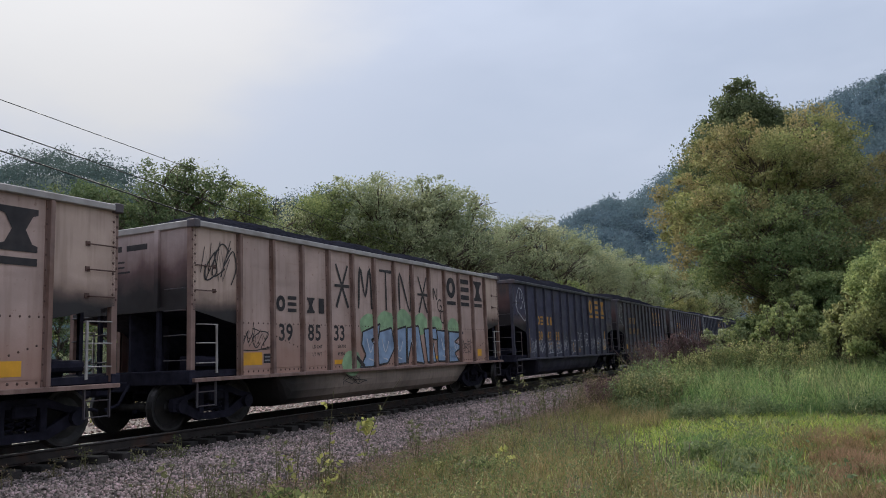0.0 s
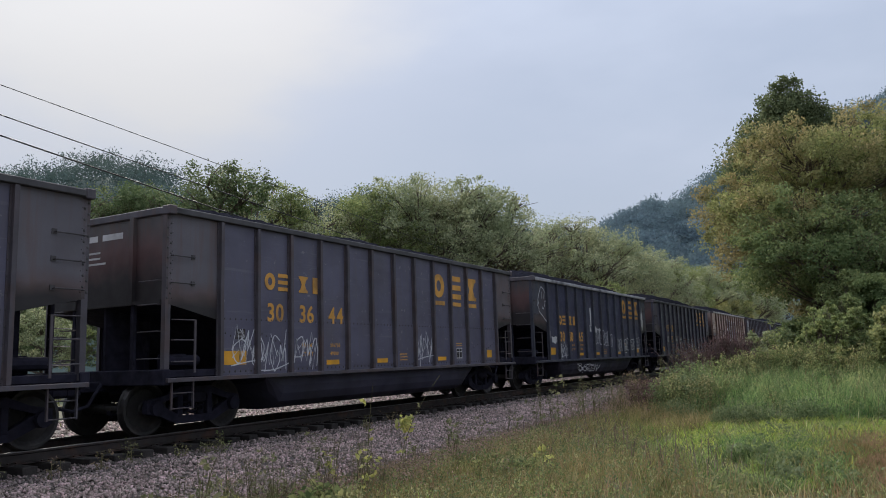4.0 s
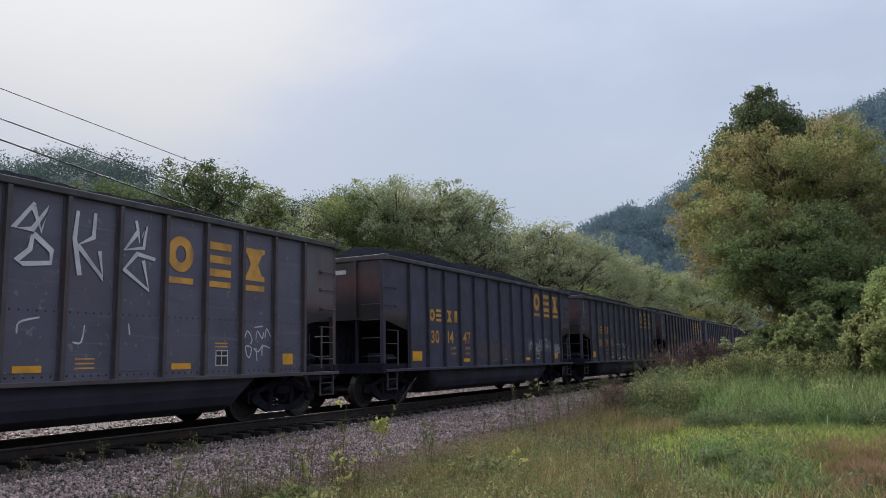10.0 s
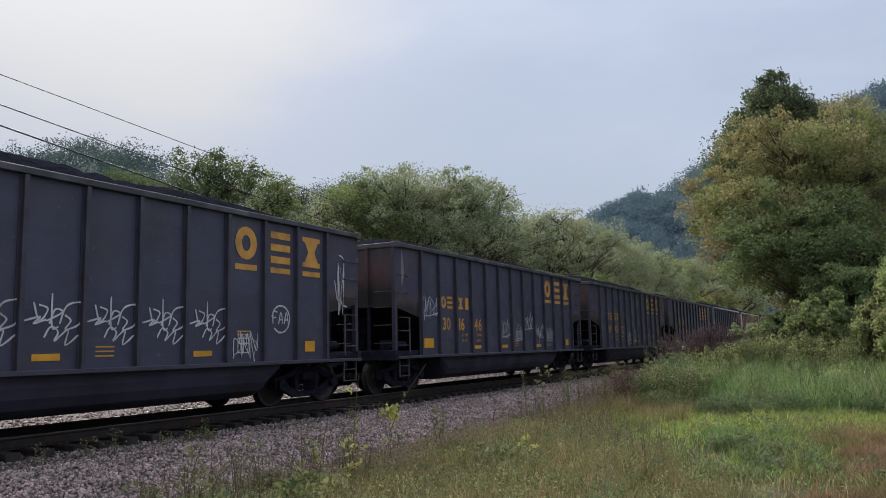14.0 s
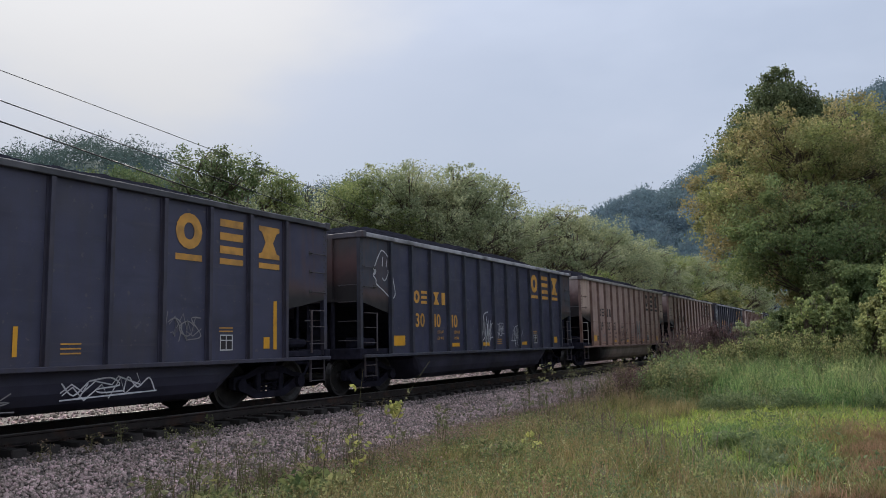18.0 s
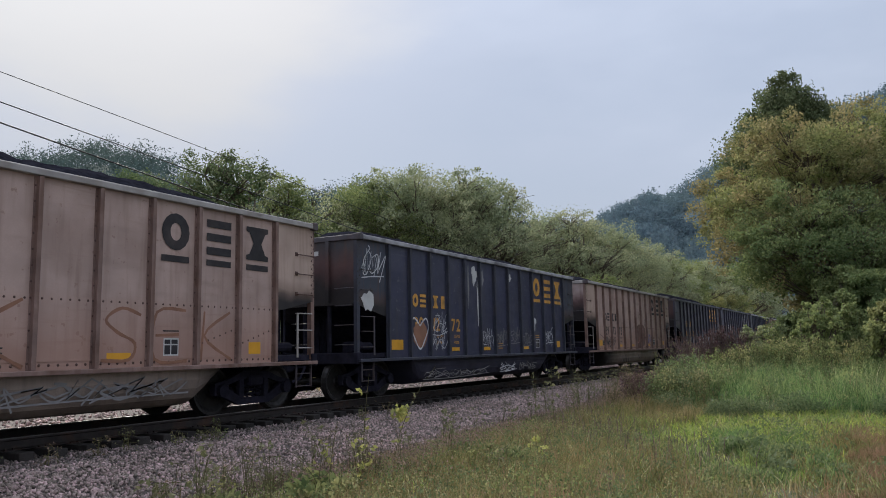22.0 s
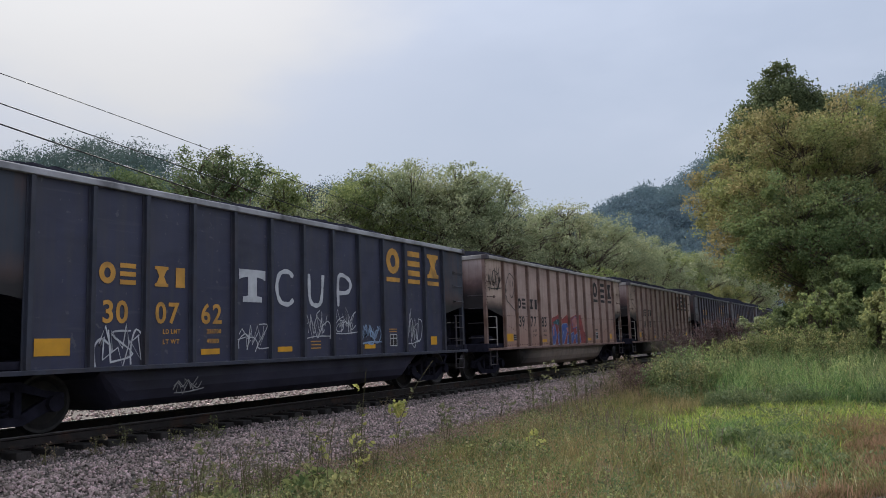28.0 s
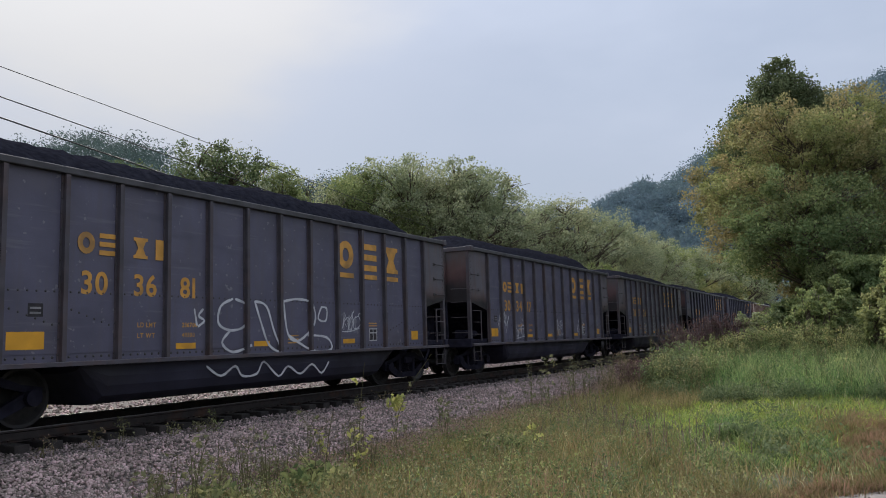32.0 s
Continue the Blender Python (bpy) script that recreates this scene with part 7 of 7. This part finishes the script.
    return 17.4 + 0.5 * np.maximum(0, 1.8 - y) + 0.6 * np.maximum(0, y - 3.0) + np.abs(r.normal(0.1, 0.3, n)), y


def stems(r, n):
    x = r.uniform(10.0, 16.0, n)
    return x, 1.9 + 0.53 * (x - 9.4) + r.normal(0.3, 0.6, n)


def edge(r, n):
    x = 4.0 + 30.0 * r.uniform(0, 1, n) ** 1.4
    return x, np.array([toe(a) for a in x]) + r.normal(0, 0.35, n)


blades("weedy_grass", "knee-high olive weedy grass on the verge", GRASS_OLIVE, 84000, verge, (0.10, 0.42), 0.008, 31, 0.6)
blades("weedy_grass", "dry seed-headed grass among the verge weeds", GRASS_DRY, 14000, verge, (0.2, 0.55), 0.006, 32, 0.5)
blades("weedy_grass", "fresh green shoots among the verge weeds", GRASS_MOWN, 8000, verge, (0.10, 0.32), 0.009, 41, 0.8)
blades("short_grass", "bright green short grass on the mown verge", GRASS_MOWN, 100000, bright_lawn, (0.06, 0.22), 0.012, 33, 1.1)
blades("short_grass", "duller green grass mixed into the mown verge", GRASS_OLIVE, 20000, lawn, (0.08, 0.30), 0.011, 42, 0.9)
blades("short_grass", "lush yellow-green grass before the bank", GRASS_LUSH, 34000, lush, (0.08, 0.26), 0.012, 44, 1.0)
blades("dry_grass", "patch of dry orange-brown grass", GRASS_DRY, 34000, dry, (0.08, 0.28), 0.011, 34, 0.5)
blades("tall_grass", "waist-high green grass on the bank", GRASS_TALL, 125000, bank, (0.3, 0.85), 0.013, 35, 0.6)
blades("tall_grass", "yellowing seed stems over the bank grass", GRASS_DRY, 3500, bank, (0.4, 0.95), 0.009, 43, 0.4)
blades("dry_stalks", "sparse brown stalks along the ballast edge", STALK, 3500, edge, (0.12, 0.5), 0.008, 36, 0.35)
blades("dry_grass", "thin dry grass creeping into the ballast", GRASS_DRY, 9000, edge, (0.08, 0.28), 0.008, 37, 0.5)
blades("weedy_grass", "scattered blades coloured pale as sunlit glints in the verge", GRASS_SUNLIT, 4000, verge, (0.12, 0.45), 0.007, 93, 0.8)
blades("short_grass", "scattered blades coloured pale as sunlit glints in the short grass", GRASS_SUNLIT, 5000, lawn, (0.08, 0.25), 0.009, 94, 1.0)
blades("tall_grass", "scattered blades coloured pale as sunlit glints on the bank", GRASS_SUNLIT, 2200, bank, (0.3, 0.8), 0.012, 95, 0.6)
blades("far_grass", "rough grass beyond the bank", GRASS_TALL, 16000, lambda r, n: (r.uniform(40, 110, n), r.uniform(-25, 8.0, n)), (0.6, 1.3), 0.05, 38, 0.3)
blades("far_grass", "rough grass between the track and the wood", GRASS_OLIVE, 22000, lambda r, n: (r.uniform(0, 120, n), r.uniform(17.8, 42.0, n)), (0.5, 1.2), 0.05, 39, 0.3)


def herbs(name, label, material, n, place, height, spread, per, size, seed):
    """Low leafy weeds among the grass: small sprays of leaves in tufts, gaps between."""
    r = np.random.default_rng(seed)
    x, y = place(r, n)
    m = np.array([noise.noise(Vector((a * 1.1, b * 1.1, seed * 1.7))) + 0.7 * noise.noise(Vector((a * 3.4, b * 3.4, seed * 2.3))) for a, b in zip(x, y)])
    keep = m > r.uniform(-0.35, 0.2, len(x))
    x, y, m = x[keep], y[keep], m[keep]
    z = np.array([ground_z(a, b) for a, b in zip(x, y)]) + r.uniform(*height, len(x)) * (0.75 + 0.6 * m) * np.array([max(0.25, min(1.0, 0.3 + 0.5 * (toe(a) - b))) if a < 26 else 1.0 for a, b in zip(x, y)])
    v, f = leaf_cloud(np.stack([x, y, z], -1), spread, per, size, r, 0.8)
    thing(name, label, "weed", mesh_of(name, v, f, material), kind="stuff")


def flank(r, n):
    """The brownish belt of dry weeds between grass and ballast."""
    x = 7.0 + 22.0 * r.uniform(0, 1, n) ** 1.2
    low = np.where(x > 17.5, 5.0 + 0.19 * (x - 18.6), 9.0)
    top = np.array([toe(a) for a in x])
    return x, np.where(x > 17.5, low + (top - low + 0.2) * r.uniform(0, 1, n), top - np.abs(r.normal(0, 0.8, n)) + 0.3)


blades("weedy_grass", "olive grass filling in at the foot of the bank", GRASS_OLIVE, 9000, lambda r, n: (r.uniform(14.5, 20.0, n), r.uniform(3.4, 6.0, n)), (0.15, 0.5), 0.011, 47, 0.6)
herbs("low_weeds", "small-leaved olive weeds through the verge grass", WEED_OLIVE, 5200, verge, (0.06, 0.42), 0.06, 14, 0.014, 81)
herbs("low_weeds", "fresh green clover-like weeds in the verge", LEAVES["green"], 900, verge, (0.04, 0.3), 0.05, 12, 0.014, 82)
herbs("low_weeds", "dark green weeds low in the verge", LEAVES["dull"], 4200, verge, (0.03, 0.30), 0.07, 14, 0.016, 83)
herbs("low_weeds", "broad green weed leaves among the short grass", LEAVES["bright"], 1600, lawn, (0.03, 0.16), 0.05, 10, 0.018, 84)
herbs("low_weeds", "dark green weeds low in the short grass", LEAVES["dull"], 3000, lawn, (0.02, 0.13), 0.06, 12, 0.018, 85)
herbs("bank_weeds", "leafy green weeds through the bank grass", LEAVES["green"], 2600, bank, (0.15, 0.75), 0.09, 13, 0.026, 86)
herbs("bank_weeds", "dark green weeds in the bank grass", LEAVES["dull"], 2600, bank, (0.05, 0.5), 0.11, 13, 0.03, 87)
# dark leaf band stands in for the shade under the bank's front edge
herbs("bank_weeds", "dark weeds painting in the shade along the foot of the bank", LEAVES["dull"], 1500, foot, (0.03, 0.4), 0.09, 14, 0.024, 92)
herbs("dry_weeds", "purplish dry weeds along the ballast edge", WEED_PLUM, 10000, flank, (0.03, 0.42), 0.07, 12, 0.013, 88)
blades("dry_grass", "dry reddish grass in a belt along the ballast", GRASS_DRY, 16000, flank, (0.12, 0.45), 0.008, 46, 0.6)
blades("dry_stalks", "reddish dry stalks between grass and ballast", WEED_PLUM, 5000, flank, (0.08, 0.42), 0.007, 89, 0.5)
blades("dry_stalks", "dark dry flower stalks standing in the verge", STALK, 800, stems, (0.3, 0.7), 0.012, 90, 0.3)
blades("rank_grass", "ranker dark green grass in patches", GRASS_TALL, 15000, rank, (0.12, 0.32), 0.013, 91, 1.0)
herbs("low_weeds", "dark broad-leaved weeds in the rank grass", LEAVES["dull"], 900, rank, (0.04, 0.2), 0.05, 10, 0.03, 45)

blades("weedy_grass", "weedy grass between the path and the ballast", GRASS_OLIVE, 26000, lambda r, n: (r.uniform(-10, 4.6, n), r.uniform(1.3, 6.3, n)), (0.08, 0.35), 0.014, 96, 0.7)
blades("short_grass", "rough grass on the far side of the path", GRASS_MOWN, 26000, lambda r, n: (r.uniform(-10, 20, n), r.uniform(-12, -4.6, n)), (0.08, 0.3), 0.016, 97, 0.8)


def path_edge(r, n):
    x = r.uniform(6.5, 9.6, n)
    return x, 1.25 - 1.25 * np.maximum(0, x - 7.8) + r.normal(0.05, 0.22, n)


blades("dry_grass", "dry grass straggling over the edge of the path", GRASS_DRY, 7000, path_edge, (0.04, 0.2), 0.010, 98, 0.9)
blades("weedy_grass", "olive grass straggling over the edge of the path", GRASS_OLIVE, 6000, path_edge, (0.05, 0.22), 0.010, 99, 0.8)

path_outline = (-6.0, 9.6, lambda x: -4.5, lambda x: 1.3 - 1.25 * max(0, x - 7.8) + 0.3 * bumps(x, 3, 0.8, 1.0))
ribbon("gravel_path", "pale gravel path edge beside the dry grass", "path", path_outline, PATH, 0.03)
pv, pf = stones(7000, lambda r, n: r.uniform(-5, 9.3, n), lambda r, x: r.uniform(-2.2, 1.0, len(x)) - 1.0 * np.maximum(0, x - 7.8), 0.012, 6)
pv[:, 2] -= 0.02
thing("path_gravel", "loose pale grit on the path", "gravel", mesh_of("path_gravel", pv, pf, PATH), kind="stuff")


def weed(at, height, leaf, count, seed, label, stems=2, leaf_size=0.045, wide=0.0, low=0.35, per=3):
    """A branching wayside weed: thin bent stems with drooping leaves."""
    r = np.random.default_rng(seed)
    x, y = at
    ob = thing("weed", label, "weed", at=(x, y, ground_z(x, y)))
    wood, centres = Build(), []
    for s in range(stems):
        b = r.normal(0, 0.12, 2) * height
        h = height * r.uniform(0.75, 1.0)
        o = r.normal(0, 1, 2) * wide
        pts = [(o[0] + b[0] * u * u, o[1] + b[1] * u * u, h * u - 0.02) for u in np.linspace(0, 1, 6)]
        wood.tube(pts, [0.006, 0.0055, 0.005, 0.004, 0.003, 0.002], 5)
        for u in r.uniform(low, 1.0, count):
            p = np.array([o[0] + b[0] * u * u, o[1] + b[1] * u * u, h * u])
            q = p + r.normal(0, 0.07, 3) * (1, 1, 0.5)
            wood.tube([tuple(p), tuple(q)], 0.0022, 4)
            centres.append(q)
    tagged(part("stem", wood.mesh("stem", STEM), ob), kind="stuff")
    v, f = leaf_cloud(np.array(centres), 0.025 if per < 4 else 0.05, per, leaf_size, r)
    part("leaves", mesh_of("leaves", v, f, leaf), ob)


def leafy_patch(at, w, h, leaf, seed, low=0.05):
    """A low sprawl of broad weed leaves."""
    r = np.random.default_rng(seed)
    n = 60 if low < 0.1 else 9
    c = np.stack([r.normal(0, w * 0.4, n), r.normal(0, w * 0.4, n), r.uniform(low, h, n)], -1)
    v, f = leaf_cloud(c, 0.05, 6, 0.05, r)
    v[:, 2] = np.maximum(v[:, 2], 0.01)
    ob = thing("leafy_weed", "low sprawling weed with broad yellow-green leaves", "weed", at=(*at, ground_z(*at)))
    part("leaves", mesh_of("leaves", v, f, leaf), ob)


YEL, GRN = "spindly roadside weed with yellowing leaves", "spindly roadside weed with dull green leaves"
weed((8.85, 5.65), 0.85, LEAF_YELLOW, 3, 1, YEL, 2, 0.03)
leafy_patch((8.87, 5.63), 0.11, 0.85, LEAF_YELLOW, 430, 0.72)
weed((8.0, 5.65), 1.42, LEAF_YELLOW, 4, 2, YEL, 1, 0.038)
weed((8.7, 5.65), 1.5, LEAF_WEED, 2, 3, GRN, 1, 0.02)
weed((13.7, 5.35), 1.3, LEAF_WEED, 16, 4, GRN, 1, 0.035)
weed((5.9, 6.25), 0.75, LEAF_WEED, 5, 5, GRN, 2, 0.022)
weed((9.6, 3.95), 0.55, LEAF_YELLOW, 5, 6, YEL, 2, 0.04)
weed((7.6, 5.4), 0.6, LEAF_YELLOW, 8, 7, YEL, 2, 0.035)
rw = np.random.default_rng(77)
for i in range(34):
    x = 5.0 + 16.0 * rw.uniform() ** 1.3
    y = toe(x) - abs(rw.normal(0, 0.7)) + 0.15
    weed((x, y), rw.uniform(0.4, 0.85), LEAF_WEED if rw.uniform() < 0.95 else LEAF_YELLOW, int(rw.integers(3, 8)), 100 + i, "low weed at the ballast edge", 2, rw.uniform(0.02, 0.035))
for i in range(26):
    x = 14.0 + 26.0 * rw.uniform()
    weed((x, toe(x) - abs(rw.normal(0, 0.9))), rw.uniform(0.7, 1.3), LEAF_WEED, int(rw.integers(6, 14)), 160 + i, "tall weed on the grassy bank", 3, 0.022)


for i in range(16):
    x = 5.2 + 3.4 * rw.uniform()
    weed((x, toe(x) - 0.1 - 0.9 * rw.uniform()), rw.uniform(0.45, 0.85), (WEED_PLUM, STALK, LEAF_WEED)[i % 3], 9, 620 + i, "thin brown seeding weed beside the ballast", 3, 0.014, 0.05, 0.3)
for i in range(12):
    x = 4.6 + 13.0 * rw.uniform()
    weed((x, 9.5 + 0.7 * rw.uniform()), rw.uniform(0.22, 0.5), (LEAF_WEED, WEED_PLUM, WEED_OLIVE)[i % 3], 7, 640 + i, "small weed growing out of the ballast shoulder", 3, 0.02, 0.04, 0.2)

for i, (x, y) in enumerate(((6.9, 5.55), (5.6, 5.7), (9.7, 4.6))):
    leafy_patch((x, y), 0.4, 0.25, WEED_OLIVE, 400 + i)

for i in range(44):
    x = 18.2 + 15.0 * rw.uniform()
    y = 0.2 + (4.6 + 0.19 * (x - 18.6)) * rw.uniform() ** 0.7
    weed((x, y), rw.uniform(0.55, 1.0), WEED_OLIVE if rw.uniform() < 0.6 else LEAVES["dull"], int(rw.integers(5, 11)), 220 + i, "leafy weed standing out of the bank grass", 3, 0.022)


def shrub(at, h, w, leaf, seed, label, lobes_n=34, size=0.06, per=60):
    """A wild shrub: many small sprays of leaves, some reaching out of the mass."""
    r = np.random.default_rng(seed)
    lobes = []
    for i in range(int(lobes_n * 1.5)):
        a, k, u = r.uniform(0, 2 * math.pi), r.uniform(0.15, 1.0) ** 0.7, r.uniform(0.08, 1.0)
        reach = w * 0.5 * k * (1.0 - 0.55 * u * u)
        lobes.append((reach * math.cos(a), reach * math.sin(a), h * (0.12 + 0.8 * u * r.uniform(0.75, 1.08)), w * r.uniform(0.03, 0.08), h * r.uniform(0.035, 0.085)))
    n = 8 / max(1e-3, float(np.mean([l[3] ** 2 * l[4] / 4 for l in lobes])))
    plant("shrub", label, "shrub", (at[0], at[1], ground_z(*at)), tree_meshes(seed, h, lobes, leaf, n, per, size, 0.04, 0.75, True, (0.4, 0.95)))


BRIGHT, PALE, DARK = "bright green wild shrub beside the grassy bank", "pale olive wild shrub near the track", "dark green undergrowth at the big tree's foot"
shrub((26.2, -2.0), 3.7, 4.6, "bright", 51, BRIGHT, 66, 0.042, 95)
shrub((26.6, -0.45), 2.6, 2.1, "bright", 52, BRIGHT, 44, 0.05, 55)
shrub((29.0, 1.0), 2.5, 2.2, "deep", 60, DARK, 40, 0.040, 60)
shrub((26.9, 1.65), 2.3, 1.75, "green", 53, "loose grey-green wild shrub on the bank", 34, 0.05, 12)
shrub((27.6, 1.5), 2.1, 1.6, "deep", 62, DARK, 30, 0.05, 40)
shrub((35.5, 4.4), 1.6, 2.4, "dusty", 54, PALE, 30, 0.053)
shrub((34.0, -4.5), 6.2, 6.0, "deep", 55, DARK, 60, 0.06, 80)
shrub((22.5, -4.6), 3.6, 3.8, "bright", 56, BRIGHT, 44, 0.045, 80)
shrub((37.0, 0.2), 4.2, 5.0, "deep", 57, DARK, 60, 0.055, 80)
shrub((41.0, 3.4), 2.2, 3.0, "deep", 61, DARK, 44, 0.055, 80)

# the thicket of tall weeds along the top of the bank
THICKET = "tall olive weed with pale seed heads on the bank"
for i in range(34):
    y = 4.4 - 5.0 * rw.uniform()
    x = 24.6 + 1.6 * rw.uniform() - 0.2 * y
    weed((x, y), rw.uniform(0.75, 1.15), (WEED_OLIVE, LEAVES["lime"], WEED_OLIVE, LEAVES["green"])[i % 4], 12, 500 + i, "olive weed along the top of the bank", 7, 0.026, 0.16, 0.25, 5)
for i in range(9):
    x, y = 25.6 + 0.8 * rw.uniform(), 2.45 + 1.1 * rw.uniform()
    weed((x, y), rw.uniform(1.35, 1.95), (LEAVES["green"], LEAVES["dull"], WEED_OLIVE)[i % 3], 7, 540 + i, THICKET, 3, 0.034, 0.1, 0.45, 7)
for i in range(20):
    x, y = 18.7 + 2.6 * rw.uniform(), 3.5 + 1.5 * rw.uniform()
    weed((x, y), rw.uniform(0.6, 1.05), (LEAVES["dull"], LEAVES["deep"], LEAVES["dull"], WEED_OLIVE)[i % 4], 12, 560 + i, "dark bushy weed at the bank's end", 8, 0.028, 0.16, 0.08, 6)
for i in range(10):
    x, y = 18.8 + 2.2 * rw.uniform(), 5.0 + 0.7 * rw.uniform()
    weed((x, y), rw.uniform(0.6, 0.95), SEED_DARK, 14, 600 + i, "dark reddish dry weed beside the ballast", 4, 0.018, 0.08, 0.25, 5)
for i in range(9):
    x, y = 16.5 + 4.5 * rw.uniform(), 5.3 + 0.7 * rw.uniform()
    weed((x, y), rw.uniform(0.6, 1.05), WEED_PLUM, 12, 590 + i, "purplish dry weed beside the ballast", 5, 0.016, 0.1, 0.3, 5)


def dead_bush(at, h, w, seed, stems, heads=4):
    """A bush of bare reddish-brown stalks, forked at the top, with seed heads."""
    r = np.random.default_rng(seed)
    ob = thing("dead_bush", "bare reddish-brown bush of dry stalks and seed heads", "bush", at=(*at, ground_z(*at)))
    b, tips = Build(), []
    for _ in range(stems):
        p = r.normal(0, w * 0.2, 2)
        q = p + r.normal(0, w * 0.24, 2)
        hh = h * r.uniform(0.55, 1.0)
        b.tube([(p[0], p[1], -0.05), ((p[0] + q[0]) / 2, (p[1] + q[1]) / 2, hh * 0.6), (q[0], q[1], hh)], [0.014, 0.010, 0.005], 4)
        for u in r.uniform(0.45, 0.95, heads):
            fork = np.array((p[0] + (q[0] - p[0]) * u, p[1] + (q[1] - p[1]) * u, hh * u))
            tip = fork + r.normal(0, 1, 3) * (0.08, 0.08, 0.05) + (0, 0, 0.1)
            b.tube([tuple(fork), tuple(tip)], [0.006, 0.004], 4)
            tips.append(tip)
    tagged(part("brushwood", b.mesh("brushwood", STALK), ob), kind="stuff")
    v, f = leaf_cloud(np.array(tips), 0.03, 6, 0.024, r)
    tagged(part("seed_spray", mesh_of("seed_spray", v, f, SEED_DARK), ob), kind="stuff")


dead_bush((25.0, 4.6), 1.35, 0.8, 61, 44)
dead_bush((25.2, 4.2), 1.5, 0.8, 62, 48)
dead_bush((25.3, 3.7), 1.4, 0.8, 63, 44)
dead_bush((24.9, 5.25), 1.5, 0.7, 67, 26, 2)
dead_bush((33.0, 6.9), 1.7, 2.0, 66, 80)
dead_bush((21.5, 5.9), 0.62, 1.1, 64, 60)
dead_bush((24.5, 6.5), 0.5, 1.2, 65, 40)

# ---- overhead cables across the track ----
for a, b, k, radius in ((11.64, -0.0583, -0.00033, 0.015), (11.02, -0.0925, 0.00008, 0.021), (10.63, -0.1182, 0.00037, 0.028)):
    pts = [(x, 25.0, a + b * x + k * x * x) for x in range(-30, 66, 3)]
    thing("overhead_cable", "black overhead utility cable sagging along the track", "cable", Build().tube(pts, radius, 6).mesh("overhead_cable", CABLE, True), group="overhead cables")


# ---- moving things ----
def gone(t):
    """How far the train has rolled at t seconds: a steady 12 m/s."""
    return -(12.03 * t + 0.00125 * t * t)


# where each car's front end stands at the start
FRONTS = [-5.66, 10.45, 26.3, 41.8, 57.04, 72.63, 88.78, 104.91, 121.01, 136.83, 152.93, 169.04, 185.16, 200.94, 216.3, 231.76, 247.59, 263.65, 279.7, 295.74, 311.87, 327.45, 343.18, 359.18, 375.19, 391.28, 406.61]
while len(FRONTS) < len(CARS):
    FRONTS.append(FRONTS[-1] + (15.5 if ROSTER[len(FRONTS) - 1][0] == "grey" else 16.1))


def motions():
    for start, car in zip(FRONTS, CARS):
        walk(car, [(t / 2, pose(start + gone(t / 2), TRACK_Y, 0)) for t in range(0, 65)])
    # the wheels roll without slipping: all leading and all trailing axles turn alike
    firsts = {}
    for car in CARS:
        for truck in (o for o in car.children if o.name.startswith("truck")):
            for axle in (o for o in truck.children if o.name.startswith("wheelset")):
                lead = axle.location.x < 0
                if lead not in firsts:
                    x, z = axle.location.x, axle.location.z
                    walk(axle, [(n / 30, pose(x, 0, z, 0, math.degrees((gone(n / 30) - gone(0)) / 0.457), 0)) for n in range(0, 961)])
                    firsts[lead] = axle
                else:
                    axle.rotation_mode = "QUATERNION"
                    axle.animation_data_create()
                    axle.animation_data.action = firsts[lead].animation_data.action
                    axle.animation_data.action_slot = firsts[lead].animation_data.action_slot


motions()
